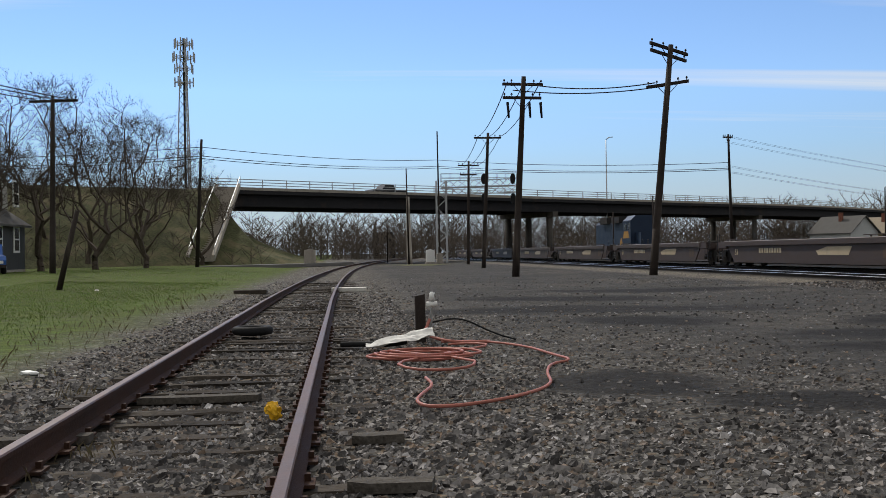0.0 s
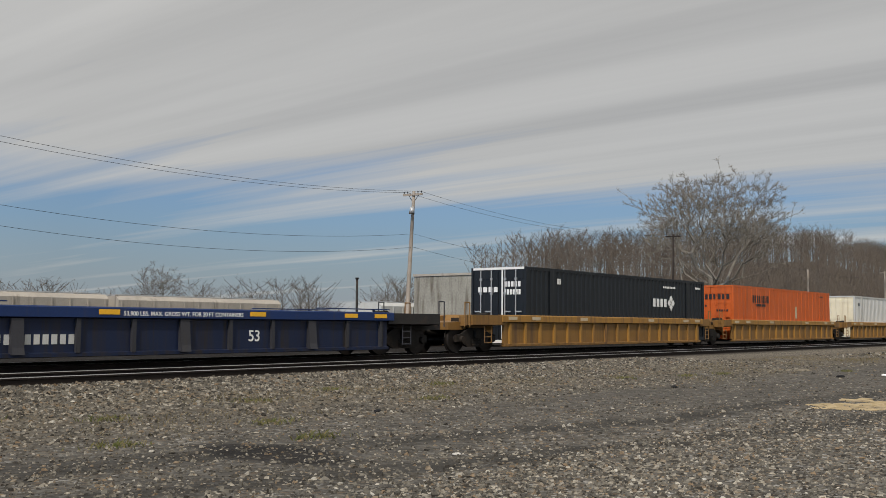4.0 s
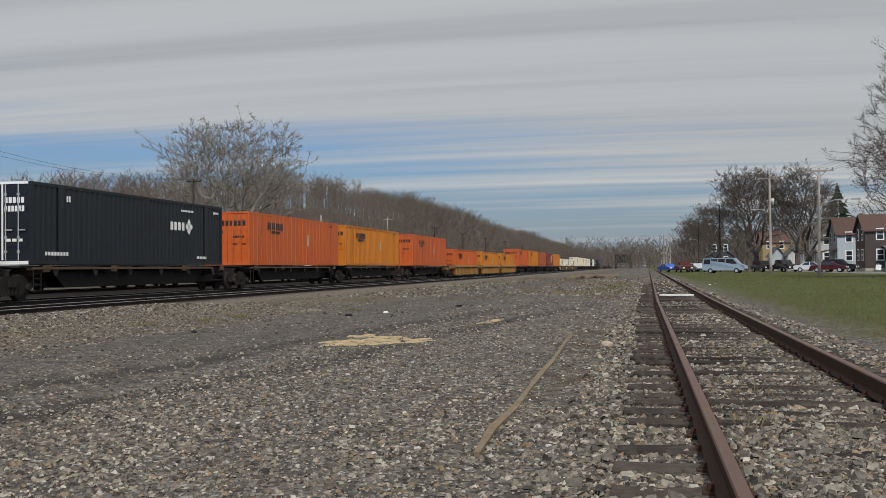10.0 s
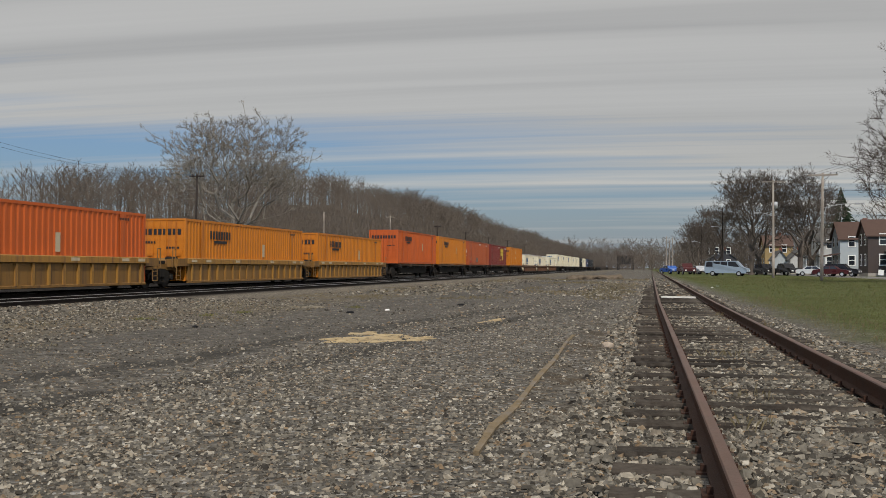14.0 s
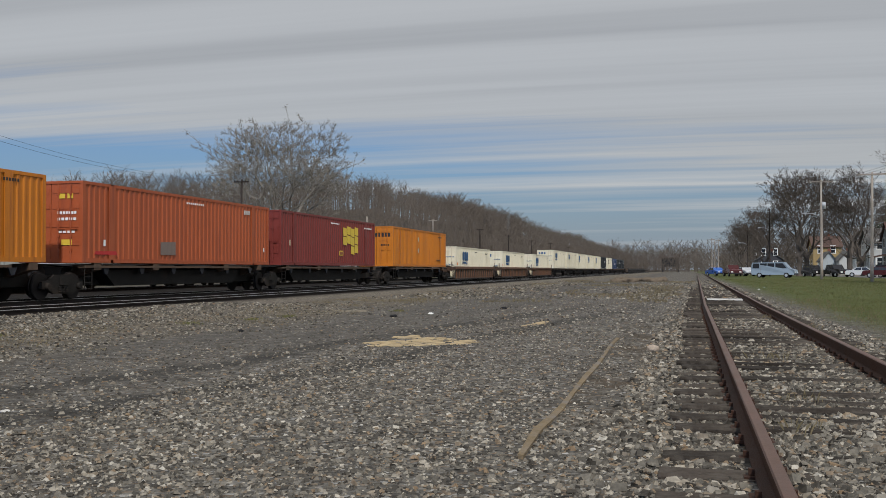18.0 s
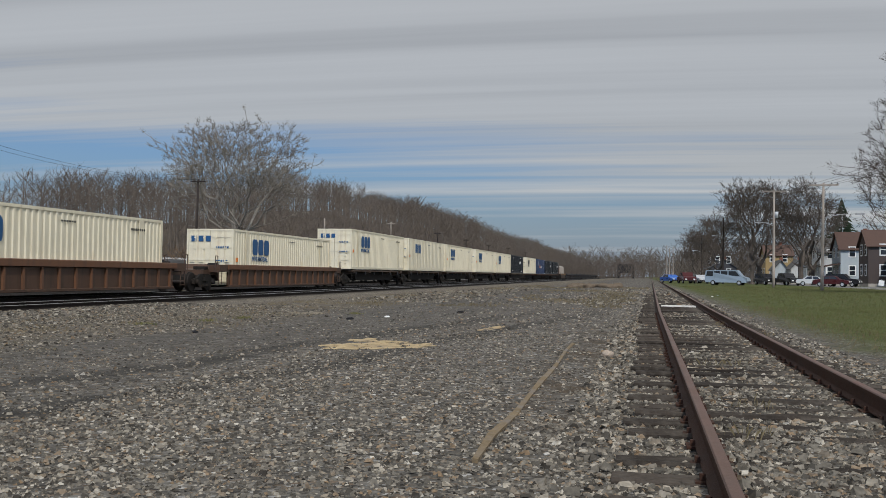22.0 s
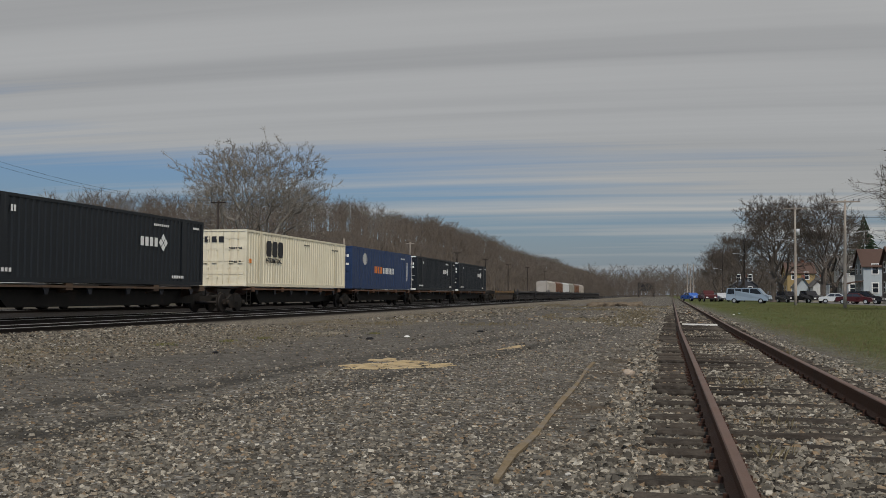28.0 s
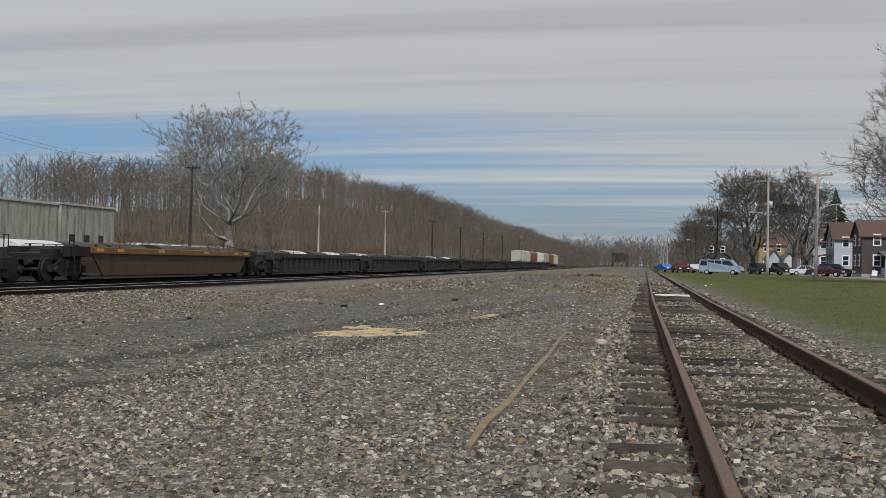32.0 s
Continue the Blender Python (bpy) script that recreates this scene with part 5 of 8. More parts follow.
def woods(name, label, n, where, height, seed, material, tw, wide=0.5, lo=0.7, r0=0.14, boughs=12, twigs=8, low=0.3):
    """A far bare wood: a dozen trees grown once and set down many times in one mesh."""
    rnd = random.Random(seed)
    kinds = []
    for k in range(12):
        vs, fs = wood_tree(height, height * wide * rnd.uniform(0.8, 1.2), rnd, r0, tw, boughs, twigs, low)
        tri = []
        for f in fs:
            tri.append(f[:3])
            if len(f) == 4:
                tri.append((f[0], f[2], f[3]))
        kinds.append((np.array(vs), np.array(tri)))
    V, T, off = [], [], 0
    for _ in range(n):
        x, y, z = where(rnd)
        a, tri = rnd.choice(kinds)
        s = rnd.uniform(lo, 1.15)
        an = rnd.uniform(0, 6.28)
        c, q = math.cos(an), math.sin(an)
        R = np.array(((c, -q, 0), (q, c, 0), (0, 0, 1)))
        V.append(a @ R.T * (s * rnd.uniform(0.85, 1.15), s * rnd.uniform(0.85, 1.15), s) + (x, y, z))
        T.append(tri + off)
        off += len(a)
    V, T = np.concatenate(V), np.concatenate(T)
    me = bpy.data.meshes.new(name)
    me.vertices.add(len(V))
    me.vertices.foreach_set("co", V.astype(np.float32).ravel())
    me.loops.add(3 * len(T))
    me.loops.foreach_set("vertex_index", T.astype(np.int32).ravel())
    me.polygons.add(len(T))
    me.polygons.foreach_set("loop_start", np.arange(0, 3 * len(T), 3, dtype=np.int32))
    me.update(calc_edges=True)
    me.materials.append(material)
    return tagged(new(name, me), label, "woods", "", "stuff")


# ---- hill to the north-west ----
def hill_height(x, y):
    if y < 120:
        return 0.0
    if y < 170:
        g = 0.30 * (y - 120) / 50
    elif y < 330:
        g = 0.30 + 0.70 * (y - 170) / 160
    else:
        g = 1.0 + 0.05 * min(1.0, (y - 330) / 100) + 0.18 * min(1.0, max(0.0, y - 650) / 1200)
    up = min(1.0, max(0.0, (-58 - 0.015 * y - x) / 48.0))
    back = 1.0 - min(1.0, max(0.0, (-125 - 0.015 * y - x) / 60.0))
    return 23.4 * g * back * up * up * (3 - 2 * up) * (1.0 + 0.06 * math.sin(y * 0.013) + 0.04 * math.sin(y * 0.041 + 1))


def make_hill():
    xs = [-62 - 8 * i for i in range(34)]
    ys = [70 + 22 * j for j in range(100)]
    vs = [(x - 0.02 * y, y, hill_height(x - 0.02 * y, y) - 0.05 + (0.6 * noise.noise(Vector((x * .05, y * .05, 1))) if i > 2 else 0)) for y in ys for i, x in enumerate(xs)]
    n = len(xs)
    fs = [(j * n + i + 1, j * n + i, (j + 1) * n + i, (j + 1) * n + i + 1) for j in range(len(ys) - 1) for i in range(n - 1)]
    me = bpy.data.meshes.new("hill")
    me.from_pydata(vs, [], fs)
    me.materials.append(mat("leaf_litter", (0.068, 0.055, 0.043), 0.95, 0, 0.35, 0.1, 1.5))
    me.polygons.foreach_set("use_smooth", [True] * len(me.polygons))
    tagged(new("hill", me), "long low hill covered in brown leaf litter", "hill", "", "structure")

    def near(r):
        y = 150 + 310 * r.random() ** 1.2
        x = -60 - 0.015 * y - 52 * r.random()
        return x, y, hill_height(x, y)

    def far(r):
        y = 440 + 1500 * r.random() ** 1.4
        x = -62 - 0.015 * y - 56 * r.random()
        return x, y, hill_height(x, y)
    woods("hillside_wood", "bare grey-brown woods on the long hill", 1000, near, 12.5, 3, M["bark_hill"], 0.026, wide=0.30, r0=0.15, boughs=10, twigs=9, low=0.4)

    def ridge(r):
        y = 165 + 560 * r.random() ** 1.3
        x = -100 - 0.015 * y - 22 * r.random()
        return x, y, hill_height(x, y)
    woods("hillside_wood", "bare woods along the crest of the hill", 560, ridge, 11.5, 7, M["bark_hill"], 0.032, wide=0.40, boughs=12, twigs=11)
    woods("hillside_wood", "bare grey-brown woods far along the hill", 1700, far, 13.0, 5, M["bark_hill"], 0.07, wide=0.5, r0=0.2, boughs=9, twigs=6)


make_hill()
MOVERS = []


# ---- trees near the place ----
def tree_set(name, label, material, rows, seed, variants, wide, low, **kw):
    """Like trees from a few grown shapes, each turned and scaled for its place."""
    base = []
    for k, (x, y, z, h) in enumerate(rows):
        if k < variants:
            base.append((tree_thing(name, label, (x, y, z), h, seed + k, material, width=h * wide, low=h * low, **kw), h))
        else:
            src, h0 = base[k % variants]
            o = copy_thing(src, pose(x, y, z, 0, 0, 77 * k))
            o.scale = (h / h0,) * 3


def make_trees():
    # the great pale tree beyond the tracks
    tree_thing("sycamore_tree", "tall bare pale-barked tree with a wide crown", (-45.9, 106, 0), 19.2, 14, M["bark_pale"], width=17.5, low=4.0, skirt=-0.1, mid=0.50, rough=0.42, n=2200, r0=0.50, min_r=0.021, twigs=7, sprigs=5, twig=0.65, lobes=22)
    # street trees to the north
    tree_set("street_tree", "bare grey-brown street tree with a rounded crown", M["bark_dim"], ((17.2, 166, 0.1, 17.4), (24.2, 163, 0.1, 16.6), (19.6, 176, 0.1, 17.0), (13.2, 182, 0.1, 12.6), (10.6, 205, 0.1, 11.0), (27.6, 172, 0.1, 14.0), (13.0, 232, 0.1, 12.0), (16.6, 250, 0.1, 13.0)), 20, 3, 0.74, 0.22, n=1300, r0=0.40, min_r=0.020, mid=0.5, rough=0.36, twigs=7, sprigs=4, twig=0.8, lobes=16)
    tree_thing("maple_tree", "large bare dark tree with spreading limbs by the street", (22.0, 80, 0.1), 18.5, 40, M["bark"], width=13.5, low=3.4, n=1700, r0=0.45, min_r=0.015, twigs=7, sprigs=5, twig=0.8, lobes=16)
    # clump by the south embankment
    tree_set("bare_tree", "bare dark tree with many upright branches by the embankment", M["bark"], ((19.5, -66, 0.4, 13.4), (22.4, -57, 0.4, 12.0), (25.0, -59, 0.4, 13.0), (17.0, -70, 0.4, 14.0), (14.2, -73, 0.4, 11.8), (22.0, -62, 0.4, 10.6), (24.5, -68, 0.4, 13.4), (16.0, -82, 0.4, 12.9), (27.0, -63, 0.4, 11.2), (12.6, -90, 0.4, 10.1), (21.0, -84, 1.0, 12.3), (25.5, -88, 2.0, 12.3), (18.3, -92, 3.0, 10.1), (29, -75, 0.5, 13.4)), 60, 4, 0.66, 0.14, n=520, r0=0.21, min_r=0.011, twigs=5, sprigs=4, twig=0.8, fork=0.6, mid=0.5, rough=0.3, lobes=9)
    # trees beyond the train to the south-west
    tree_set("bare_tree", "bare grey tree beyond the tracks", M["bark_wood"], ((-60, -41, 0, 11.0), (-64, -43.5, 0, 10.5), (-98, -30, 0, 9.5), (-66, -97, 0, 13.5), (-71, -99, 0, 11.0), (-78, -92, 0, 10.0), (-84, -71, 0, 11.5), (-95, -120, 0, 9), (-96, -60, 0, 8.5), (-92, -38, 0, 9.5), (-88, -20, 0, 8.5),
                                   (-105, -8, 0, 7.5), (-110, 14, 0, 7.0), (-115, 24, 0, 7.5), (-120, -45, 0, 11), (-86, -96, 0, 8), (-120, 85, 0, 9.5), (-125, 60, 0, 8)), 90, 3, 0.85, 0.18, n=380, r0=0.19, min_r=0.019, twigs=6, sprigs=4, twig=0.65, mid=0.5)
    for k, (x, y, h) in enumerate(((-81, -80, 7.2), (-99, -97, 6.5), (34.6, 186, 15.5))):
        conifer((x, y, 0), h, 130 + k)


def conifer(base, h, seed):
    rnd = random.Random(seed)
    t = thing("fir_tree", "dark green pointed fir tree", "tree", m=pose(*base))
    bm = B()
    tube(bm, (0, 0, 0), (0, 0, h * 0.95), 0.16, 0.02, 6)
    part("trunk", bm, M["bark"], t)
    vs, fs = [], []
    for k in range(520):
        f = rnd.random() ** 0.8
        z = h * (0.10 + 0.90 * f)
        r = (1 - f) * h * 0.32 * rnd.uniform(0.35, 1.0) + 0.08
        a = rnd.uniform(0, 6.28)
        c, s = math.cos(a), math.sin(a)
        w = 0.28 * (1.15 - f)
        i = len(vs)
        x, y = c * r, s * r
        vs += [(x * 0.25, y * 0.25, z + 0.12), (x - s * w, y + c * w, z - 0.15), (x * 1.3, y * 1.3, z - 0.32), (x + s * w, y - c * w, z - 0.12), (x, y, z + 0.18)]
        fs += [(i, i + 1, i + 4), (i + 1, i + 2, i + 4), (i + 2, i + 3, i + 4), (i + 3, i, i + 4)]
    me = bpy.data.meshes.new("crown")
    me.from_pydata(vs, [], fs)
    me.materials.append(M["fir"])
    o = new("crown", me)
    o.parent = t


make_trees()


def far_woods():
    def south(r):
        a = radians(r.uniform(174.5, 212))
        d = r.uniform(215, 330)
        return math.sin(a) * d, math.cos(a) * d, 0.0

    def west(r):
        a = radians(r.uniform(-145, -100) if r.random() < 0.2 else r.uniform(-100, -36))
        d = r.uniform(150, 300)
        return math.sin(a) * d, math.cos(a) * d, 0.0

    def north(r):
        a = radians(r.uniform(-5.0, 3.6))
        d = r.uniform(480, 760)
        return math.sin(a) * d, math.cos(a) * d, 0.0

    def street(r):
        return r.uniform(44, 95), r.uniform(90, 340), 0.0

    def bank(r):
        y = r.uniform(95, 300)
        return -56 - 0.02 * y - r.uniform(0, 12), y, 0.0
    def bankside(r):
        k = r.uniform(-1.2, -0.08)
        o = r.uniform(7, 20)
        p = Vector((12.4 - 62.4 * k, -113.3 - 40.7 * k, 0)) + Vector((-0.546, 0.838, 0)) * o
        return p.x, p.y, max(0.0, 8.1 * (1 - (o - 6.5) / 12.0)) - 0.2
    woods("far_wood", "bare woods beyond the overpass", 620, south, 11.0, 31, M["bark_dim"], 0.045, wide=0.6, lo=0.6, boughs=11, twigs=12, low=0.12)

    def brush(r):
        a = radians(r.uniform(174, 212))
        d = r.uniform(196, 225)
        return math.sin(a) * d, math.cos(a) * d, -0.5
    woods("scrub", "tall brown brush under the far trees", 620, brush, 5.6, 38, M["bark_dim"], 0.04, wide=0.8, lo=0.5, r0=0.05, boughs=9, twigs=13, low=0.05)
    woods("far_wood", "thin line of bare trees beyond the yard", 460, west, 8.5, 32, M["bark_wood"], 0.028, wide=0.75, lo=0.4, boughs=14, twigs=10, low=0.12)
    woods("far_wood", "bare woods at the end of the line", 620, north, 15.0, 33, M["bark_hill"], 0.045, wide=0.45, lo=0.4, boughs=13, twigs=14, low=0.05)
    def behind(r):
        y = r.uniform(262, 420)
        return y * math.tan(radians(r.uniform(2.2, 10.5))), y, 0.0
    woods("far_wood", "bare trees beyond the end of the street", 190, behind, 12.5, 39, M["bark_dim"], 0.05, wide=0.6, lo=0.55, boughs=12, twigs=13, low=0.08)
    woods("far_wood", "bare trees behind the street's houses", 70, street, 13.0, 34, M["bark_hill"], 0.045, wide=0.8, lo=0.6, boughs=16, twigs=12)
    woods("scrub", "tangled brown scrub on the embankment", 260, bankside, 2.2, 36, M["bark"], 0.014, wide=1.2, lo=0.4, r0=0.03, boughs=9, twigs=9, low=0.05)
    woods("scrub", "tangled brown scrub along the foot of the hill", 260, bank, 4.5, 35, mat("scrub_twigs", (0.13, 0.090, 0.058), 0.95, 0, 0.3, 0.1, 2), 0.03, wide=0.9, lo=0.4, r0=0.05, boughs=10, twigs=10, low=0.08)


far_woods()


# ---- poles and wires ----
def pole(name, label, base, top, r=0.16, arms=(), material="pole_dark", extras=None, group="utility poles"):
    """A wooden pole; arms: (metres below the top, half length, heading in degrees)."""
    t = thing(name, label, "pole", group)
    b, tp = Vector(base), Vector(top)
    bm = B()
    n = 5
    for k in range(n):
        tube(bm, b.lerp(tp, k / n) - Vector((0, 0, 0.3 if k == 0 else 0)), b.lerp(tp, (k + 1) / n), r * (1 - 0.4 * k / n), r * (1 - 0.4 * (k + 1) / n), 10, cap=k in (0, n - 1))
    bmesh.ops.remove_doubles(bm, verts=bm.verts[:], dist=0.001)
    part("shaft", bm, M[material], t)
    d = (tp - b).normalized()
    for drop, half, head, *pins in arms:
        c = tp - d * drop
        u = Vector((math.cos(radians(head)), math.sin(radians(head)), 0))
        if pins and len(pins) > 1:
            u = (u + Vector((0, 0, pins[1]))).normalized()
        w = u.cross(Vector((0, 0, 1))).normalized()
        bm = B()
        q = [c + u * a_ * half + w * (b_ * 0.06 + r * 0.7) + Vector((0, 0, c_ * 0.065)) for a_ in (-1, 1) for b_ in (-1, 1) for c_ in (-1, 1)]
        v = [bm.verts.new(p) for p in q]
        for f in ((0, 1, 3, 2), (4, 6, 7, 5), (0, 4, 5, 1), (2, 3, 7, 6), (0, 2, 6, 4), (1, 5, 7, 3)):
            bm.faces.new([v[i] for i in f])
        part("crossarm", bm, M[material], t)
        bm = B()
        for s in (-1, 1):
            tube(bm, c + u * s * half * 0.55, c - d * 0.55, 0.02, n=4)
        part("brace", bm, M["darksteel"], t)
        for f in (pins[0] if pins else (-0.92, -0.55, 0.55, 0.92)):
            bm = B()
            p = c + u * f * half + w * r * 0.7 + Vector((0, 0, 0.06))
            tube(bm, p, p + Vector((0, 0, 0.10)), 0.02, n=5)
            tube(bm, p + Vector((0, 0, 0.08)), p + Vector((0, 0, 0.17)), 0.055, 0.035, 8)
            part("insulator", bm, M["glass"], t)
    if extras:
        extras(t, b, tp, d)
    return t


def wires(spans, label, r=0.008):
    """Hanging wires: each span is (start, end, sag)."""
    for a, b, sag in spans:
        a, b = Vector(a), Vector(b)
        n = 18
        pts = []
        for k in range(n + 1):
            f = k / n
            p = a.lerp(b, f)
            p.z -= sag * 4 * f * (1 - f)
            pts.append(p)
        bm = B()
        path_tube(bm, pts, r, 4)
        ob = new("wire", mesh_of("wire", bm, M["wire"]))
        tagged(ob, label, "wire", "overhead wires")


def can(t, p, r=0.22, h=0.7, m_="steel"):
    bm = B()
    tube(bm, p, Vector(p) + Vector((0, 0, h)), r, r, 12)
    part("transformer", bm, M[m_], t, "small round transformer can")


def make_poles():
    def fuses(t, b, tp, d):
        for u in (-0.85, -0.3, 0.75):
            bm = B()
            p = tp - d * 1.25 + Vector((u, 0.1, 0))
            tube(bm, p, p + Vector((-0.05, 0, -0.75)), 0.07, 0.05, 8)
            part("cutout", bm, M["black"], t, "black hanging fuse cutout")

    pole("utility_pole", "dark wooden utility pole with two crossarms and hanging fuses", (-8.18, -46.7, 0), (-8.75, -46.7, 9.55), 0.19, ((0.35, 1.0, 5), (1.0, 0.95, 5)), extras=fuses)
    pole("utility_pole", "tall leaning dark pole with tilted double crossarm", (-13.73, -42.9, 0), (-14.75, -42.9, 10.3), 0.19, ((0.15, 1.0, 15, (-0.9, -0.4, 0.3, 0.9), 0.22), (0.45, 0.95, 15, (-0.9, 0.9), 0.22), (1.75, 0.95, -12, (-0.9, -0.5, 0.5, 0.9), -0.12)))
    pole("utility_pole", "dark wooden utility pole with one crossarm", (-10.2, -71.7, 0), (-10.7, -71.7, 9.9), 0.17, ((0.35, 1.0, 0),))
    pole("utility_pole", "dark wooden utility pole with two crossarms", (-11.9, -94, 0), (-12.1, -94, 9.9), 0.17, ((0.4, 1.0, 0), (1.3, 0.8, 0)))
    pole("utility_pole", "thin dark pole with a short top arm", (-33.9, -83.4, 0), (-33.7, -83.4, 11.1), 0.15, ((0.25, 0.45, 0),))
    pole("utility_pole", "bare wooden pole at the foot of the stair", (11.5, -79.2, 0.3), (11.0, -79.2, 10.4), 0.16)
    pole("utility_pole", "dark wooden street pole with one long crossarm", (15.6, -54.9, 0.3), (15.45, -54.9, 9.95), 0.17, ((0.25, 1.35, -10),))
    pole("signal_mast", "tall thin dark mast by the signal bridge", (-10.7, -109.5, 0), (-10.6, -109.5, 14.7), 0.12)
    pole("concrete_post", "thick pale concrete post by the track", (-6.8, -102, 0), (-6.7, -102, 7.0), 0.30, material="concrete")
    pole("utility_pole", "thin dark pole beside the concrete post", (-6.7, -101.5, 0), (-6.55, -101.5, 9.9), 0.10)
    for (x, y, h) in ((-31.5, -98, 6.6), (-29.0, -104, 5.2), (-7.6, -118, 4.4), (-5.4, -122, 4.4)):
        pole("short_pole", "short dark pole by the track", (x, y, 0), (x, y, h), 0.10)

    def flood(t, b, tp, d):
        bm = B()
        p = tp - d * 1.15
        tube(bm, p + Vector((0.2, -0.35, 0)), p + Vector((0.25, -0.42, -0.42)), 0.13, 0.19, 10)
        tube(bm, p, p + Vector((0.2, -0.35, 0)), 0.03, n=6)
        part("floodlight", bm, M["steel"], t, "grey floodlight head")
    rows = [(-42.4, -28.3, -43.2, -27.4, 10.1, "pole_dark"), (-43.2, 11.1, -42.8, 11.8, 10.1, "pole_grey"), (-43.2, 50.0, -43.0, 50.5, 10.1, "pole_grey"),
            (-43.2, 90.2, -43, 90.2, 10.2, "pole_dark"), (-43, 129.6, -43, 129.6, 8.6, "pole_grey"), (-43, 166, -43, 166, 10.0, "pole_grey"), (-43, 206, -43, 206, 10, "pole_dark"),
            (-44, 246, -44, 246, 10, "pole_dark"), (-45, 290, -45, 290, 10, "pole_dark"), (-46, 340, -46, 340, 10.5, "pole_dark"), (-47, 400, -47, 400, 10.5, "pole_dark")]
    for k, (x0, y0, x1, y1, h, m_) in enumerate(rows):
        pole("utility_pole", "weathered wooden line pole with a short crossarm", (x0, y0, 0), (x1, y1, h), 0.17, ((0.25, 0.75, 8 if k else 15),) if k != 4 else (), m_, flood if k in (0, 1, 2) else None)
    tops = [(-43.5, -66, 11.0)] + [(r[2], r[3], r[4]) for r in rows]
    sp = [((-33.7 + u, -83.4, 10.9 - v), (-112, -128, 8.2 - v), 1.2) for u in (-0.3, 0.3) for v in (0.0, 0.5, 2.6, 3.1)]
    for a, b in zip(tops[1:], tops[2:]):
        for off in (-0.6, 0.6):
            sp.append(((a[0] + off, a[1], a[2] - 0.05), (b[0] + off, b[1], b[2] - 0.05), 1.0))
        for dz, sg in ((2.9, 1.15), (3.8, 1.2)):
            sp.append(((a[0], a[1], a[2] - dz), (b[0], b[1], b[2] - dz), sg))
    wires(sp[:30], "dark overhead wire between the line poles", 0.009)
    # wires across the south
    sp = []
    for dz in (0.4, 1.1, 1.3):
        sp.append(((60, -88, 10.6 - dz), (11.0, -79.2, 10.2 - dz), 0.7))
        sp.append(((11.0, -79.2, 10.2 - dz), (-10.6, -109.5, 11.9 - dz), 0.4))
        sp.append(((-10.6, -109.5, 11.9 - dz), (-33.7, -83.4, 8.9 - dz * 0.7), 0.4))
    sp.append(((-14.0, -42.9, 8.6), (-8.8, -46.7, 9.2), 0.25))
    sp.append(((-15.3, -42.9, 8.6), (-8.2, -46.7, 8.9), 0.3))
    sp += [((-8.75 + u, -46.7, 9.3), (-10.7 + u, -71.7, 9.6), 0.5) for u in (-0.8, 0.0, 0.8)]
    sp += [((-10.7 + u, -71.7, 9.5), (-12.1 + u, -94, 9.5), 0.4) for u in (-0.8, 0.0, 0.8)]
    sp += [((15.45 + u, -54.9, 9.75), (26 + u, -10, 10.0), 0.8) for u in (-1.1, -0.3, 0.9)]
    wires(sp, "dark overhead wire across the south end", 0.026)
    # street poles to the north
    pole("street_pole", "pale wooden street pole with a crossarm and a transformer", (14.35, 115.7, 0.1), (14.35, 115.7, 11.1), 0.17, ((0.2, 1.25, 0),), "pole_grey", lambda t, b, tp, d: can(t, tp - d * 3.2 + Vector((0.25, 0, 0))))
    pole("street_pole", "weathered street pole with a long crossarm", (15.8, 93.8, 0.1), (15.9, 93.8, 9.8), 0.16, ((0.2, 1.25, -5),), "pole_grey")
    pole("street_pole", "dark street pole with a lamp arm", (12.9, 168, 0.1), (12.9, 168, 11.0), 0.15, (), "pole_dark")
    pole("street_pole", "dark street pole with a lamp arm", (11.3, 200, 0.1), (11.3, 200, 9.6), 0.15, (), "pole_dark")
    for (x, y) in ((6.9, 300), (9.0, 310), (8.6, 335)):
        pole("street_pole", "pale wooden pole far up the line", (x, y, 0), (x, y, 10.5), 0.17, ((0.5, 0.9, 0),), "pole_grey")
    sp = []
    for u in (-1.1, -0.4, 0.5, 1.1):
        sp.append(((15.9 + u, 93.8, 9.7), (19 + u, 20, 10.5), 0.9))
        sp.append(((15.9 + u, 93.8, 9.7), (14.35 + u, 115.7, 11.0), 0.2))
    sp.append(((15.9, 93.8, 8.2), (40, 60, 7.5), 0.6))
    sp.append(((15.9, 93.8, 7.2), (42, 118, 6.0), 0.6))
    wires(sp, "thin wire along the street", 0.011)
    # street lamps
    for (x, y, z, ln) in ((15.8, 93.8, 6.6, 3.6), (14.35, 115.7, 7.0, -2.0), (12.9, 168, 7.6, -1.8), (11.3, 200, 6.0, -1.8)):
        t = thing("street_lamp", "grey cobra-head street lamp on a bent arm", "street lamp", "street lamps")
        bm = B()
        path_tube(bm, [(x, y, z), (x + ln * 0.4, y, z + 0.35), (x + ln * 0.8, y, z + 0.42)], 0.035, 6)
        part("arm", bm, M["steel"], t)
        bm = B()
        box(bm, min(x + ln * 0.78, x + ln), y - 0.14, z + 0.33, max(x + ln * 0.78, x + ln), y + 0.14, z + 0.47)
        part("lamp_head", bm, M["steel"], t)
    # tall lamps by the overpass and beyond the train
    for (x, y, z0, z1) in ((-40.2, -147.5, 0, 18.0), (-68, -118, 0, 8.4), (-58.5, -95, 0, 9.0), (-72, -32.5, 0, 8.2), (-30.0, 1.0, 0, 2.0)):
        if z1 < 3:
            continue
        t = thing("lamp_post", "slender grey lamp post with a single head", "lamp post", "lamp posts")
        bm = B()
        tube(bm, (x, y, z0), (x, y, z1), 0.13, 0.07, 8)
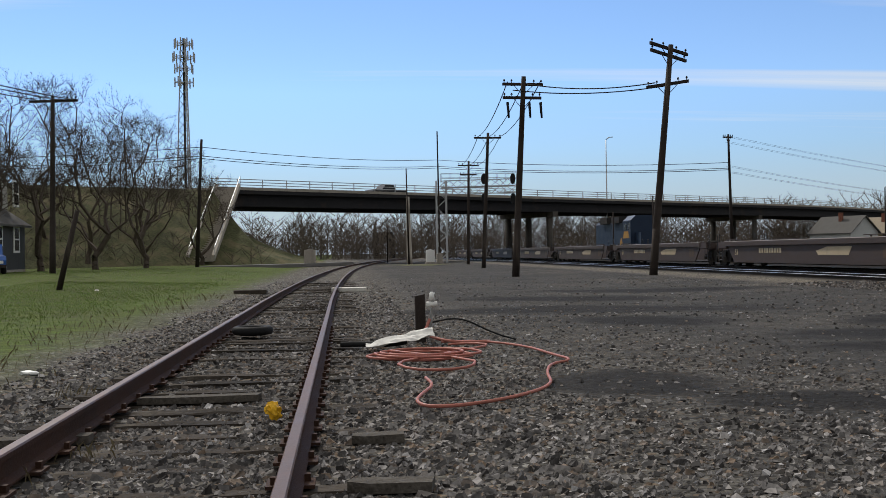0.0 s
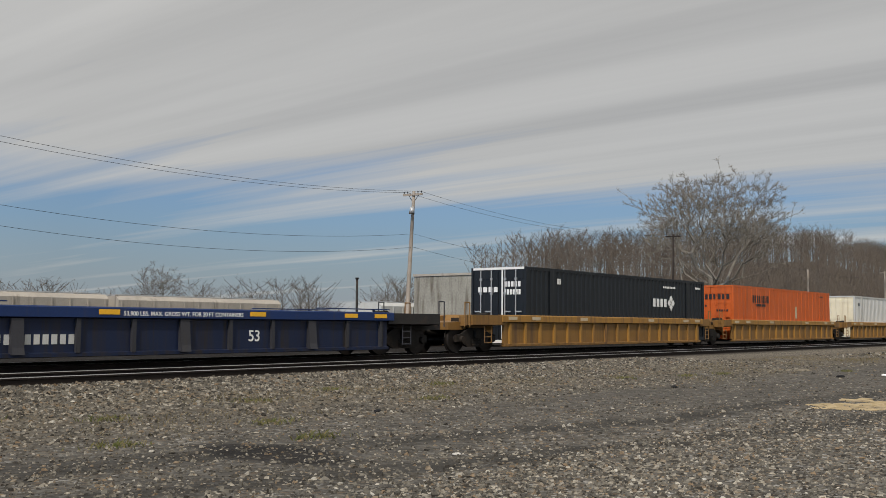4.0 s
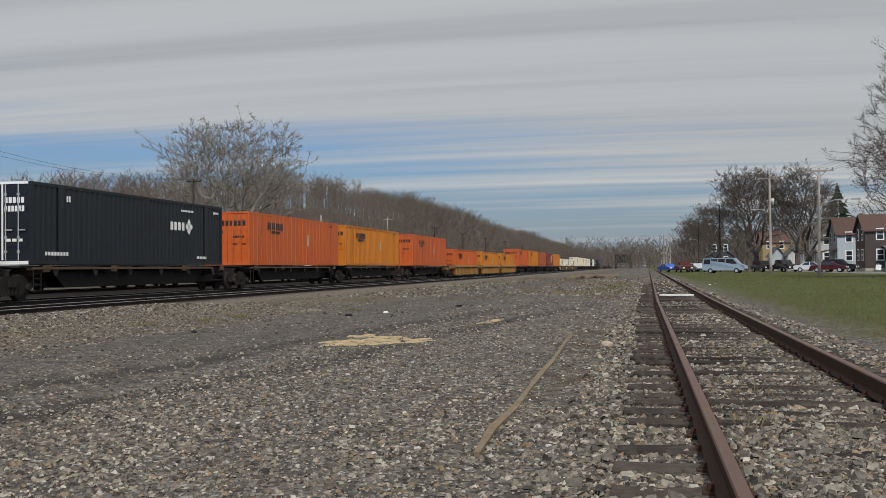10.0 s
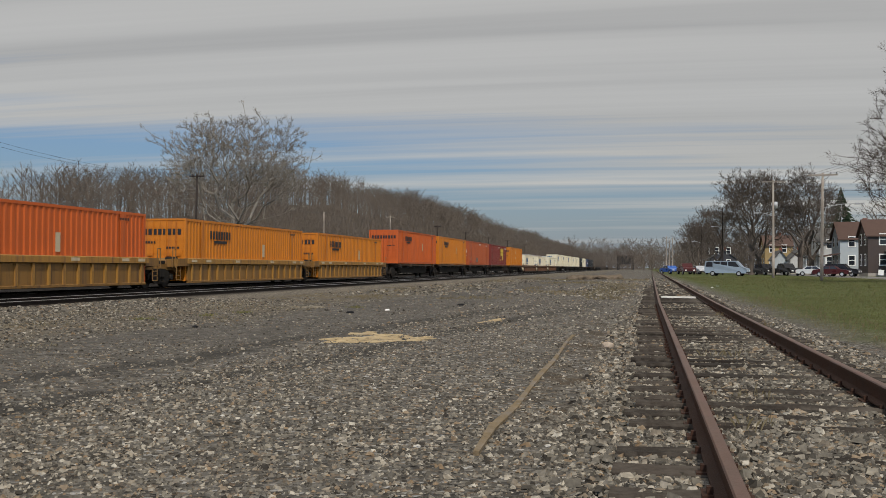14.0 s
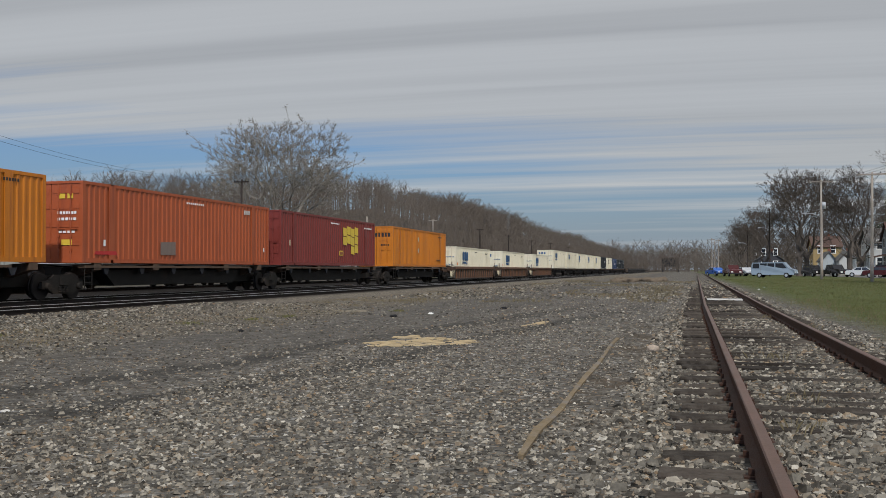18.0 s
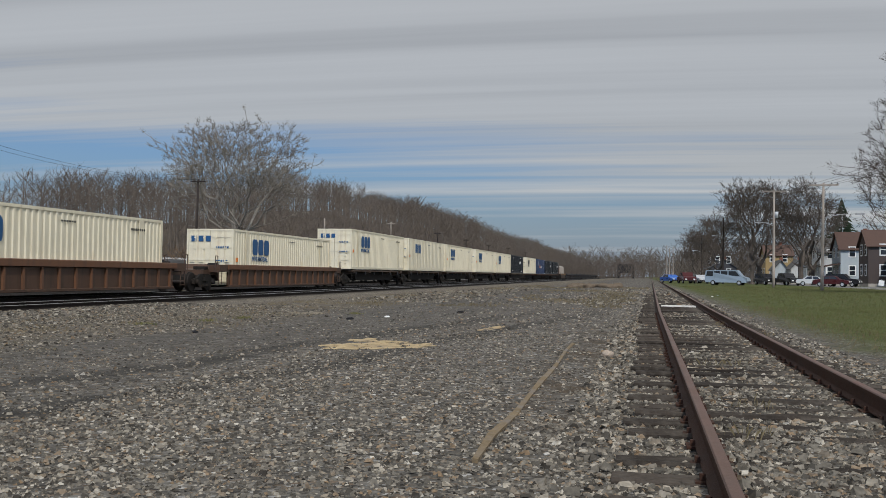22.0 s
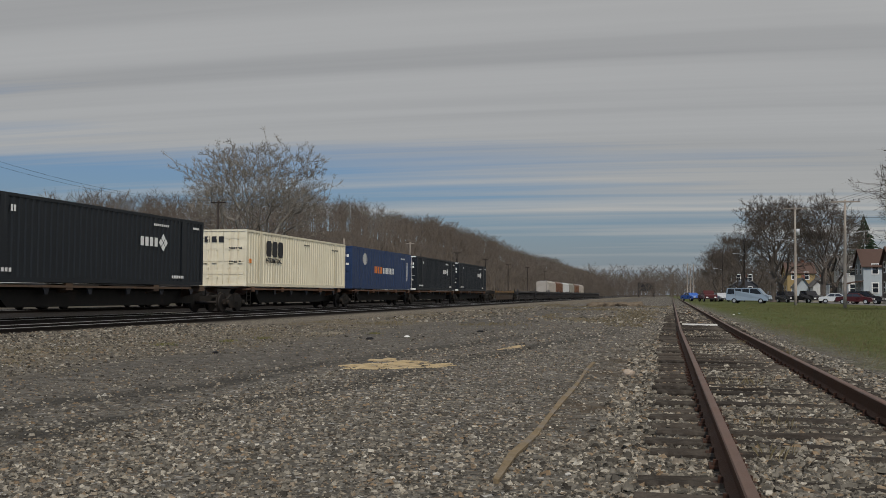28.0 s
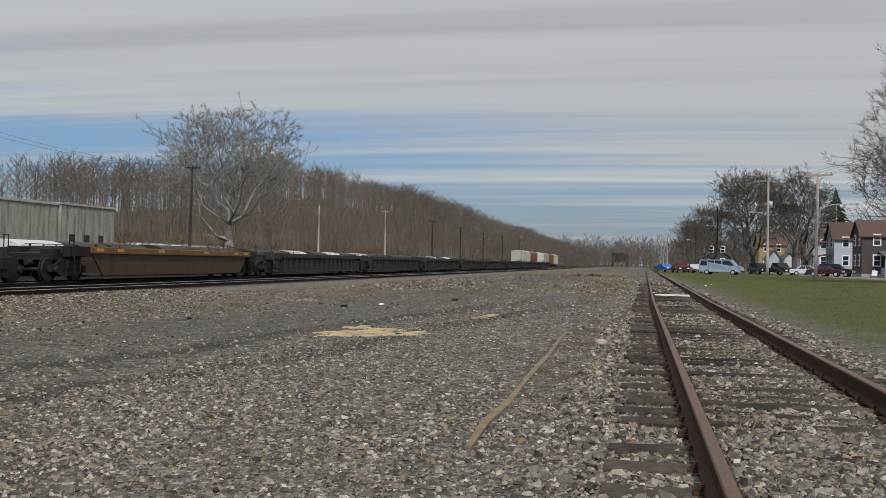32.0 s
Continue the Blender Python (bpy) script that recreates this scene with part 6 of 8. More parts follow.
        part("post", bm, M["steel"] if z1 > 10 else M["pole_dark"], t)
        bm = B()
        path_tube(bm, [(x, y, z1), (x + 0.5, y + 0.2, z1 + 0.5), (x - 0.9, y - 0.2, z1 + 0.55)][:1] + [(x - 0.5, y, z1 + 0.35), (x - 1.1, y, z1 + 0.4)], 0.07, 6)
        part("head", bm, M["steel"], t)
    # two thin stacks
    for (x, y, h) in ((-52, 21, 4.2), (-52, 54.5, 4.5)):
        t = thing("vent_stack", "thin dark vent stack beyond the tracks", "stack", "vent stacks")
        bm = B()
        tube(bm, (x, y, 0), (x, y, h), 0.09, n=8)
        tube(bm, (x, y, h), (x, y, h + 0.12), 0.15, n=8)
        part("stack", bm, M["darksteel"], t)


make_poles()


# ---- overpass, embankment, stair ----
def road_point(k, z):
    """A point on the overpass's line; k = 0 at the east abutment, 1 about 75 m further west."""
    return Vector((12.4 - 62.4 * k, -113.3 - 40.7 * k, z))


def deck_z(k):
    return 8.25 - (0.0 if k < 1.3 else (k - 1.3) ** 2 * 1.25)


DIR = Vector((-62.4, -40.7, 0)).normalized()
NRM = Vector((-DIR.y, DIR.x, 0)) * -1.0     # towards the camera's side or away, used both ways


def slab(bm, ks, offs, zlo, zhi):
    """A long member along the overpass between two sideways offsets."""
    rows = []
    for k in ks:
        z = deck_z(k)
        p = road_point(k, 0)
        rows.append([bm.verts.new(p + NRM * o + Vector((0, 0, z + h))) for o, h in ((offs[0], zlo), (offs[1], zlo), (offs[1], zhi), (offs[0], zhi))])
    for a, b in zip(rows, rows[1:]):
        for i in range(4):
            bm.faces.new((a[i], a[(i + 1) % 4], b[(i + 1) % 4], b[i]))
    bm.faces.new(rows[0]); bm.faces.new(rows[-1][::-1])


M["pier"] = mat("stained_pier", (0.10, 0.092, 0.082), 0.9, 0, 0.2, 0.6, 8, 0.2, 12, (0.05, 0.045, 0.04), 0.4, 0.3, 3)
M["loco"] = mat("loco_paint", (0.018, 0.032, 0.062), 0.45, 0, 0.2, 1, 20)


def make_overpass():
    t = thing("overpass", "long dark steel girder overpass on concrete piers", "bridge")
    ks = [-0.075 + 0.06 * i for i in range(48)]
    for o in (-5.0, 0.0, 5.0):
        bm = B()
        slab(bm, ks, (o - 0.15, o + 0.15), -1.75, -0.42)
        part("girder", bm, M["bridge"], t)
    bm = B()
    slab(bm, ks, (-5.8, 5.8), -0.42, -0.02)
    part("deck", bm, M["bridge"], t)
    for o in (-5.7, 5.7):
        bm = B()
        slab(bm, ks, (o - 0.12, o + 0.12), -0.02, 0.28)
        part("curb", bm, M["concrete"], t)
        for h in (0.55, 0.85, 1.15):
            bm = B()
            slab(bm, ks, (o - 0.04, o + 0.04), h - 0.04, h + 0.04)
            part("rail_bar", bm, M["steel"], t)
        for i in range(67):
            k = -0.07 + i * 0.04
            p = road_point(k, deck_z(k)) + NRM * o
            bm = B()
            box(bm, p.x - 0.05, p.y - 0.05, p.z, p.x + 0.05, p.y + 0.05, p.z + 1.2)
            part("rail_post", bm, M["steel"], t)
    for k in (0.62, 1.28, 1.95):
        for o in (-4.2, 0.0, 4.2):
            p = road_point(k, 0) + NRM * o
            bm = B()
            tube(bm, (p.x, p.y, -0.2), (p.x, p.y, deck_z(k) - 2.4), 0.45, n=12)
            part("pier_column", bm, M["pier"], t)
        bm = B()
        p0, p1 = road_point(k, 0) - NRM * 5.4, road_point(k, 0) + NRM * 5.4
        z = deck_z(k) - 2.4
        q = [(p - DIR * 0.5, p + DIR * 0.5) for p in (p0, p1)]
        v = [bm.verts.new(Vector((w.x, w.y, zz))) for zz in (z, z + 0.72) for w in (q[0][0], q[0][1], q[1][1], q[1][0])]
        for f in ((3, 2, 1, 0), (4, 5, 6, 7), (0, 1, 5, 4), (1, 2, 6, 5), (2, 3, 7, 6), (3, 0, 4, 7)):
            bm.faces.new([v[i] for i in f])
        part("pier_cap", bm, M["pier"], t)
    # abutment wall
    bm = B()
    q = [road_point(-0.095, 0) - NRM * 6.0, road_point(-0.06, 0) - NRM * 6.0, road_point(-0.06, 0) + NRM * 6.6, road_point(-0.095, 0) + NRM * 6.6]
    v = [bm.verts.new(Vector((w.x, w.y, zz))) for zz in (-0.2, 8.3) for w in q]
    for f in ((3, 2, 1, 0), (4, 5, 6, 7), (0, 1, 5, 4), (1, 2, 6, 5), (2, 3, 7, 6), (3, 0, 4, 7)):
        bm.faces.new([v[i] for i in f])
    part("abutment", bm, M["concrete"], t, "pale concrete abutment")
    # embankment east of the bridge
    vs, fs = [], []
    ks = [0.10 - 0.025 * i for i in range(92)]
    offs = [-30, -18.5, -15, -11, -6.5, 6.5, 8.5, 10.5, 12.5, 14.5, 16.5, 18.5, 24, 30]
    for k in ks:
        for o in offs:
            ao = abs(o)
            top = 8.1 if k < -0.075 else max(-0.1, 5.2 * (1 - (k + 0.075) / 0.15))
            z = top if ao <= 6.5 else max(-0.1, top * (1 - (ao - 6.5) / 12.0))
            if 6.5 < ao < 18:
                z += 0.35 * noise.noise(Vector((k * 30, o * 0.3, 0)))
            p = road_point(k, 0) + NRM * o
            vs.append((p.x, p.y, z))
    n = len(offs)
    fs = [(j * n + i, j * n + i + 1, (j + 1) * n + i + 1, (j + 1) * n + i) for j in range(len(ks) - 1) for i in range(n - 1)]
    me = bpy.data.meshes.new("embankment")
    me.from_pydata(vs, [], fs)
    me.materials.append(mat("bank_grass", (0.070, 0.074, 0.034), 0.95, 0, 0.6, 0.5, 5, 1.0, 2.5, (0.125, 0.100, 0.062), 0.55, 0.5))
    tagged(new("embankment", me), "grassy earth embankment that carries the road", "embankment", "", "structure")
    # stair up the embankment
    s = thing("embankment_stair", "steep concrete stair with pale handrails up the embankment", "stairs")
    toe = Vector((12.9, -92.0, 0.75))
    top = Vector((12.0, -106.8, 8.35))
    side = Vector((1, 0.03, 0))
    for w in (-1.15, 1.15):
        bm = B()
        a, b = toe + side * w, top + side * w
        v = [bm.verts.new(p) for p in (a, b, b + Vector((0, 0, 0.55)), a + Vector((0, 0, 0.55)), a + side * 0.3, b + side * 0.3, b + side * 0.3 + Vector((0, 0, 0.55)), a + side * 0.3 + Vector((0, 0, 0.55)))]
        for f in ((3, 2, 1, 0), (4, 5, 6, 7), (0, 1, 5, 4), (1, 2, 6, 5), (2, 3, 7, 6), (3, 0, 4, 7)):
            bm.faces.new([v[i] for i in f])
        part("string_wall", bm, M["concrete"], s, "pale sloping stair wall")
        bm = B()
        tube(bm, a + Vector((0, 0, 1.3)), b + Vector((0, 0, 1.3)), 0.04, n=6)
        for k in range(8):
            p = a.lerp(b, k / 7)
            tube(bm, p, p + Vector((0, 0, 1.3)), 0.03, n=5)
        part("handrail", bm, M["steel"], s)
    st = None
    for k in range(40):
        p = toe.lerp(top, k / 40)
        if st is None:
            bm = B()
            box(bm, -1.0, -0.20, -0.05, 1.0, 0.18, 0.14)
            st = part("step", bm, M["concrete"], s)
            st.matrix_basis = pose(p.x, p.y, p.z)
        else:
            again(st, s, pose(p.x, p.y, p.z))
    # lattice signal bridge by the track
    g = thing("signal_bridge", "pale lattice signal bridge with dark signal heads", "signal bridge")

    def lattice(name, p0, p1, w, n):
        a, b = Vector(p0), Vector(p1)
        d = (b - a).normalized()
        u = d.orthogonal().normalized() if abs(d.z) < 0.5 else Vector((1, 0, 0))
        v = d.cross(u)
        for c0, c1 in ((1, 1), (1, -1), (-1, 1), (-1, -1)):
            bm = B()
            o = (u * c0 + v * c1) * w / 2
            tube(bm, a + o, b + o, 0.07, n=4)
            part("chord", bm, M["steel"], g)
        bm = B()
        for i in range(n):
            p, q = a.lerp(b, i / n), a.lerp(b, (i + 1) / n)
            for e in ((u * 0.5 * w, v * 0.5 * w), (-u * 0.5 * w, v * 0.5 * w), (v * 0.5 * w, u * 0.5 * w), (-v * 0.5 * w, u * 0.5 * w)):
                sgn = 1 if i % 2 else -1
                tube(bm, p + e[0] - e[1] * sgn, q + e[0] + e[1] * sgn, 0.04, n=4)
        part("bracing", bm, M["steel"], g)
    lattice("tower", (-11.0, -110, 0), (-11.0, -110, 9.2), 1.1, 9)
    lattice("beam", (-11.0, -110, 8.4), (-19.5, -110, 8.6), 1.1, 9)
    bm = B()
    for o in (-0.5, 0.5):
        for i in range(9):
            x = -11.0 - i * 1.06
            tube(bm, (x, -110 + o, 9.0), (x, -110 + o, 10.0), 0.025, n=4)
        for h in (9.5, 10.0):
            tube(bm, (-11, -110 + o, h), (-19.5, -110 + o, h), 0.03, n=4)
    part("walkway_rail", bm, M["steel"], g)
    for x in (-15.7, -19.0):
        for dz in (0.4, -1.8):
            bm = B()
            prism(bm, [(x + 0.29 * math.cos(q * 0.524), 8.9 + dz + 0.62 * math.sin(q * 0.524)) for q in range(12)], "y", -109.2, -109.05)
            part("signal_head", bm, M["black"], g, "black oval signal head")
    # cell tower behind the embankment
    c = thing("cell_tower", "slender three-legged lattice cell tower with antenna clusters", "tower")
    cx, cy, H = 27.7, -178.9, 40.0
    for k in range(3):
        a = k * 2.094
        bm = B()
        tube(bm, (cx + 2.0 * math.cos(a), cy + 2.0 * math.sin(a), 0), (cx + 0.5 * math.cos(a), cy + 0.5 * math.sin(a), H), 0.16, 0.10, 6)
        part("leg", bm, M["steel"], c)
    bm = B()
    for i in range(22):
        f0, f1 = i / 22, (i + 1) / 22
        for k in range(3):
            a, b = k * 2.094, (k + 1) * 2.094
            r0, r1 = 2.0 - 1.5 * f0, 2.0 - 1.5 * f1
            tube(bm, (cx + r0 * math.cos(a), cy + r0 * math.sin(a), H * f0), (cx + r1 * math.cos(b), cy + r1 * math.sin(b), H * f1), 0.07, n=4)
    part("bracing", bm, M["steel"], c)
    bm = B()
    tube(bm, (cx, cy, 3), (cx, cy, H), 0.22, n=6)
    part("cable_run", bm, M["darksteel"], c)
    for z, n_, r in ((39.0, 9, 1.6), (36.6, 9, 1.9), (34.6, 7, 1.6), (32.2, 6, 1.6)):
        for k in range(n_):
            a = 2 * math.pi * k / n_
            bm = B()
            x, y = cx + r * math.cos(a), cy + r * math.sin(a)
            box(bm, x - 0.11, y - 0.11, z - 0.85, x + 0.11, y + 0.11, z + 0.85)
            part("antenna", bm, M["steel"], c)
        bm = B()
        for k in range(n_):
            a, b = 2 * math.pi * k / n_, 2 * math.pi * (k + 1) / n_
            tube(bm, (cx + r * math.cos(a), cy + r * math.sin(a), z), (cx + r * math.cos(b), cy + r * math.sin(b), z), 0.06, n=4)
            tube(bm, (cx, cy, z), (cx + r * math.cos(a), cy + r * math.sin(a), z), 0.05, n=4)
        part("antenna_mount", bm, M["steel"], c)
    # far portal over the line under the bridge, and one to the north
    for (x0, x1, y, z, nm) in ((-13.2, -7.7, -260, 5.8, "dark far rail bridge over the siding"), (-13.0, -4.5, 520, 6.4, "dark far overpass at the end of the line")):
        t2 = thing("far_bridge", nm, "bridge")
        bm = B(); box(bm, x0, y, z - (1.6 if y < 0 else 3.6), x1, y + 6, z); part("span", bm, M["bridge"], t2)
        for x in (x0 + 0.6, x1 - 0.6):
            bm = B(); box(bm, x - 0.6, y, 0, x + 0.6, y + 6, z - (1.6 if y < 0 else 3.6)); part("pier", bm, M["bridge"], t2)
        bm = B(); box(bm, x0, y, z, x1, y + 0.1, z + 1.0); part("parapet", bm, M["darksteel"], t2)
    # boxes by the track
    for (x, y, w, h, m_) in ((-9.3, -106, 0.9, 1.4, "white"), (-10.4, -107, 0.6, 1.0, "concrete"), (3.2, -95, 1.1, 1.6, "concrete")):
        t3 = thing("relay_box", "pale trackside relay cabinet on a base", "cabinet", "trackside boxes")
        bm = B(); prism(bm, [(x - w / 2, 0.15), (x + w / 2, 0.15), (x + w / 2, h), (x, h + 0.15), (x - w / 2, h)], "y", y - 0.4, y + 0.4); part("case", bm, M[m_], t3)
        bm = B(); box(bm, x - w / 2 - 0.1, y - 0.5, -0.05, x + w / 2 + 0.1, y + 0.5, 0.15); part("base", bm, M["concrete"], t3)


make_overpass()


# ---- cars ----
paint("van_blue", (0.20, 0.25, 0.30), amt=0.1, rough=0.35)
paint("car_white", (0.50, 0.51, 0.51), amt=0.05, rough=0.3)
paint("car_red", (0.055, 0.011, 0.012), amt=0.05, rough=0.3)
paint("car_black", (0.014, 0.014, 0.016), amt=0.05, rough=0.3)
paint("car_silver", (0.38, 0.39, 0.40), amt=0.05, rough=0.3)
paint("car_blue", (0.03, 0.10, 0.34), amt=0.05, rough=0.3)
CAR_SHAPES = {
    "sedan": [(-2.25, 0.35), (-2.28, 0.75), (-2.1, 0.92), (-1.35, 0.98), (-0.75, 1.40), (0.45, 1.42), (1.05, 0.98), (2.0, 0.86), (2.25, 0.68), (2.28, 0.35)],
    "suv": [(-2.2, 0.4), (-2.25, 0.95), (-2.1, 1.1), (-1.95, 1.68), (0.3, 1.70), (0.95, 1.12), (2.0, 1.02), (2.25, 0.8), (2.25, 0.4)],
    "van": [(-2.75, 0.38), (-2.8, 1.2), (-2.65, 1.98), (1.35, 2.02), (2.05, 1.22), (2.7, 1.02), (2.82, 0.7), (2.8, 0.38)],
    "pickup": [(-2.75, 0.5), (-2.78, 1.05), (-0.85, 1.05), (-0.75, 1.75), (0.55, 1.78), (1.15, 1.15), (2.5, 1.08), (2.7, 0.85), (2.7, 0.5)],
}
WINDOWS = {
    "sedan": [[(-1.15, 0.98), (-0.70, 1.34), (-0.15, 1.36), (-0.15, 0.98)], [(-0.08, 0.98), (-0.08, 1.36), (0.42, 1.36), (0.92, 0.98)]],
    "suv": [[(-1.95, 1.1), (-1.82, 1.6), (-1.05, 1.62), (-1.05, 1.1)], [(-0.98, 1.1), (-0.98, 1.62), (-0.1, 1.62), (-0.1, 1.1)], [(-0.03, 1.1), (-0.03, 1.62), (0.27, 1.62), (0.8, 1.1)]],
    "van": [[(-2.6, 1.22), (-2.5, 1.85), (-1.7, 1.86), (-1.7, 1.22)], [(-1.6, 1.22), (-1.6, 1.86), (-0.75, 1.87), (-0.75, 1.22)], [(-0.65, 1.22), (-0.65, 1.87), (0.2, 1.88), (0.2, 1.22)], [(0.35, 1.22), (0.35, 1.88), (1.25, 1.88), (1.82, 1.22)]],
    "pickup": [[(-0.68, 1.12), (-0.62, 1.68), (-0.05, 1.7), (-0.05, 1.12)], [(0.02, 1.12), (0.02, 1.7), (0.5, 1.7), (1.0, 1.12)]],
}


def car(kind, label, material, m):
    t = thing({"sedan": "car", "suv": "car", "van": "van", "pickup": "pickup_truck"}[kind], label, {"van": "van", "pickup": "truck"}.get(kind, "car"), "parked vehicles", m)
    W = 0.98 if kind in ("van", "pickup") else 0.88
    pts = CAR_SHAPES[kind]
    bm = B()
    # the body tapers inwards above the waist
    def ring(s):
        return [bm.verts.new((s * (W if v < 1.1 else W * 0.84), u, v)) for u, v in pts]
    a, b = ring(1), ring(-1)
    n = len(pts)
    for i in range(n):
        bm.faces.new((a[i], a[(i + 1) % n], b[(i + 1) % n], b[i]))
    bm.faces.new(a); bm.faces.new(b[::-1])
    part("body", bm, material, t)
    for s in (-1, 1):
        for w in WINDOWS[kind]:
            bm = B()
            v = [bm.verts.new((s * ((W + 0.006) if z < 1.1 else W * 0.84 + 0.03), y, z)) for y, z in w]
            v2 = [bm.verts.new((s * ((W - 0.02) if z < 1.1 else W * 0.84 - 0.02), y, z)) for y, z in w]
            bm.faces.new(v); bm.faces.new(v2[::-1])
            for i in range(4):
                bm.faces.new((v[i], v[(i + 1) % 4], v2[(i + 1) % 4], v2[i]))
            part("window", bm, M["glass"], t)
        L_ = pts[-1][0]
        for y in (-L_ * 0.60, L_ * 0.62):
            bm = B()
            tube(bm, (s * (W - 0.2), y, 0.33), (s * (W + 0.02), y, 0.33), 0.33, n=14)
            wv = part("wheel", bm, M["black"], t)
            bm = B()
            tube(bm, (s * (W + 0.02), y, 0.33), (s * (W + 0.03), y, 0.33), 0.2, n=10)
            part("rim", bm, M["steel"], wv)
        for y in (pts[0][0] - 0.01, pts[-1][0]):
            bm = B()
            box(bm, s * W * 0.65 - 0.16, y - 0.03, 0.62, s * W * 0.65 + 0.16, y + 0.03, 0.78)
            part("light", bm, M["white"] if y > 0 else M["logo_red"], t)
    for y, z0, z1 in ((pts[0][0] - 0.04, 0.38, 0.56), (pts[-1][0] - 0.04, 0.38, 0.56)):
        bm = B()
        box(bm, -W, y - 0.06, z0, W, y + 0.1, z1)
        part("bumper", bm, M["darksteel"], t)
    return t


def make_cars():
    z = 0.12
    car("van", "pale blue passenger van with dark windows parked on grass", M["van_blue"], pose(11.0, 136, z, 0, 0, 252))
    car("sedan", "white sedan parked on the street", M["car_white"], pose(23.4, 146, z, 0, 0, 262))
    car("sedan", "dark red sedan parked by the houses", M["car_red"], pose(24.3, 137, z, 0, 0, 250))
    car("suv", "black sport utility car parked by the brown house", M["car_black"], pose(26.0, 139, z, 0, 0, 245))
    car("sedan", "blue car parked far along the grass", M["car_blue"], pose(4.6, 172, z, 0, 0, 205))
    car("pickup", "dark pickup truck parked far along the grass", M["car_red"], pose(6.9, 164, z, 0, 0, 190))
    car("sedan", "silver car parked behind the van", M["car_silver"], pose(9.1, 168, z, 0, 0, 200))
    car("pickup", "dark pickup truck parked under the street trees", M["car_black"], pose(20.6, 152, z, 0, 0, 205))
    car("suv", "dark car parked under the street trees", M["car_black"], pose(18.3, 157, z, 0, 0, 200))
    car("suv", "dark blue car parked beside the south house", M["car_blue"], pose(20.0, -58, 0.35, 0, 0, 20))
    p = car("pickup", "dark pickup truck driving over the bridge", M["car_black"], pose(0, 0, 0))
    p["group"] = "moving vehicles"
    rows = []
    for tt in (0.0, 0.5, 1.0, 2.0, 3.0, 4.0, 6.0, 9.0, 32.0):
        d = 13.4 * min(tt, 4.0) + (13.4 * 0.6 if tt > 4 else 0)
        k = 0.31 - d / 74.5
        q = road_point(k, 8.27) - NRM * 2.5
        rows.append((tt, pose(q.x, q.y, q.z, 0, 0, math.degrees(math.atan2(-62.4, 40.7)))))
    MOVERS.append((p, rows))


make_cars()


# ---- tank cars, hoppers, locomotive on the far track ----
def tank_car(y0, y1, c, r):
    t = thing("tank_car", "black tank car with top walkway, railings and ladder", "tank car", "standing tank cars", pose(TRACK_C, y0, RAIL_TOP))
    L_ = y1 - y0
    zc = 0.80 + r
    bm = B()
    n = 36
    rings = []
    for y, k in ((0.5, 0.15), (0.55, 0.55), (0.72, 0.82), (1.0, 0.96), (1.35, 1.0), (L_ / 2, 1.0), (L_ - 1.35, 1.0), (L_ - 1.0, 0.96), (L_ - 0.72, 0.82), (L_ - 0.55, 0.55), (L_ - 0.5, 0.15)):
        rings.append([bm.verts.new((r * k * math.cos(2 * math.pi * i / n), y, zc + r * k * math.sin(2 * math.pi * i / n))) for i in range(n)])
    for a, b in zip(rings, rings[1:]):
        for i in range(n):
            f = bm.faces.new((a[i], a[(i + 1) % n], b[(i + 1) % n], b[i]))
            f.smooth = True
    bm.faces.new(rings[0]); bm.faces.new(rings[-1][::-1])
    part("tank", bm, M["tank"], t)
    bm = B()
    box(bm, -0.75, c - 3.2, zc + r - 0.08, 0.75, c + 3.2, zc + r + 0.02)
    part("walkway", bm, M["darksteel"], t)
    for sx in (-0.9, 0.9):
        bm = B()
        for k in range(7):
            y = c - 3.2 + k * 6.4 / 6
            tube(bm, (sx, y, zc + r - 0.35), (sx, y, zc + r + 0.56), 0.03, n=5)
        for h in (0.30, 0.56):
            tube(bm, (sx, c - 3.2, zc + r + h), (sx, c + 3.2, zc + r + h), 0.03, n=5)
        part("railing", bm, M["darksteel"], t)
    for d in (2.2,) if y0 > -20 else (-2.0,):
        bm = B()
        tube(bm, (0, c + d, zc + r), (0, c + d, zc + r + 0.55), 0.36, n=14)
        part("dome", bm, M["darksteel"], t)
    bm = B()
    for yy in (c - 1.2, c - 0.8):
        path_tube(bm, [((r + 0.06) * math.cos(a), yy, zc + (r + 0.06) * math.sin(a)) for a in [1.5, 1.2, 0.9, 0.6, 0.3, 0.0, -0.4, -0.8]], 0.025, 4)
    for k in range(9):
        a = 1.3 - k * 0.23
        tube(bm, ((r + 0.06) * math.cos(a), c - 1.2, zc + (r + 0.06) * math.sin(a)), ((r + 0.06) * math.cos(a), c - 0.8, zc + (r + 0.06) * math.sin(a)), 0.02, n=4)
    part("ladder", bm, M["darksteel"], t)
    bm = B()
    box(bm, -1.4, -0.2, 0.78, 1.4, 1.9, 1.0)
    box(bm, -1.4, L_ - 1.9, 0.78, 1.4, L_ + 0.2, 1.0)
    part("end_sill", bm, M["darksteel"], t)
    for k in range(6):
        y = 0.3 + k * (L_ - 0.6) / 5
        bm = B()
        box(bm, 1.36, y - 0.05, 0.95, 1.42, y + 0.05, 1.75 if k in (0, 5) else 1.45)
        part("yellow_post", bm, M["yellow"], t, "yellow reflective post")
    bm = B()
    bars(bm, 1.40, L_ - 3.2, L_ - 1.6, 1.35, 1.6, 6)
    part("stencil", bm, M["white"], t, "white stencil marks shown as bars")
    truck(t, 2.0)
    truck(t, L_ - 2.0)
    return t


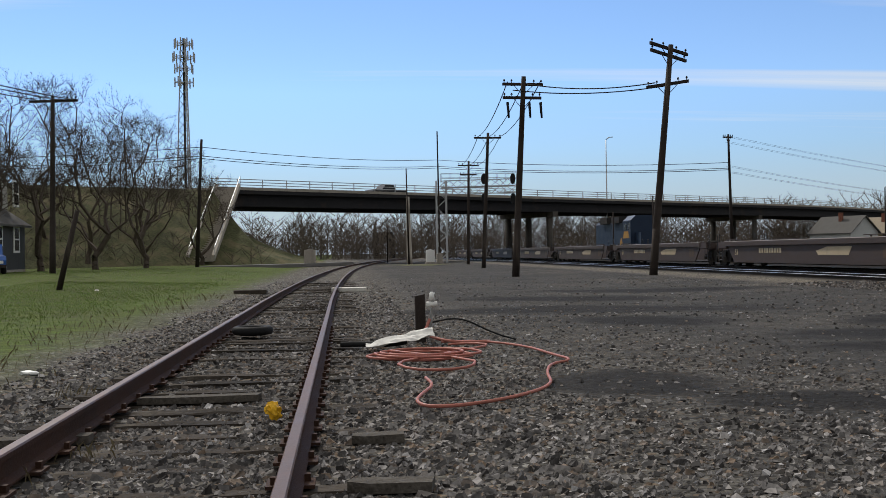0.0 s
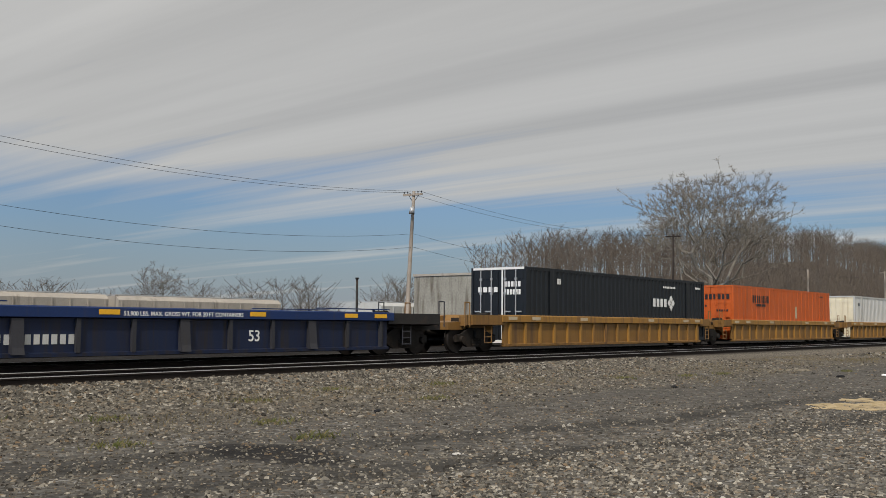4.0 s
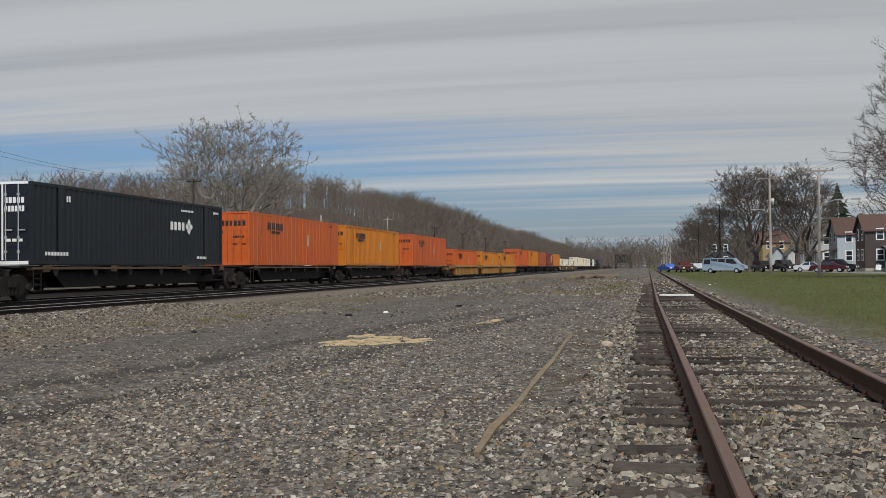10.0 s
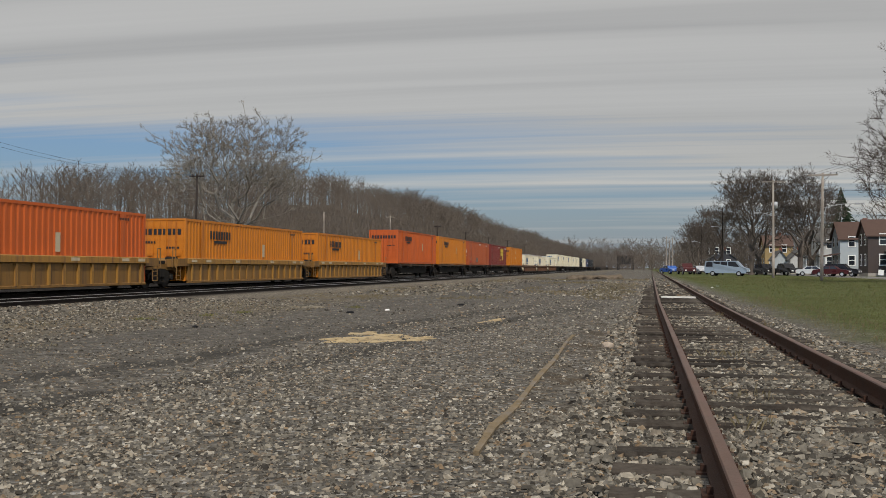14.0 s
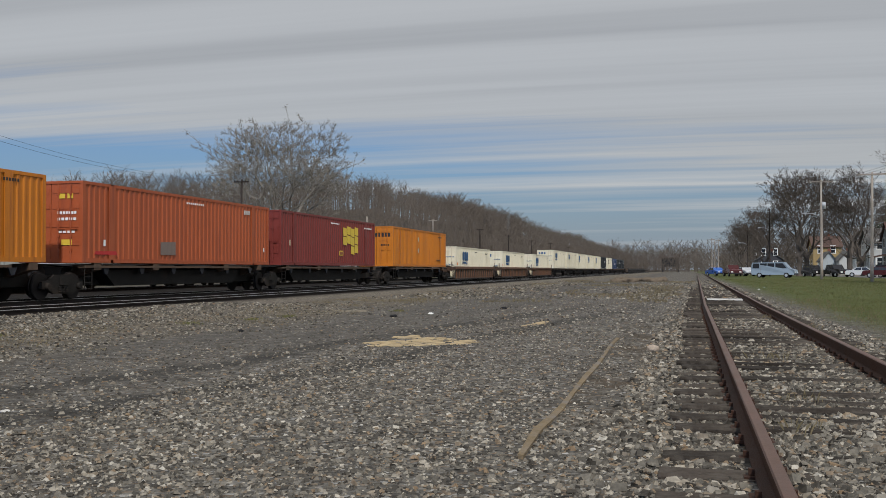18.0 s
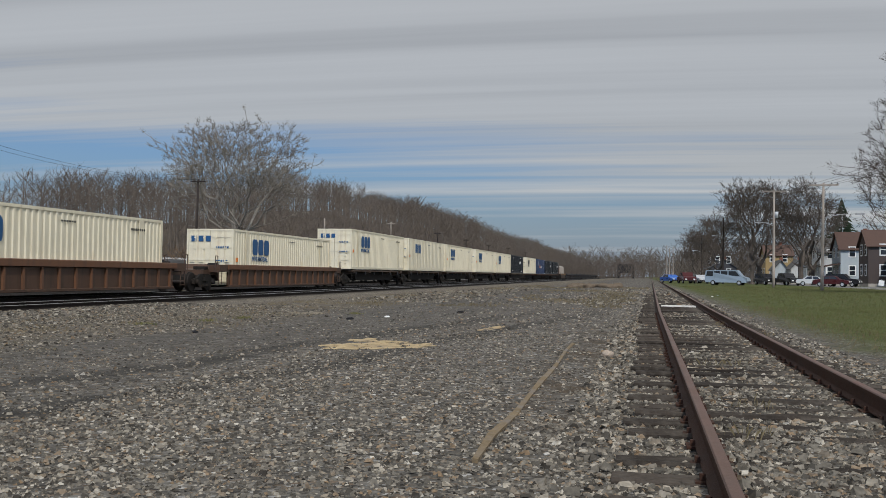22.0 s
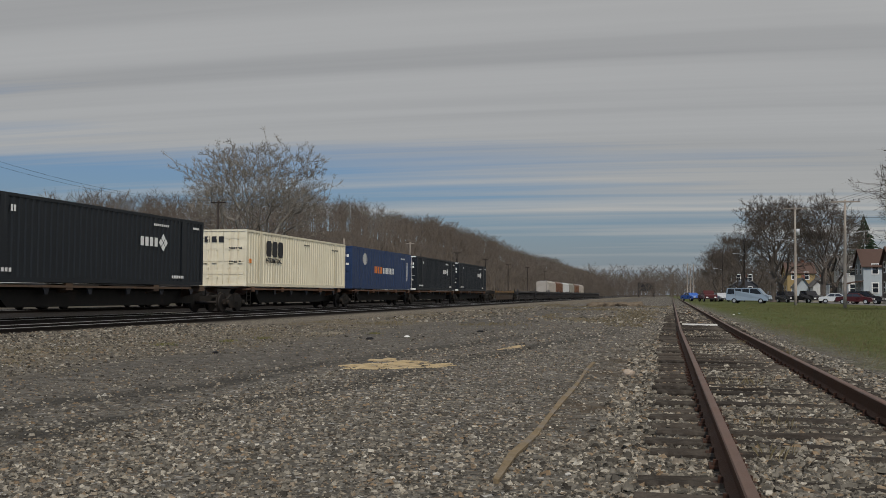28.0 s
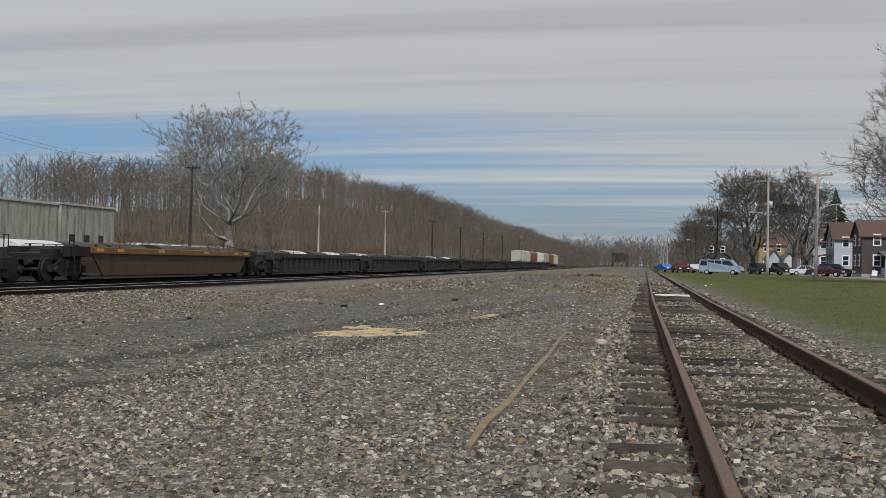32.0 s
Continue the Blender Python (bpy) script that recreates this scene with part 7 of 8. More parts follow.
M["stained"] = mat("stained_concrete", (0.27, 0.26, 0.225), 0.9, 0, 0.3, 0.5, 6, 0.2, 10, (0.13, 0.115, 0.095), 0.6, 0.5, 2)
M["tank"] = mat("tank_black", (0.020, 0.022, 0.024), 0.62, 0, 0.25, 0.5, 6, 0.03, 20, (0.045, 0.043, 0.04), 0.3, 0.4, 4)


def hopper(x, y, L_, top, label, m_):
    t = thing("hopper_car", label, "freight car", "far standing cars", pose(x, y, 0))
    bm = B()
    prism(bm, [(-1.5, 1.1), (1.5, 1.1), (1.55, top - 0.35), (1.1, top), (-1.1, top), (-1.55, top - 0.35)], "y", 0, L_)
    part("body", bm, m_, t)
    for k in range(12):
        bm = B()
        box(bm, 1.5, 0.3 + k * (L_ - 0.6) / 11 - 0.05, 1.1, 1.62, 0.3 + k * (L_ - 0.6) / 11 + 0.05, top - 0.4)
        part("rib", bm, m_, t)
    bm = B()
    for sx in (-0.5, 0.5):
        box(bm, sx - 0.22, 0.2, top + 0.06, sx + 0.22, L_ - 0.2, top + 0.12)
    for k in range(10):
        box(bm, -0.7, 0.5 + k * (L_ - 1) / 9, top, 0.7, 0.6 + k * (L_ - 1) / 9, top + 0.08)
    part("roof_walk", bm, M["steel"], t)
    truck(t, 1.6); truck(t, L_ - 1.6)
    return t


def make_yard():
    tank_car(-33.5, -14.7, 11.2, 1.30)
    tank_car(-13.9, 4.25, 6.9, 1.44)
    hopper(-72, 27.6, 17.5, 3.3, "pale covered hopper car with a roof walkway", M["concrete"])
    hopper(-72, 46.0, 17.5, 3.25, "pale covered hopper car with a roof walkway", M["concrete"])
    hopper(-66, 71.0, 16.5, 3.2, "white covered hopper car far beyond the tracks", M["box_grey"])
    hopper(-66, 118, 15.0, 2.9, "low white car roof beyond the tracks", M["box_grey"])
    hopper(-66, 134, 15.0, 2.9, "low white car roof beyond the tracks", M["box_grey"])
    for k, (kd, lb) in enumerate((("concrete", "pale covered railcar far up the line"), ("well_rust", "rust red railcar far up the line"), ("box_grey", "grey covered railcar far up the line"), ("stained", "stained pale covered railcar far up the line"), ("well_rust", "brown railcar standing far up the line"), ("concrete", "pale covered railcar far up the line"))):
        hopper(-30, 250 + 19 * k, 17.0, 4.4, lb, M[kd])
    for k in range(8):
        y = 44.0 + 15.6 * k
        t = thing("covered_gondola", "low black gondola car with rounded covers", "freight car", "far standing cars", pose(TRACK_C, y, RAIL_TOP))
        bm = B(); prism(bm, [(-1.45, 0.45), (1.45, 0.45), (1.45, 1.35), (-1.45, 1.35)], "y", 0.4, 14.6); part("body", bm, M["well_black"], t)
        for q in range(3):
            bm = B()
            prism(bm, [(1.4 * math.cos(a * math.pi / 8), 1.36 + 0.42 * math.sin(a * math.pi / 8)) for a in range(9)], "y", 0.6 + q * 4.6, 4.9 + q * 4.6)
            part("cover", bm, M["well_black"] if (k + q) % 4 else M["box_grey"], t)
        truck(t, 2.2); truck(t, 12.8)
    # locomotive
    t = thing("locomotive", "dark blue diesel locomotive with yellow stripes", "locomotive", m=pose(TRACK_C, -120, RAIL_TOP))
    bm = B(); box(bm, -1.5, 0, 0.95, 1.5, 20, 1.3); part("frame", bm, M["darksteel"], t)
    bm = B(); prism(bm, [(-0.95, 1.3), (0.95, 1.3), (0.95, 4.0), (0.7, 4.3), (-0.7, 4.3), (-0.95, 4.0)], "y", 0.8, 14.5); part("hood", bm, M["loco"], t)
    bm = B(); prism(bm, [(-1.5, 1.3), (1.5, 1.3), (1.5, 4.1), (0.9, 4.65), (-0.9, 4.65), (-1.5, 4.1)], "y", 14.5, 17.4); part("cab", bm, M["loco"], t)
    for zz, y0, y1 in ((1.5, 13.2, 14.4), (2.2, 14.5, 16.9)):
        bm = B(); prism(bm, [(y0, zz), (y1, zz), (y1 - 0.5, zz + 0.75), (y0 + 0.4, zz + 0.75)], "x", 1.502, 1.512); part("stripe", bm, M["ttx_yellow"], t, "yellow stripe")
    bm = B(); box(bm, -1.0, 17.4, 1.3, 1.0, 19.4, 2.8); part("nose", bm, M["loco"], t)
    for yy in (15.0, 16.3):
        bm = B(); box(bm, 1.5, yy, 3.1, 1.52, yy + 0.9, 3.8); part("cab_window", bm, M["glass"], t)
    for yy in (4.0, 9.0):
        bm = B(); box(bm, -1.3, yy, 4.0, 1.3, yy + 3.2, 4.7); part("radiator", bm, M["darksteel"], t)
    truck(t, 3.0); truck(t, 16.5)
    # weathered concrete industrial building
    b = thing("concrete_building", "long low stained concrete industrial building", "building")
    for (y0, y1, x1, h) in ((73.0, 81.5, -52.0, 5.7), (81.65, 91.0, -51.7, 5.8)):
        bm = B(); box(bm, -62, y0, -0.1, x1, y1, h); part("wall_block", bm, M["stained"], b)
        bm = B(); box(bm, -62.1, y0 - 0.1, h, x1 + 0.12, y1 + 0.1, h + 0.22); part("coping", bm, M["concrete"], b)
        for k in range(4):
            yy = y0 + 0.4 + k * (y1 - y0 - 0.8) / 3
            bm = B(); box(bm, x1, yy - 0.2, 0, x1 + 0.05, yy + 0.2, h - 0.2); part("pilaster", bm, M["stained"], b)
    for k in range(3):
        yy = 83.0 + k * 2.5
        bm = B(); box(bm, -51.7, yy, 1.2, -51.62, yy + 0.8, 3.1); part("dark_opening", bm, M["glass"], b)


make_yard()


# ---- houses ----
def house(name, label, x, y, w, d, wall_h, roof_h, wall_m, roof_m, head=0.0, porch=True, windows=((0.25, 1.0), (0.7, 1.0), (0.25, 3.9), (0.7, 3.9)), gable="x"):
    """A small frame house: clapboard walls, gabled roof with eaves, windows with frames, a porch. Its front looks south and to the yard."""
    t = thing(name, label, "house", "houses on the street", pose(x, y, 0.1, 0, 0, head))
    bm = B(); box(bm, 0, 0, -0.2, w, d, 0.45); part("foundation", bm, M["concrete"], t)
    bm = B(); box(bm, 0, 0, 0.45, w, d, 0.45 + wall_h); part("wall", bm, wall_m, t)
    zt = 0.45 + wall_h
    if gable == "x":      # ridge runs along y, gable to the south
        bm = B(); prism(bm, [(0.02, zt), (w - 0.02, zt), (w / 2, zt + roof_h)], "y", 0.02, d - 0.02); part("gable_wall", bm, wall_m, t)
        for s in (0, 1):
            bm = B()
            e = -0.35 if s == 0 else w + 0.35
            ez = zt - 0.35 * roof_h / (w / 2)
            prism(bm, [(e, ez), (w / 2, zt + roof_h), (w / 2, zt + roof_h + 0.14), (e, ez + 0.14)], "y", -0.35, d + 0.35)
            part("roof", bm, roof_m, t)
    else:
        bm = B(); prism(bm, [(0.02, zt), (d - 0.02, zt), (d / 2, zt + roof_h)], "x", 0.02, w - 0.02); part("gable_wall", bm, wall_m, t)
        for s in (0, 1):
            bm = B()
            e = -0.35 if s == 0 else d + 0.35
            ez = zt - 0.35 * roof_h / (d / 2)
            prism(bm, [(e, ez), (d / 2, zt + roof_h), (d / 2, zt + roof_h + 0.14), (e, ez + 0.14)], "x", -0.35, w + 0.35)
            part("roof", bm, roof_m, t)
    for s, ln in (("f", w), ("s", d)):
        for u, z in windows:
            c = u * ln
            zz = z + 0.6
            f = B(); g = B()
            if s == "f":
                box(f, c - 0.55, -0.06, zz - 0.1, c + 0.55, 0.0, zz + 1.6)
                box(g, c - 0.40, -0.075, zz + 0.05, c + 0.40, -0.062, zz + 0.70)
                box(g, c - 0.40, -0.075, zz + 0.80, c + 0.40, -0.062, zz + 1.45)
            else:
                box(f, -0.06, c - 0.55, zz - 0.1, 0.0, c + 0.55, zz + 1.6)
                box(g, -0.075, c - 0.40, zz + 0.05, -0.062, c + 0.40, zz + 0.70)
                box(g, -0.075, c - 0.40, zz + 0.80, -0.062, c + 0.40, zz + 1.45)
            fr = part("window_frame", f, M["white"], t)
            part("pane", g, M["glass"], fr)
    if porch:
        bm = B(); prism(bm, [(-2.3, 2.9), (0.05, 3.35), (0.05, 3.5), (-2.4, 3.02)], "y", 0.0, d * 0.75); part("porch_roof", bm, roof_m, t)
        bm = B(); box(bm, -2.2, 0, 0, 0, d * 0.75, 0.5); part("porch_floor", bm, M["concrete"], t)
        for k in range(4):
            yy = 0.15 + k * (d * 0.75 - 0.3) / 3
            bm = B(); box(bm, -2.15, yy - 0.07, 0.5, -2.0, yy + 0.07, 2.95); part("porch_post", bm, M["white"], t)
    bm = B(); box(bm, w * 0.6, d * 0.5, zt + roof_h * 0.4, w * 0.6 + 0.55, d * 0.5 + 0.55, zt + roof_h + 0.7); part("chimney", bm, M["brick"], t)
    return t


def make_houses():
    M["brick"] = mat("brick", (0.20, 0.085, 0.06), 0.9, 0, 0.3, 4, 30)
    paint("siding_brown", (0.060, 0.045, 0.040), amt=0.1)
    paint("siding_pale", (0.36, 0.40, 0.42), amt=0.1)
    paint("siding_white", (0.46, 0.47, 0.47), amt=0.1)
    paint("siding_yellow", (0.28, 0.20, 0.09), amt=0.1)
    paint("siding_dark", (0.045, 0.045, 0.050), amt=0.1)
    paint("roof_brown", (0.085, 0.055, 0.045), amt=0.2, rough=0.9)
    paint("roof_grey", (0.10, 0.098, 0.095), amt=0.2, rough=0.9)
    paint("roof_tan", (0.26, 0.22, 0.17), amt=0.2, rough=0.9)
    house("house", "dark brown two-storey house with white windows", 31.1, 148, 8.0, 6.2, 5.4, 2.2, M["siding_brown"], M["roof_brown"], porch=False, gable="y")
    house("house", "pale blue-grey gabled house with a brown roof", 30.0, 162, 6.8, 7.0, 5.3, 2.6, M["siding_pale"], M["roof_brown"], gable="y")
    house("house", "white two-storey house with a grey roof", 29.6, 178, 6.6, 8.0, 5.2, 2.4, M["siding_white"], M["roof_grey"], gable="y")
    house("house", "low white gabled garage behind the street trees", 27.4, 196, 3.0, 7.0, 2.5, 1.5, M["siding_white"], M["roof_grey"], porch=False, windows=())
    house("house", "low pale gabled garage behind the street trees", 25.0, 200, 2.3, 7.0, 2.5, 1.5, M["siding_pale"], M["roof_grey"], porch=False, windows=())
    house("house", "yellow house behind the street trees", 25.4, 218, 5.5, 9.0, 5.4, 2.2, M["siding_yellow"], M["roof_brown"], porch=False, gable="y")
    house("house", "small dark house far up the street", 16.0, 246, 6.0, 9.0, 3.0, 2.0, M["siding_dark"], M["roof_grey"])
    # enclosed front porch of the brown house
    t = thing("porch", "pale enclosed lean-to porch with a dark roof", "porch", m=pose(33.6, 145.3, 0.1))
    bm = B(); box(bm, 0, 0, -0.2, 5.4, 2.66, 0.5); part("floor", bm, M["concrete"], t)
    bm = B(); box(bm, 0.05, 0.05, 0.5, 5.35, 2.66, 1.35); part("apron_wall", bm, M["siding_pale"], t)
    for k in range(5):
        bm = B(); box(bm, 0.05 + k * 1.3, 0.05, 1.35, 0.20 + k * 1.3, 0.20, 2.9); part("post", bm, M["white"], t)
        if k < 4:
            bm = B(); box(bm, 0.20 + k * 1.3, 0.10, 1.35, 1.35 + k * 1.3, 0.13, 2.9); part("pane", bm, M["glass"], t)
    bm = B(); prism(bm, [(-0.3, 2.9), (2.66, 3.55), (2.66, 3.7), (-0.35, 3.02)], "x", -0.3, 5.6); part("roof", bm, M["roof_grey"], t)
    house("house", "dark small house by the south road", 20.6, -66.5, 6.5, 7.0, 2.9, 2.2, M["siding_dark"], M["roof_grey"], porch=False)
    house("house", "tan-roofed low house beyond the train", -77, -87, 9, 12, 1.9, 1.5, M["siding_white"], M["roof_tan"], head=30, porch=False, windows=())
    house("house", "small white gabled house beyond the overpass", -84.5, -162, 7, 8, 2.8, 2.6, M["siding_white"], M["roof_grey"], head=25, porch=False, windows=((0.5, 0.3),))
    house("house", "small white gabled house beyond the overpass", -96, -169, 7, 8, 2.8, 2.6, M["siding_yellow"], M["roof_tan"], head=25, porch=False, windows=((0.5, 0.3),))
    # signs by the street
    t = thing("warning_sign", "yellow diamond warning sign on a post", "road sign")
    bm = B(); tube(bm, (33.7, 139, 0), (33.7, 139, 3.2), 0.04, n=6); part("post", bm, M["steel"], t)
    bm = B(); prism(bm, [(33.7, 2.3), (34.3, 2.9), (33.7, 3.5), (33.1, 2.9)], "y", 138.93, 138.96); part("plate", bm, M["yellow"], t)
    t = thing("yard_sign", "small white yard sign on the verge", "sign")
    bm = B(); prism(bm, [(31.1, 0.35), (31.8, 0.28), (31.9, 1.0), (31.2, 1.07)], "y", 142.0, 142.05); part("plate", bm, M["white"], t)
    bm = B(); tube(bm, (31.5, 142.1, 0), (31.5, 142.1, 1.2), 0.03, n=5); part("post", bm, M["steel"], t)
    # the street
    bm = B()
    rows = []
    for x, y in ((27.5, 60), (27.0, 100), (26.2, 140), (24.0, 180), (20.5, 220), (16.5, 270), (12, 340)):
        rows.append([bm.verts.new((x - 3.4, y, 0.125)), bm.verts.new((x + 3.4, y, 0.125)), bm.verts.new((x + 3.4, y, 0.02)), bm.verts.new((x - 3.4, y, 0.02))])
    for a, b in zip(rows, rows[1:]):
        for i in range(4):
            bm.faces.new((a[i], a[(i + 1) % 4], b[(i + 1) % 4], b[i]))
    tagged(new("road_street", mesh_of("road", bm, M["asphalt"])), "grey asphalt street beside the houses", "road", "", "structure")
    bm = B()
    rows = []
    for x, y in ((64, -74), (40, -77), (22, -80), (13, -84), (5, -92), (-1, -104)):
        rows.append([bm.verts.new((x, y - 2.6, 0.36)), bm.verts.new((x, y + 2.6, 0.36)), bm.verts.new((x, y + 2.6, 0.05)), bm.verts.new((x, y - 2.6, 0.05))])
    for a, b in zip(rows, rows[1:]):
        for i in range(4):
            bm.faces.new((a[i], a[(i + 1) % 4], b[(i + 1) % 4], b[i]))
    tagged(new("road_south", mesh_of("road", bm, M["asphalt"])), "grey asphalt lane below the embankment", "road", "", "structure")


M["asphalt"] = mat("asphalt", (0.16, 0.155, 0.15), 0.9, 0, 0.2, 0.4, 30)
make_houses()


# ---- loose stones, weeds and grass ----
def stone_material():
    m = bpy.data.materials.new("loose_stone")
    m.use_nodes = True
    nt = m.node_tree
    b = nt.nodes["Principled BSDF"]
    N, L = nt.nodes.new, nt.links.new
    g = N("ShaderNodeNewGeometry")
    r = N("ShaderNodeValToRGB")
    L(g.outputs["Random Per Island"], r.inputs[0])
    els = r.color_ramp.elements
    els[0].color = (0.036, 0.033, 0.030, 1)
    els[1].position, els[1].color = 1.0, (0.42, 0.41, 0.38, 1)
    for p, c in ((0.28, (0.095, 0.090, 0.081, 1)), (0.66, (0.180, 0.170, 0.152, 1)), (0.76, (0.205, 0.150, 0.100, 1)), (0.82, (0.235, 0.220, 0.192, 1)), (0.97, (0.33, 0.31, 0.275, 1))):
        e = els.new(p)
        e.color = c
    co = N("ShaderNodeTexCoord")
    n = N("ShaderNodeTexNoise"); n.inputs["Scale"].default_value = 35; n.inputs["Detail"].default_value = 4
    L(co.outputs["Object"], n.inputs["Vector"])
    mr = N("ShaderNodeMapRange"); mr.inputs[1].default_value = 0.3; mr.inputs[2].default_value = 0.7; mr.inputs[3].default_value = 0.7; mr.inputs[4].default_value = 1.2
    L(n.outputs["Fac"], mr.inputs[0])
    sc = N("ShaderNodeVectorMath"); sc.operation = "SCALE"
    # paler broken stone along the siding, greyer and dustier out in the yard
    sp = N("ShaderNodeSeparateXYZ"); L(co.outputs["Object"], sp.inputs[0])
    sx_ = N("ShaderNodeMapRange"); sx_.inputs[1].default_value = -6.0; sx_.inputs[2].default_value = -3.4; sx_.inputs[3].default_value = 0.80; sx_.inputs[4].default_value = 0.98
    L(sp.outputs["X"], sx_.inputs[0])
    mm_ = N("ShaderNodeMath"); mm_.operation = "MULTIPLY"; L(mr.outputs[0], mm_.inputs[0]); L(sx_.outputs[0], mm_.inputs[1])
    L(r.outputs[0], sc.inputs[0]); L(mm_.outputs[0], sc.inputs["Scale"])
    # dark bluish cinder stone to the south, warmer limestone to the north and by the main tracks
    ty = N("ShaderNodeMapRange"); ty.inputs[1].default_value = -4.0; ty.inputs[2].default_value = 3.0
    L(sp.outputs["Y"], ty.inputs[0])
    tn = N("ShaderNodeMix"); tn.data_type = "RGBA"; tn.inputs[6].default_value = (0.97, 0.97, 1.06, 1); tn.inputs[7].default_value = (1.03, 0.985, 0.90, 1)
    L(ty.outputs[0], tn.inputs[0])
    tm = N("ShaderNodeVectorMath"); tm.operation = "MULTIPLY"; L(sc.outputs[0], tm.inputs[0]); L(tn.outputs[2], tm.inputs[1])
    L(tm.outputs[0], b.inputs["Base Color"])
    b.inputs["Roughness"].default_value = 0.85
    b.inputs["Specular IOR Level"].default_value = 0.12
    return m


def blade_material(name, c0, c1, c2):
    m = bpy.data.materials.new(name)
    m.use_nodes = True
    nt = m.node_tree
    b = nt.nodes["Principled BSDF"]
    g = nt.nodes.new("ShaderNodeNewGeometry")
    r = nt.nodes.new("ShaderNodeValToRGB")
    nt.links.new(g.outputs["Random Per Island"], r.inputs[0])
    r.color_ramp.elements[0].color = (*c0, 1)
    r.color_ramp.elements[1].color = (*c2, 1)
    e = r.color_ramp.elements.new(0.6)
    e.color = (*c1, 1)
    nt.links.new(r.outputs[0], b.inputs["Base Color"])
    b.inputs["Roughness"].default_value = 0.8
    b.inputs["Specular IOR Level"].default_value = 0.1
    return m


def scatter_stones():
    rs = np.random.RandomState(5)
    pts, size = [], []

    def add(n, xr, yr, s0, s1, keep):
        x = rs.uniform(*xr, n)
        y = rs.uniform(*yr, n)
        k = keep(x, y) > rs.rand(n)
        x, y = x[k], y[k]
        pts.append(np.stack([x, y], 1))
        size.append(rs.uniform(s0, s1, len(x)) * rs.choice([0.7, 1.0, 1.0, 1.45], len(x)))

    sx = np.vectorize(siding_x)
    d = lambda x, y: np.hypot(x, y)
    lane = lambda x, y: np.where((x < -4.8) & (x > -11.5), 0.42, 1.0)
    def south(x, y):
        k = np.where((y < -6) & (x < -2.2), 0.5, 1.0)
        for ox, oy, rx, ry in SPOTS:
            k = np.where(((x - ox) / rx) ** 2 + ((y - oy) / ry) ** 2 < 0.9, 0.08, k)
        return k
    def bare(x, y):
        k = np.ones_like(x)
        for ox, oy, rx, ry in ((-0.75, 10.2, 0.55, 1.6), (-0.6, 14.0, 0.5, 1.6), (-0.9, 18.0, 0.6, 2.0)):
            k = np.where(((x - ox) / rx) ** 2 + ((y - oy) / ry) ** 2 < 1.0, 0.45, k)
        return k
    sector = lambda x, y: (d(x, y) > 3.0) * bare(x, y)
    # yard near the eye, thinner with distance
    fall = lambda x, y, r: np.clip((r / np.maximum(d(x, y), 1.0)) ** 2.0, 0, 1)
    add(215000, (-11, 3.6), (2.5, 20), 0.008, 0.0175, lambda x, y: sector(x, y) * lane(x, y) * fall(x, y, 6.3) * (x < 2.9))
    add(180000, (-11, 3.2), (-20, -2.5), 0.010, 0.023, lambda x, y: sector(x, y) * lane(x, y) * south(x, y) * fall(x, y, 6.3))
    add(44000, (-13.6, -3), (-10, 14), 0.010, 0.022, lambda x, y: sector(x, y) * np.clip(fall(x, y, 8.0), 0.2, 1) * lane(x, y) * south(x, y))
    add(18000, (-13.6, 2.8), (18, 48), 0.014, 0.030, lambda x, y: np.clip(30.0 / y - 0.5, 0.1, 1) * lane(x, y))
    add(10000, (-13.6, -1.0), (-46, -16), 0.014, 0.028, lambda x, y: south(x, y) * np.clip(-26.0 / y - 0.4, 0.1, 1))
    # track bed
    add(46000, (-0.6, 3.2), (3, 40), 0.013, 0.029, lambda x, y: (np.abs(x - sx(y)) < 1.9) * np.clip(1.2 - y / 30, 0.10, 1))
    add(44000, (-1.2, 3.0), (-45, -3), 0.013, 0.030, lambda x, y: (np.abs(x - sx(y)) < 2.2) * np.clip(1.2 + y / 30, 0.10, 1))
    add(46000, (-14.4, -9.0), (-9, 34), 0.012, 0.028, lambda x, y: np.where(x > -11.5, 0.55, 1.0) * np.clip(1.15 - np.abs(y - 4) / 34, 0.2, 1))
    add(15000, (-13.0, 3.0), (40, 105), 0.03, 0.065, lambda x, y: np.clip(55.0 / y - 0.3, 0.15, 1) * np.where(np.abs(x + 6.0) < 2.5, 0.35, 1.0))
    # shoulder of the main tracks
    add(24000, (-16.6, -13.6), (-30, 32), 0.022, 0.042, lambda x, y: np.ones_like(x))
    P_ = np.concatenate(pts)
    S = np.concatenate(size)
    # keep off the rails
    off = np.abs(np.abs(P_[:, 0] - sx(P_[:, 1])) - 0.752) > 0.10
    P_, S = P_[off], S[off]
    n = len(P_)
    gh = np.array([ground_height(a, b) for a, b in P_])
    base = np.array(((1, -0.7, -0.3), (1, 0.7, -0.3), (-1, 0.7, -0.3), (-1, -0.7, -0.3), (0.62, 0.1, 0.85), (-0.62, -0.1, 0.85)), float)
    fc = np.array(((0, 1, 4), (1, 2, 5), (1, 5, 4), (2, 3, 5), (3, 0, 4), (3, 4, 5)))
    V = base[None] * rs.uniform(0.65, 1.2, (n, 6, 1)) + rs.uniform(-0.25, 0.25, (n, 6, 3))
    # each stone lies tilted its own way
    tl = rs.uniform(-0.5, 0.5, n)
    yy, zz = V[..., 1].copy(), V[..., 2].copy()
    V[..., 1] = yy * np.cos(tl)[:, None] - zz * np.sin(tl)[:, None]
    V[..., 2] = yy * np.sin(tl)[:, None] + zz * np.cos(tl)[:, None]
    a = rs.uniform(0, 6.28, n)
    c, s = np.cos(a), np.sin(a)
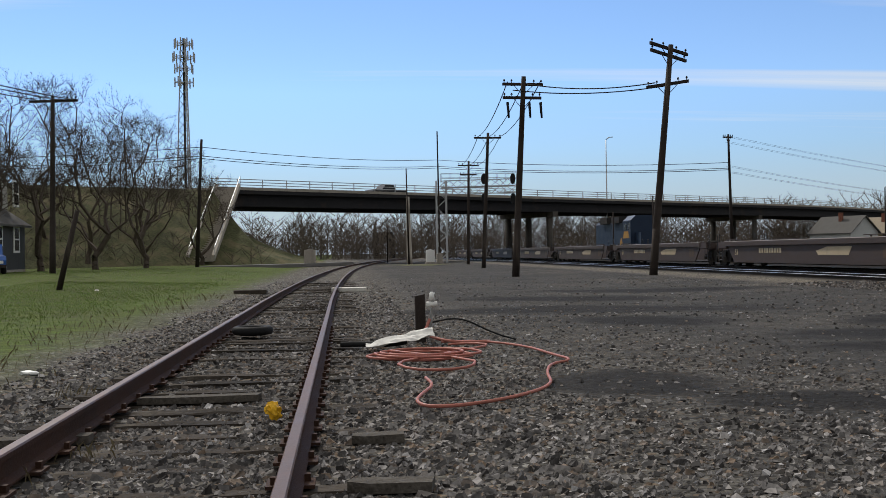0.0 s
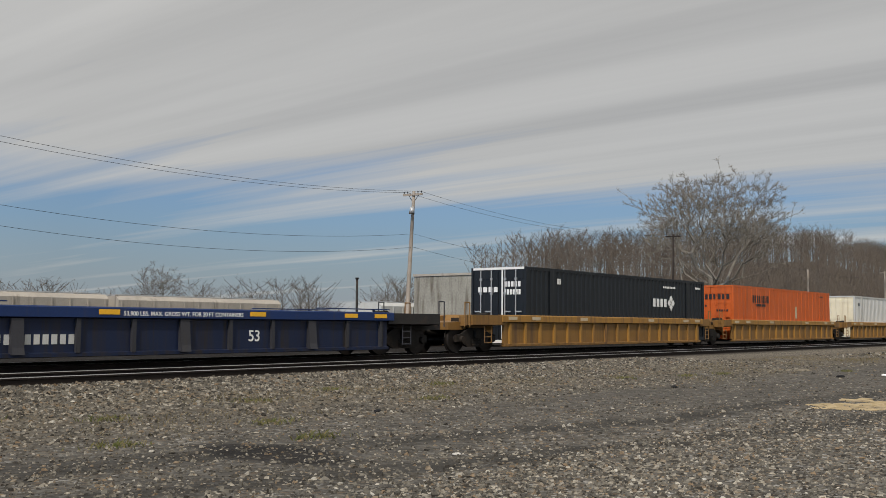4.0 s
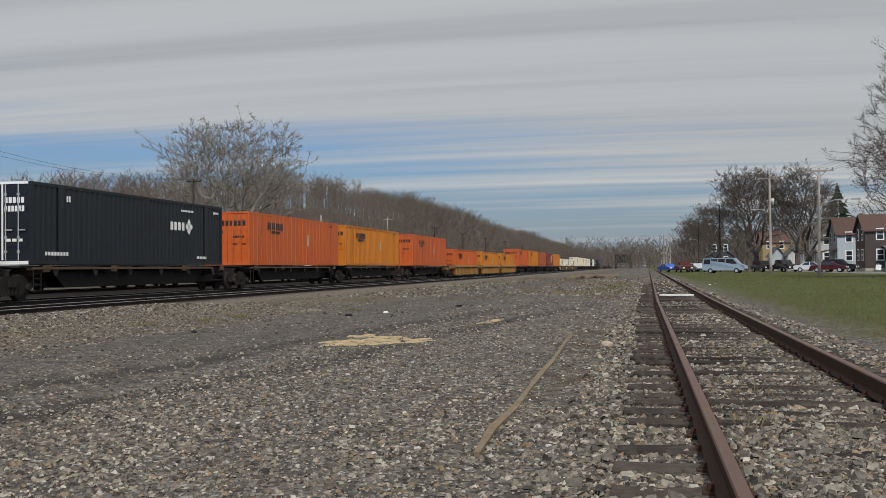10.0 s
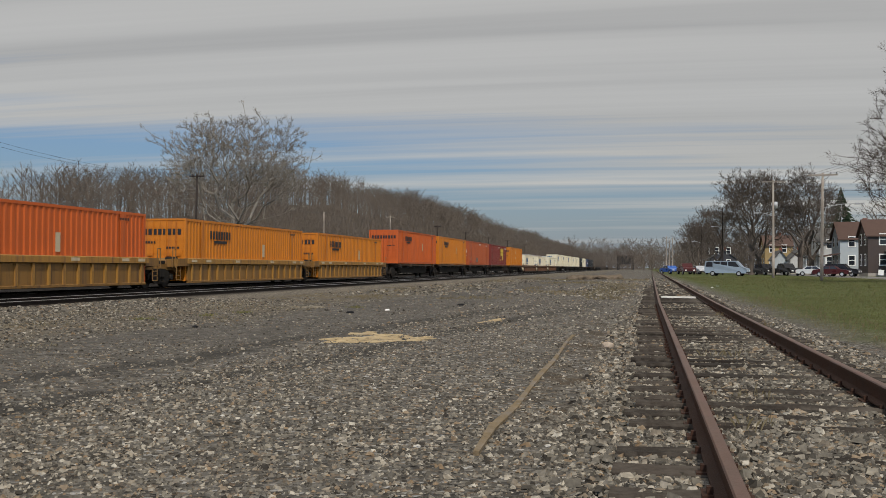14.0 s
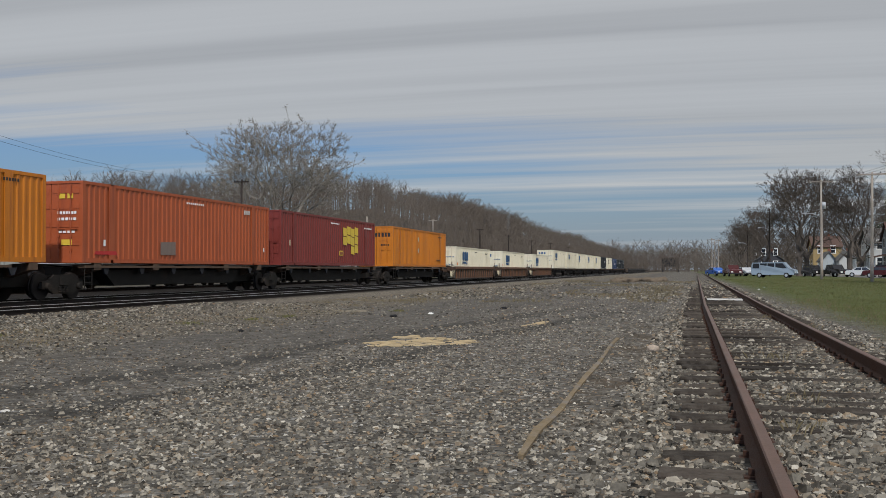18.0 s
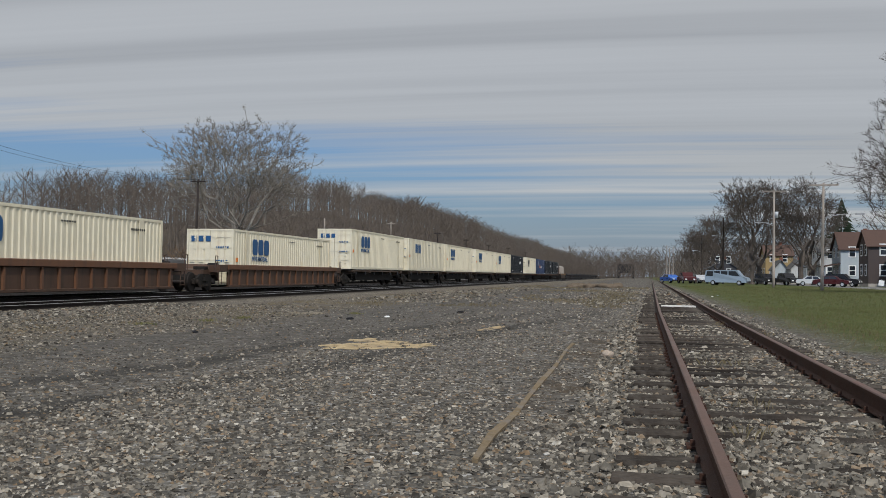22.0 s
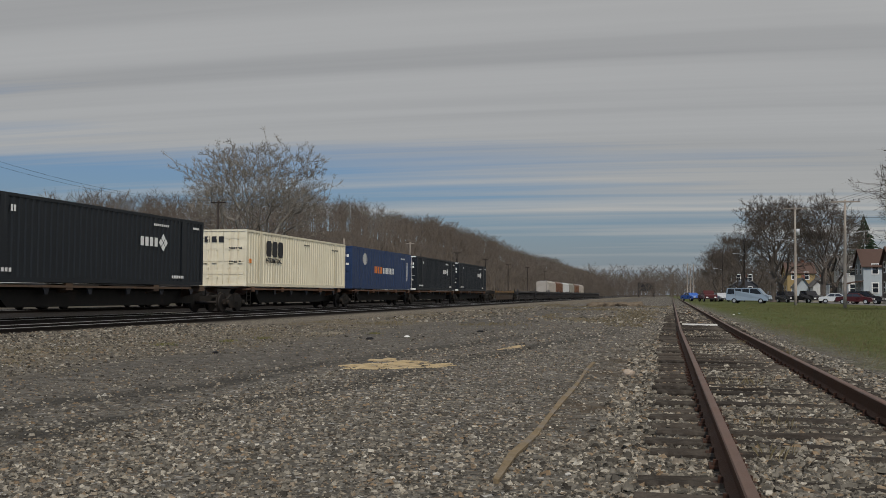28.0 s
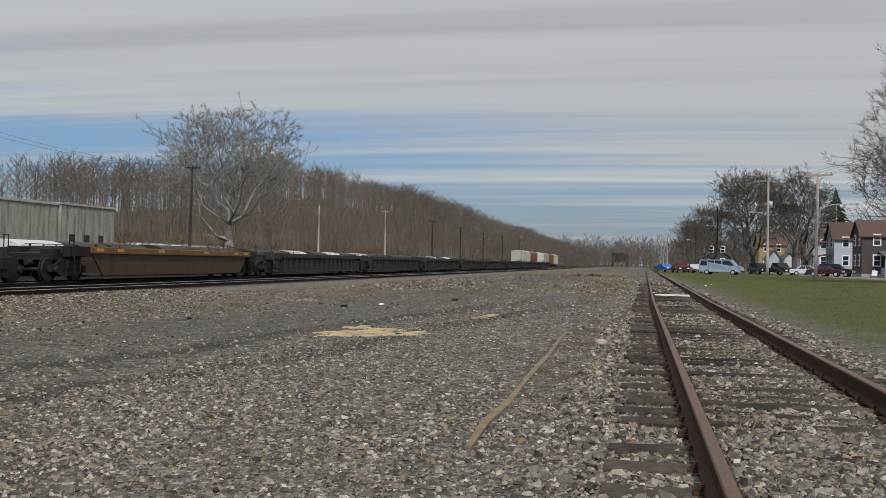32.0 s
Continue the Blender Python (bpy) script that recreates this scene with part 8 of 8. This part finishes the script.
    X = V[..., 0] * c[:, None] - V[..., 1] * s[:, None]
    Y = V[..., 0] * s[:, None] + V[..., 1] * c[:, None]
    flat = rs.uniform(0.55, 1.0, n)
    st = rs.uniform(0.8, 1.25, n)
    out = np.stack([X * (S * st)[:, None], Y * S[:, None], V[..., 2] * (S * flat)[:, None]], -1)
    out += np.stack([P_[:, 0], P_[:, 1], gh + S * flat * 0.18], -1)[:, None, :]
    F = (fc[None] + (np.arange(n) * 6)[:, None, None]).reshape(-1, 3)
    soup("gravel", out.reshape(-1, 3).tolist(), F.tolist(), stone_material(), "loose grey crushed stones with a few pale and brown ones", "gravel")


def scatter_blades():
    rs = np.random.RandomState(8)

    def blades(P_, h, lean, w, name, material, label, cat):
        n = len(P_)
        a = rs.uniform(0, 6.28, n)
        ln = rs.uniform(0.2, 1.0, n) * lean
        hh = rs.uniform(0.5, 1.2, n) * h
        gz = np.array([ground_height(x, y) for x, y in P_])
        dx, dy = np.cos(a), np.sin(a)
        ww = w * rs.uniform(0.6, 1.3, n)
        b0 = np.stack([P_[:, 0] - dy * ww, P_[:, 1] + dx * ww, gz - 0.01], 1)
        b1 = np.stack([P_[:, 0] + dy * ww, P_[:, 1] - dx * ww, gz - 0.01], 1)
        m0 = np.stack([P_[:, 0] + dx * ln * hh * 0.35, P_[:, 1] + dy * ln * hh * 0.35, gz + hh * 0.6], 1)
        tp = np.stack([P_[:, 0] + dx * ln * hh, P_[:, 1] + dy * ln * hh, gz + hh], 1)
        V = np.stack([b0, b1, m0, tp], 1).reshape(-1, 3)
        i = np.arange(n) * 4
        F = np.concatenate([np.stack([i, i + 1, i + 2], 1), np.stack([i + 1, i + 3, i + 2], 1)])
        soup(name, V.tolist(), F.tolist(), material, label, cat)

    green = blade_material("grass_blades", (0.062, 0.125, 0.013), (0.095, 0.150, 0.021), (0.12, 0.135, 0.042))
    dry = blade_material("dry_grass", (0.13, 0.105, 0.06), (0.17, 0.14, 0.085), (0.09, 0.075, 0.04))
    weed = blade_material("weed_blades", (0.075, 0.090, 0.028), (0.12, 0.115, 0.045), (0.20, 0.16, 0.08))
    # verge to the north and to the south
    def verge(n, xr, yr, edge):
        x, y = rs.uniform(*xr, n), rs.uniform(*yr, n)
        e = np.array([edge + 0.9 * noise.noise(Vector((0.0, b * 0.35, 2))) for b in y])
        k = (x > e) & (rs.rand(n) < np.clip((x - e) / 1.2, 0.05, 1))
        return np.stack([x[k], y[k]], 1)
    dull = blade_material("dull_grass_blades", (0.076, 0.092, 0.028), (0.112, 0.115, 0.044), (0.16, 0.135, 0.075))
    blades(np.concatenate([verge(40000, (3.0, 12), (9, 40), 3.5)]), 0.045, 1.0, 0.007, "grass", dull, "short dull green grass with dry straw on the verge", "grass")
    blades(verge(34000, (4, 26), (40, 125), 4.0), 0.07, 1.0, 0.022, "grass", dull, "short dull green grass along the street", "grass")
    blades(np.concatenate([verge(34000, (3.2, 12), (-42, -7), 4.4), verge(12000, (4, 22), (-70, -40), 4.6)]), 0.045, 1.0, 0.007, "grass", green, "short spring grass with dead straw in it", "grass")
    blades(np.concatenate([verge(1600, (2.6, 4.8), (6, 40), 2.9), verge(1200, (2.4, 4.6), (-30, -4), 2.9)]), 0.11, 0.8, 0.0025, "dry_grass", dry, "dry straw along the edge of the verge", "grass")
    # thin dry growth along the main tracks
    x = rs.uniform(-13.6, -8.2, 26000)
    y = rs.uniform(-4, 60, 26000)
    k = np.array([noise.noise(Vector((a * 0.55, b * 0.4, 7))) > 0.18 - 0.06 * (b > 5) for a, b in zip(x, y)]) & (rs.rand(26000) < np.clip((-8.0 - x) / 3, 0.1, 1))
    blades(np.stack([x[k], y[k]], 1), 0.05, 1.2, 0.007, "dry_weeds", dry, "thin dry weeds over the gravel by the tracks", "weeds")
    x = rs.uniform(-12.5, 0.5, 26000)
    y = rs.uniform(36, 110, 26000)
    k = np.array([noise.noise(Vector((a * 0.30, b * 0.10, 11))) > 0.16 for a, b in zip(x, y)])
    blades(np.stack([x[k], y[k]], 1), 0.10, 1.2, 0.018, "dry_weeds", dry, "dry straw-coloured weeds far along the yard", "weeds")
    # green tufts
    tufts = [(-8.53, 5.6), (-9.6, 4.2), (-10.8, 7.0), (-11.4, 9.8), (-9.2, 8.2), (-10.2, 12.5), (-12.0, 15.0), (-9.0, 3.0), (-11.6, 5.6), (-12.4, 12.4), (-10.8, 20.0), (-10.4, 22.5), (-10.1, 24.0), (-8.3, 28.0), (-11.8, 2.2), (-7.6, 7.4)]
    q = np.concatenate([np.array(t)[None] + rs.normal(0, 0.11, (110, 2)) * (1, 1.6) for t in tufts])
    blades(q, 0.06, 1.2, 0.007, "weed_tufts", weed, "small green weed tufts in the gravel", "weeds")
    # straw and sticks between the siding's rails
    q = np.concatenate([np.array(t)[None] + rs.normal(0, 0.12, (26, 2)) for t in ((0.95, 9.0), (1.0, 13.0), (2.2, 15.0), (0.75, 7.2), (1.6, -6.2), (2.1, -4.9), (1.9, -5.4), (2.4, -9.0), (0.2, -30.0), (2.3, 20.0), (1.75, 24))])
    blades(q, 0.10, 0.8, 0.002, "dry_grass", dry, "dry straw growing between the ties", "grass")


scatter_stones()
scatter_blades()


# ---- patches of pale broken paving in the gravel ----
def patch(cx, cy, rx, ry, n, label, material, seed, rot=0.0, gaps=0.25, z=0.012):
    """Broken slabs of pale paving: uneven flat pieces with cracks between, each a part."""
    rnd = random.Random(seed)
    t = thing("paving_patch", label, "paving", "pale paving patches", pose(cx, cy, ground_height(cx, cy), 0, 0, rot))
    side = int(math.sqrt(n)) + 1
    grid = [[((2 * i / side - 1) + rnd.uniform(-0.7, 0.7) / side, (2 * j / side - 1) + rnd.uniform(-0.7, 0.7) / side) for j in range(side + 1)] for i in range(side + 1)]
    for i in range(side):
        for j in range(side):
            q = [grid[i][j], grid[i + 1][j], grid[i + 1][j + 1], grid[i][j + 1]]
            cu, cv = sum(p[0] for p in q) / 4, sum(p[1] for p in q) / 4
            edge = 0.88 + 0.55 * noise.noise(Vector((cu * 1.8, cv * 1.8, seed * 3.1)))
            if math.hypot(cu, cv) > edge or rnd.random() < gaps * 0.35:
                continue
            k = rnd.uniform(0.90, 0.985)
            pts = [((cu + (u - cu) * k) * rx, (cv + (v - cv) * k) * ry) for u, v in q]
            bm = B()
            prism(bm, pts, "z", -0.03, z + rnd.uniform(-0.006, 0.005))
            part("slab", bm, material, t)
    return t


M["pale_slab"] = mat("pale_limestone", (0.18, 0.155, 0.115), 0.9, 0, 0.22, 4, 40, 0.4, 30, (0.20, 0.18, 0.15), 0.45, 1.6, 0, 0.12)
M["dull_sand"] = mat("dull_sand", (0.27, 0.215, 0.135), 0.95, 0, 0.3, 3, 60, 0.5, 60, (0.16, 0.135, 0.10), 0.5, 1.5, 0, 0.12)
M["sand"] = mat("ochre_sand", (0.40, 0.31, 0.18), 0.95, 0, 0.2, 3, 60, 0.5, 60, (0.26, 0.22, 0.17), 0.4, 1.5, 0, 0.1)
patch(-6.25, -0.75, 0.85, 0.80, 60, "pale cracked slab of paving showing through the gravel", M["pale_slab"], 1, 15)
patch(-7.05, -0.6, 0.30, 1.1, 40, "pale broken paving edge in the gravel", M["dull_sand"], 2, 10, 0.5, 0.006)
patch(-7.25, 0.75, 0.35, 0.75, 44, "pale sandy paving patch in the gravel", M["dull_sand"], 3, 20, 0.6, 0.006)
patch(-6.55, 1.55, 0.25, 0.45, 9, "small pale broken paving patch", M["dull_sand"], 4, 0, 0.6, 0.006)
patch(-4.15, 15.5, 0.80, 1.15, 130, "ochre sandy patch in the gravel", M["sand"], 5, -8, 0.55, 0.014)
patch(-4.75, 16.6, 0.25, 0.4, 8, "small ochre sandy patch in the gravel", M["sand"], 6, 0, 0.4, 0.02)
patch(-3.2, 21.3, 0.14, 1.0, 26, "narrow pale stripe of sand in the gravel", M["sand"], 7, -6, 0.5)
patch(-9.6, 27.5, 0.5, 0.7, 10, "pale stony patch in the gravel", M["pale_slab"], 8, 0, 0.5)


# ---- small things in the yard ----
def lump(name, label, category, x, y, r, seed, material, flat=0.6, z=None):
    rnd = random.Random(seed)
    bm = B()
    bmesh.ops.create_icosphere(bm, subdivisions=2, radius=1.0)
    for v in bm.verts:
        k = 1 + 0.35 * noise.noise(v.co * 1.7 + Vector((seed, 0, 0))) + rnd.uniform(-0.06, 0.06)
        v.co = Vector((v.co.x * r[0] * k, v.co.y * r[1] * k, v.co.z * r[2] * k))
    ob = new(name, mesh_of(name, bm, material))
    ob.matrix_basis = pose(x, y, (ground_height(x, y) if z is None else z) + r[2] * flat, 0, 0, rnd.uniform(0, 360))
    return tagged(ob, label, category)


def make_small():
    # weathered board half sunk in the gravel
    t = thing("sunken_board", "long weathered yellowish board half sunk in gravel", "board")
    rnd = random.Random(2)
    bm = B()
    pts = [(-1.02 - 0.012 * (y - 6), y) for y in (6.0, 7.0, 8.2, 9.4, 10.8, 12.2, 13.6, 15.2, 17.0)]
    rows = []
    for x, y in pts:
        x += rnd.uniform(-0.02, 0.02)
        z = ground_height(x, y) + rnd.uniform(0.03, 0.05)
        w = rnd.uniform(0.016, 0.036); z -= 0.022; rows.append([bm.verts.new((x - w, y, z - 0.08)), bm.verts.new((x + w, y, z - 0.08)), bm.verts.new((x + w, y, z)), bm.verts.new((x - w, y, z + 0.006))])
    for a, b in zip(rows, rows[1:]):
        for i in range(4):
            bm.faces.new((a[i], a[(i + 1) % 4], b[(i + 1) % 4], b[i]))
    bm.faces.new(rows[0]); bm.faces.new(rows[-1][::-1])
    part("plank", bm, mat("old_board", (0.165, 0.125, 0.076), 0.9, 0, 0.3, 4, 40, 0.4, 40, (0.16, 0.145, 0.13), 0.6, 2.0), t)
    pale = mat("painted_board", (0.62, 0.60, 0.56), 0.8, 0, 0.15, 4, 30, 0.2, 30, (0.3, 0.28, 0.25), 0.3, 3)
    for (x, y, w, d, lb) in ((1.30, 37.7, 0.62, 0.35, "white painted crossing board between the rails"), (-0.15, -31.6, 0.55, 0.30, "pale plank lying beside the rail"), (2.9, -31.2, 0.5, 0.25, "weathered grey plank beside the rail")):
        b = thing("crossing_board", lb, "board", "loose boards")
        bm = B(); box(bm, x - w, y - d, -0.02, x + w, y + d, 0.10); part("plank", bm, pale if x != 2.9 else M["tie"], b)
    # stones that stand out
    stone = mat("field_stone", (0.34, 0.28, 0.22), 0.9, 0, 0.25, 6, 50, 0.5, 30)
    white_stone = mat("white_stone", (0.42, 0.40, 0.36), 0.85, 0, 0.2, 8, 50, 0.3, 40)
    lump("stone", "rounded tan field stone in the gravel", "stone", -0.49, 14.4, (0.10, 0.085, 0.07), 3, stone)
    for k, (x, y, s) in enumerate(((-1.42, 6.2, 0.045), (-5.55, 7.15, 0.07), (-0.6, 6.4, 0.04), (-2.5, 9.1, 0.035), (-6.4, 1.75, 0.08), (2.75, -10.4, 0.05), (1.75, -5.75, 0.09), (-3.2, 7.2, 0.04), (-8.2, 3.7, 0.045), (-7.0, -3.9, 0.05))):
        lump("stone", "small white stone in the gravel", "stone", x, y, (s * 0.6, s * 0.5, s * 0.25), 40 + k, white_stone)
    for k, (x, y, s) in enumerate(((-6.23, -3.2, 0.16), (-5.2, -5.2, 0.06), (-6.6, -6.0, 0.05), (-9.3, 10.2, 0.09), (-8.6, 18.0, 0.10), (-7.4, 24.5, 0.12), (-5.5, 30, 0.13))):
        lump("clod", "dark clod of cinder on the ground", "clod", x, y, (s, s * 0.6, s * 0.4), 60 + k, M["black"], 0.3)
    rubble = mat("rubble_earth", (0.125, 0.098, 0.070), 0.95, 0, 0.5, 5, 40, 0.9, 12)
    for k in range(20):
        a = k * 0.9
        lump("rubble", "brown and grey rubble heap by the tracks", "rubble", -4.8 - 2.2 * math.cos(a * 1.7), 101 + 3.0 * math.sin(a), (0.55 + 0.08 * (k % 4), 0.6, 0.26 + 0.05 * (k % 3)), 80 + k, rubble, 0.3)
    # black round plate between the rails
    t = thing("tyre", "black worn tyre lying between the rails", "tyre")
    bm = B()
    R, r_, nn, mm = 0.235, 0.062, 28, 10
    rings = [[bm.verts.new((1.33 + (R + r_ * math.cos(2 * math.pi * j / mm)) * math.cos(2 * math.pi * i / nn), -14.5 + (R + r_ * math.cos(2 * math.pi * j / mm)) * math.sin(2 * math.pi * i / nn), 0.09 + r_ * math.sin(2 * math.pi * j / mm))) for j in range(mm)] for i in range(nn)]
    for i in range(nn):
        for j in range(mm):
            f = bm.faces.new((rings[i][j], rings[(i + 1) % nn][j], rings[(i + 1) % nn][(j + 1) % mm], rings[i][(j + 1) % mm])); f.smooth = True
    part("tread", bm, M["black"], t)
    bm = B(); tube(bm, (1.33, -14.5, 0.02), (1.33, -14.5, 0.12), 0.2, n=20); part("disc", bm, M["black"], t)
    # crumpled yellow bag
    bag = mat("yellow_plastic", (0.75, 0.42, 0.02), 0.45, 0, 0.15, 10, 40)
    rnd = random.Random(12)
    bm = B()
    bmesh.ops.create_icosphere(bm, subdivisions=3, radius=1.0)
    for v in bm.verts:
        k = 1 + 0.45 * noise.noise(v.co * 2.6) + 0.25 * noise.noise(v.co * 6.0)
        v.co = Vector((v.co.x * 0.055 * k, v.co.y * 0.05 * k, v.co.z * 0.062 * k + 0.02 * v.co.x))
    o = new("plastic_bag", mesh_of("plastic_bag", bm, bag))
    o.matrix_basis = pose(0.52, -7.15, 0.06)
    tagged(o, "crumpled yellow plastic bag lying between the rails", "bag")
    # water post with valve, hose and white sheet
    t = thing("hydrant_post", "dark wooden post with a small pale valve beside it", "post")
    bm = B(); prism(bm, [(-1.06, -0.2), (-0.93, -0.2), (-0.92, 0.60), (-1.05, 0.63)], "y", -13.0, -12.88); part("post", bm, M["pole_dark"], t)
    bm = B()
    path_tube(bm, [(-1.12, -12.85, 0.0), (-1.12, -12.85, 0.3), (-1.13, -12.82, 0.42), (-1.16, -12.78, 0.52), (-1.13, -12.80, 0.60)], 0.022, 8)
    part("pipe", bm, M["steel"], t, "grey pipe with a valve")
    bm = B(); tube(bm, (-1.20, -12.78, 0.5), (-1.06, -12.78, 0.5), 0.035, n=8); tube(bm, (-1.13, -12.78, 0.55), (-1.13, -12.78, 0.66), 0.045, 0.02, n=8); part("valve", bm, M["white"], t, "small pale valve head")
    hose_m = mat("red_hose", (0.36, 0.125, 0.095), 0.55, 0, 0.15, 4, 40, 0.05, 60, (0.22, 0.09, 0.07), 0.3, 3)
    t = thing("hose", "long faded red hose lying in coils and loops on gravel", "hose")
    pts = []
    rnd = random.Random(9)
    for k in range(int(2 * math.pi * 5 / 0.25)):      # the coil
        a = k * 0.25
        rr = 0.50 + 0.10 * math.sin(a * 0.37) + rnd.uniform(-0.015, 0.015)
        pts.append((-0.85 + rr * math.cos(a) + 0.05 * math.sin(a * 0.2), -10.9 + 0.42 * rr * math.sin(a) / 0.5, 0.03 + 0.012 * (k // 25)))
    for q in ((-1.35, -10.2), (-1.25, -9.6), (-0.95, -9.35), (-0.62, -9.5), (-0.5, -10.1), (-0.9, -10.6), (-1.35, -11.2), (-1.75, -11.75), (-1.55, -12.05), (-1.25, -11.95)):
        pts.append((*q, 0.05))

    def smooth(ps, it=3):
        for _ in range(it):
            out = [ps[0]]
            for a, b in zip(ps, ps[1:]):
                out.append(tuple(0.75 * u + 0.25 * v for u, v in zip(a, b)))
                out.append(tuple(0.25 * u + 0.75 * v for u, v in zip(a, b)))
            ps = out + [ps[-1]]
        return ps
    bm = B(); path_tube(bm, smooth(pts, 1), 0.0145, 7); part("coil", bm, hose_m, t)
    loop = [(-1.2, -12.3, 0.05), (-1.7, -12.35, 0.05), (-2.15, -11.6, 0.04), (-2.25, -10.6, 0.04), (-2.35, -10.0, 0.04), (-2.05, -9.75, 0.04), (-1.85, -9.0, 0.04), (-1.75, -8.2, 0.04), (-1.35, -7.6, 0.04), (-0.9, -7.25, 0.04),
            (-0.6, -7.2, 0.04), (-0.52, -7.5, 0.04), (-0.62, -7.95, 0.04), (-0.75, -8.4, 0.04), (-0.72, -8.9, 0.04)]
    bm = B(); path_tube(bm, smooth(loop, 3), 0.0145, 7); part("loop", bm, hose_m, t)
    up = [(-1.1, -12.8, 0.3), (-1.0, -12.6, 0.12), (-1.3, -12.2, 0.05), (-1.8, -12.2, 0.05)]
    bm = B(); path_tube(bm, smooth(up, 3), 0.021, 7); part("lead", bm, hose_m, t)
    sheet = mat("white_sheet", (0.66, 0.65, 0.62), 0.7, 0, 0.12, 5, 30)
    t = thing("white_sheet", "crumpled white plastic sheet lying by the post", "sheet")
    vs, fs = [], []
    for j in range(9):
        for i in range(13):
            u, v = i / 12, j / 8
            x = -0.25 - 0.85 * u
            y = -12.15 + 0.35 * v - 0.3 * u
            vs.append((x, y, 0.05 + 0.17 * u * (1 - 0.5 * v) + 0.06 * noise.noise(Vector((u * 5, v * 4, 2)))))
    fs = [(j * 13 + i, j * 13 + i + 1, (j + 1) * 13 + i + 1, (j + 1) * 13 + i) for j in range(8) for i in range(12)]
    me = bpy.data.meshes.new("sheet"); me.from_pydata(vs, [], fs); me.materials.append(sheet)
    o = new("sheet", me); o.parent = t
    sm = o.modifiers.new("thick", "SOLIDIFY"); sm.thickness = 0.006
    t = thing("black_hose", "short black rubber hose end beside the coil", "hose")
    bm = B(); path_tube(bm, smooth([(0.05, -12.4, 0.04), (-0.25, -12.3, 0.05), (-0.5, -12.1, 0.05), (-0.75, -12.3, 0.06)], 2), 0.035, 8); part("tube", bm, M["black"], t)
    t = thing("black_hose", "thin black cable arching beside the post", "hose")
    bm = B(); path_tube(bm, smooth([(-1.1, -12.9, 0.25), (-1.5, -12.8, 0.33), (-1.9, -12.6, 0.12), (-2.2, -12.6, 0.03)], 3), 0.012, 6); part("tube", bm, M["black"], t)
    # leaning post in the grass
    t = thing("leaning_post", "short dark post leaning in the grass", "post")
    bm = B(); tube(bm, (9.3, -33.3, 0), (8.65, -33.3, 2.75), 0.10, 0.08, 8); part("post", bm, M["pole_dark"], t)
    # litter
    for k, (x, y, m_) in enumerate(((3.2, -10.4, "white"), (2.1, -20.0, "white"), (8.0, -33, "white"), (4.6, 64, "van_blue"), (4.0, 60, "white"), (-6.8, 26, "white"), (-2.5, -28, "white"))):
        rnd = random.Random(k)
        lump("litter", "scrap of pale litter on the ground", "litter", x, y, (0.10, 0.07, 0.03), 120 + k, M[m_], 0.5)
    M["old_wood"] = mat("splintered_wood", (0.085, 0.076, 0.066), 0.95, 0, 0.5, 6, 40, 0.8, 30)
    # old wood bits beside the ties
    for k, (x, y, a, ln) in enumerate(((-0.2, -6.3, 4, 0.17), (-0.22, -5.0, -6, 0.22), (1.2, -8.3, 2, 0.5), (2.0, -6.6, 8, 0.35))):
        t = thing("wood_scrap", "weathered splintered piece of old tie", "wood", "wood scraps", pose(x, y, 0.02, 0, 0, a))
        bm = B(); prism(bm, [(-ln, -0.07), (ln * 0.9, -0.06), (ln, 0.03), (0.1, 0.08), (-ln * 0.95, 0.06)], "z", -0.05, 0.004); part("plank", bm, M["old_wood"], t)


make_small()


# ---- what moves ----
def motions():
    for ob, s, dx, z in TRAIN:
        walk(ob, [(t, pose(TRACK_B + dx, s - SPEED * t, z)) for t in (0.0, 16.0, 32.0)])
    for ob, rows in MOVERS:
        walk(ob, rows)


motions()
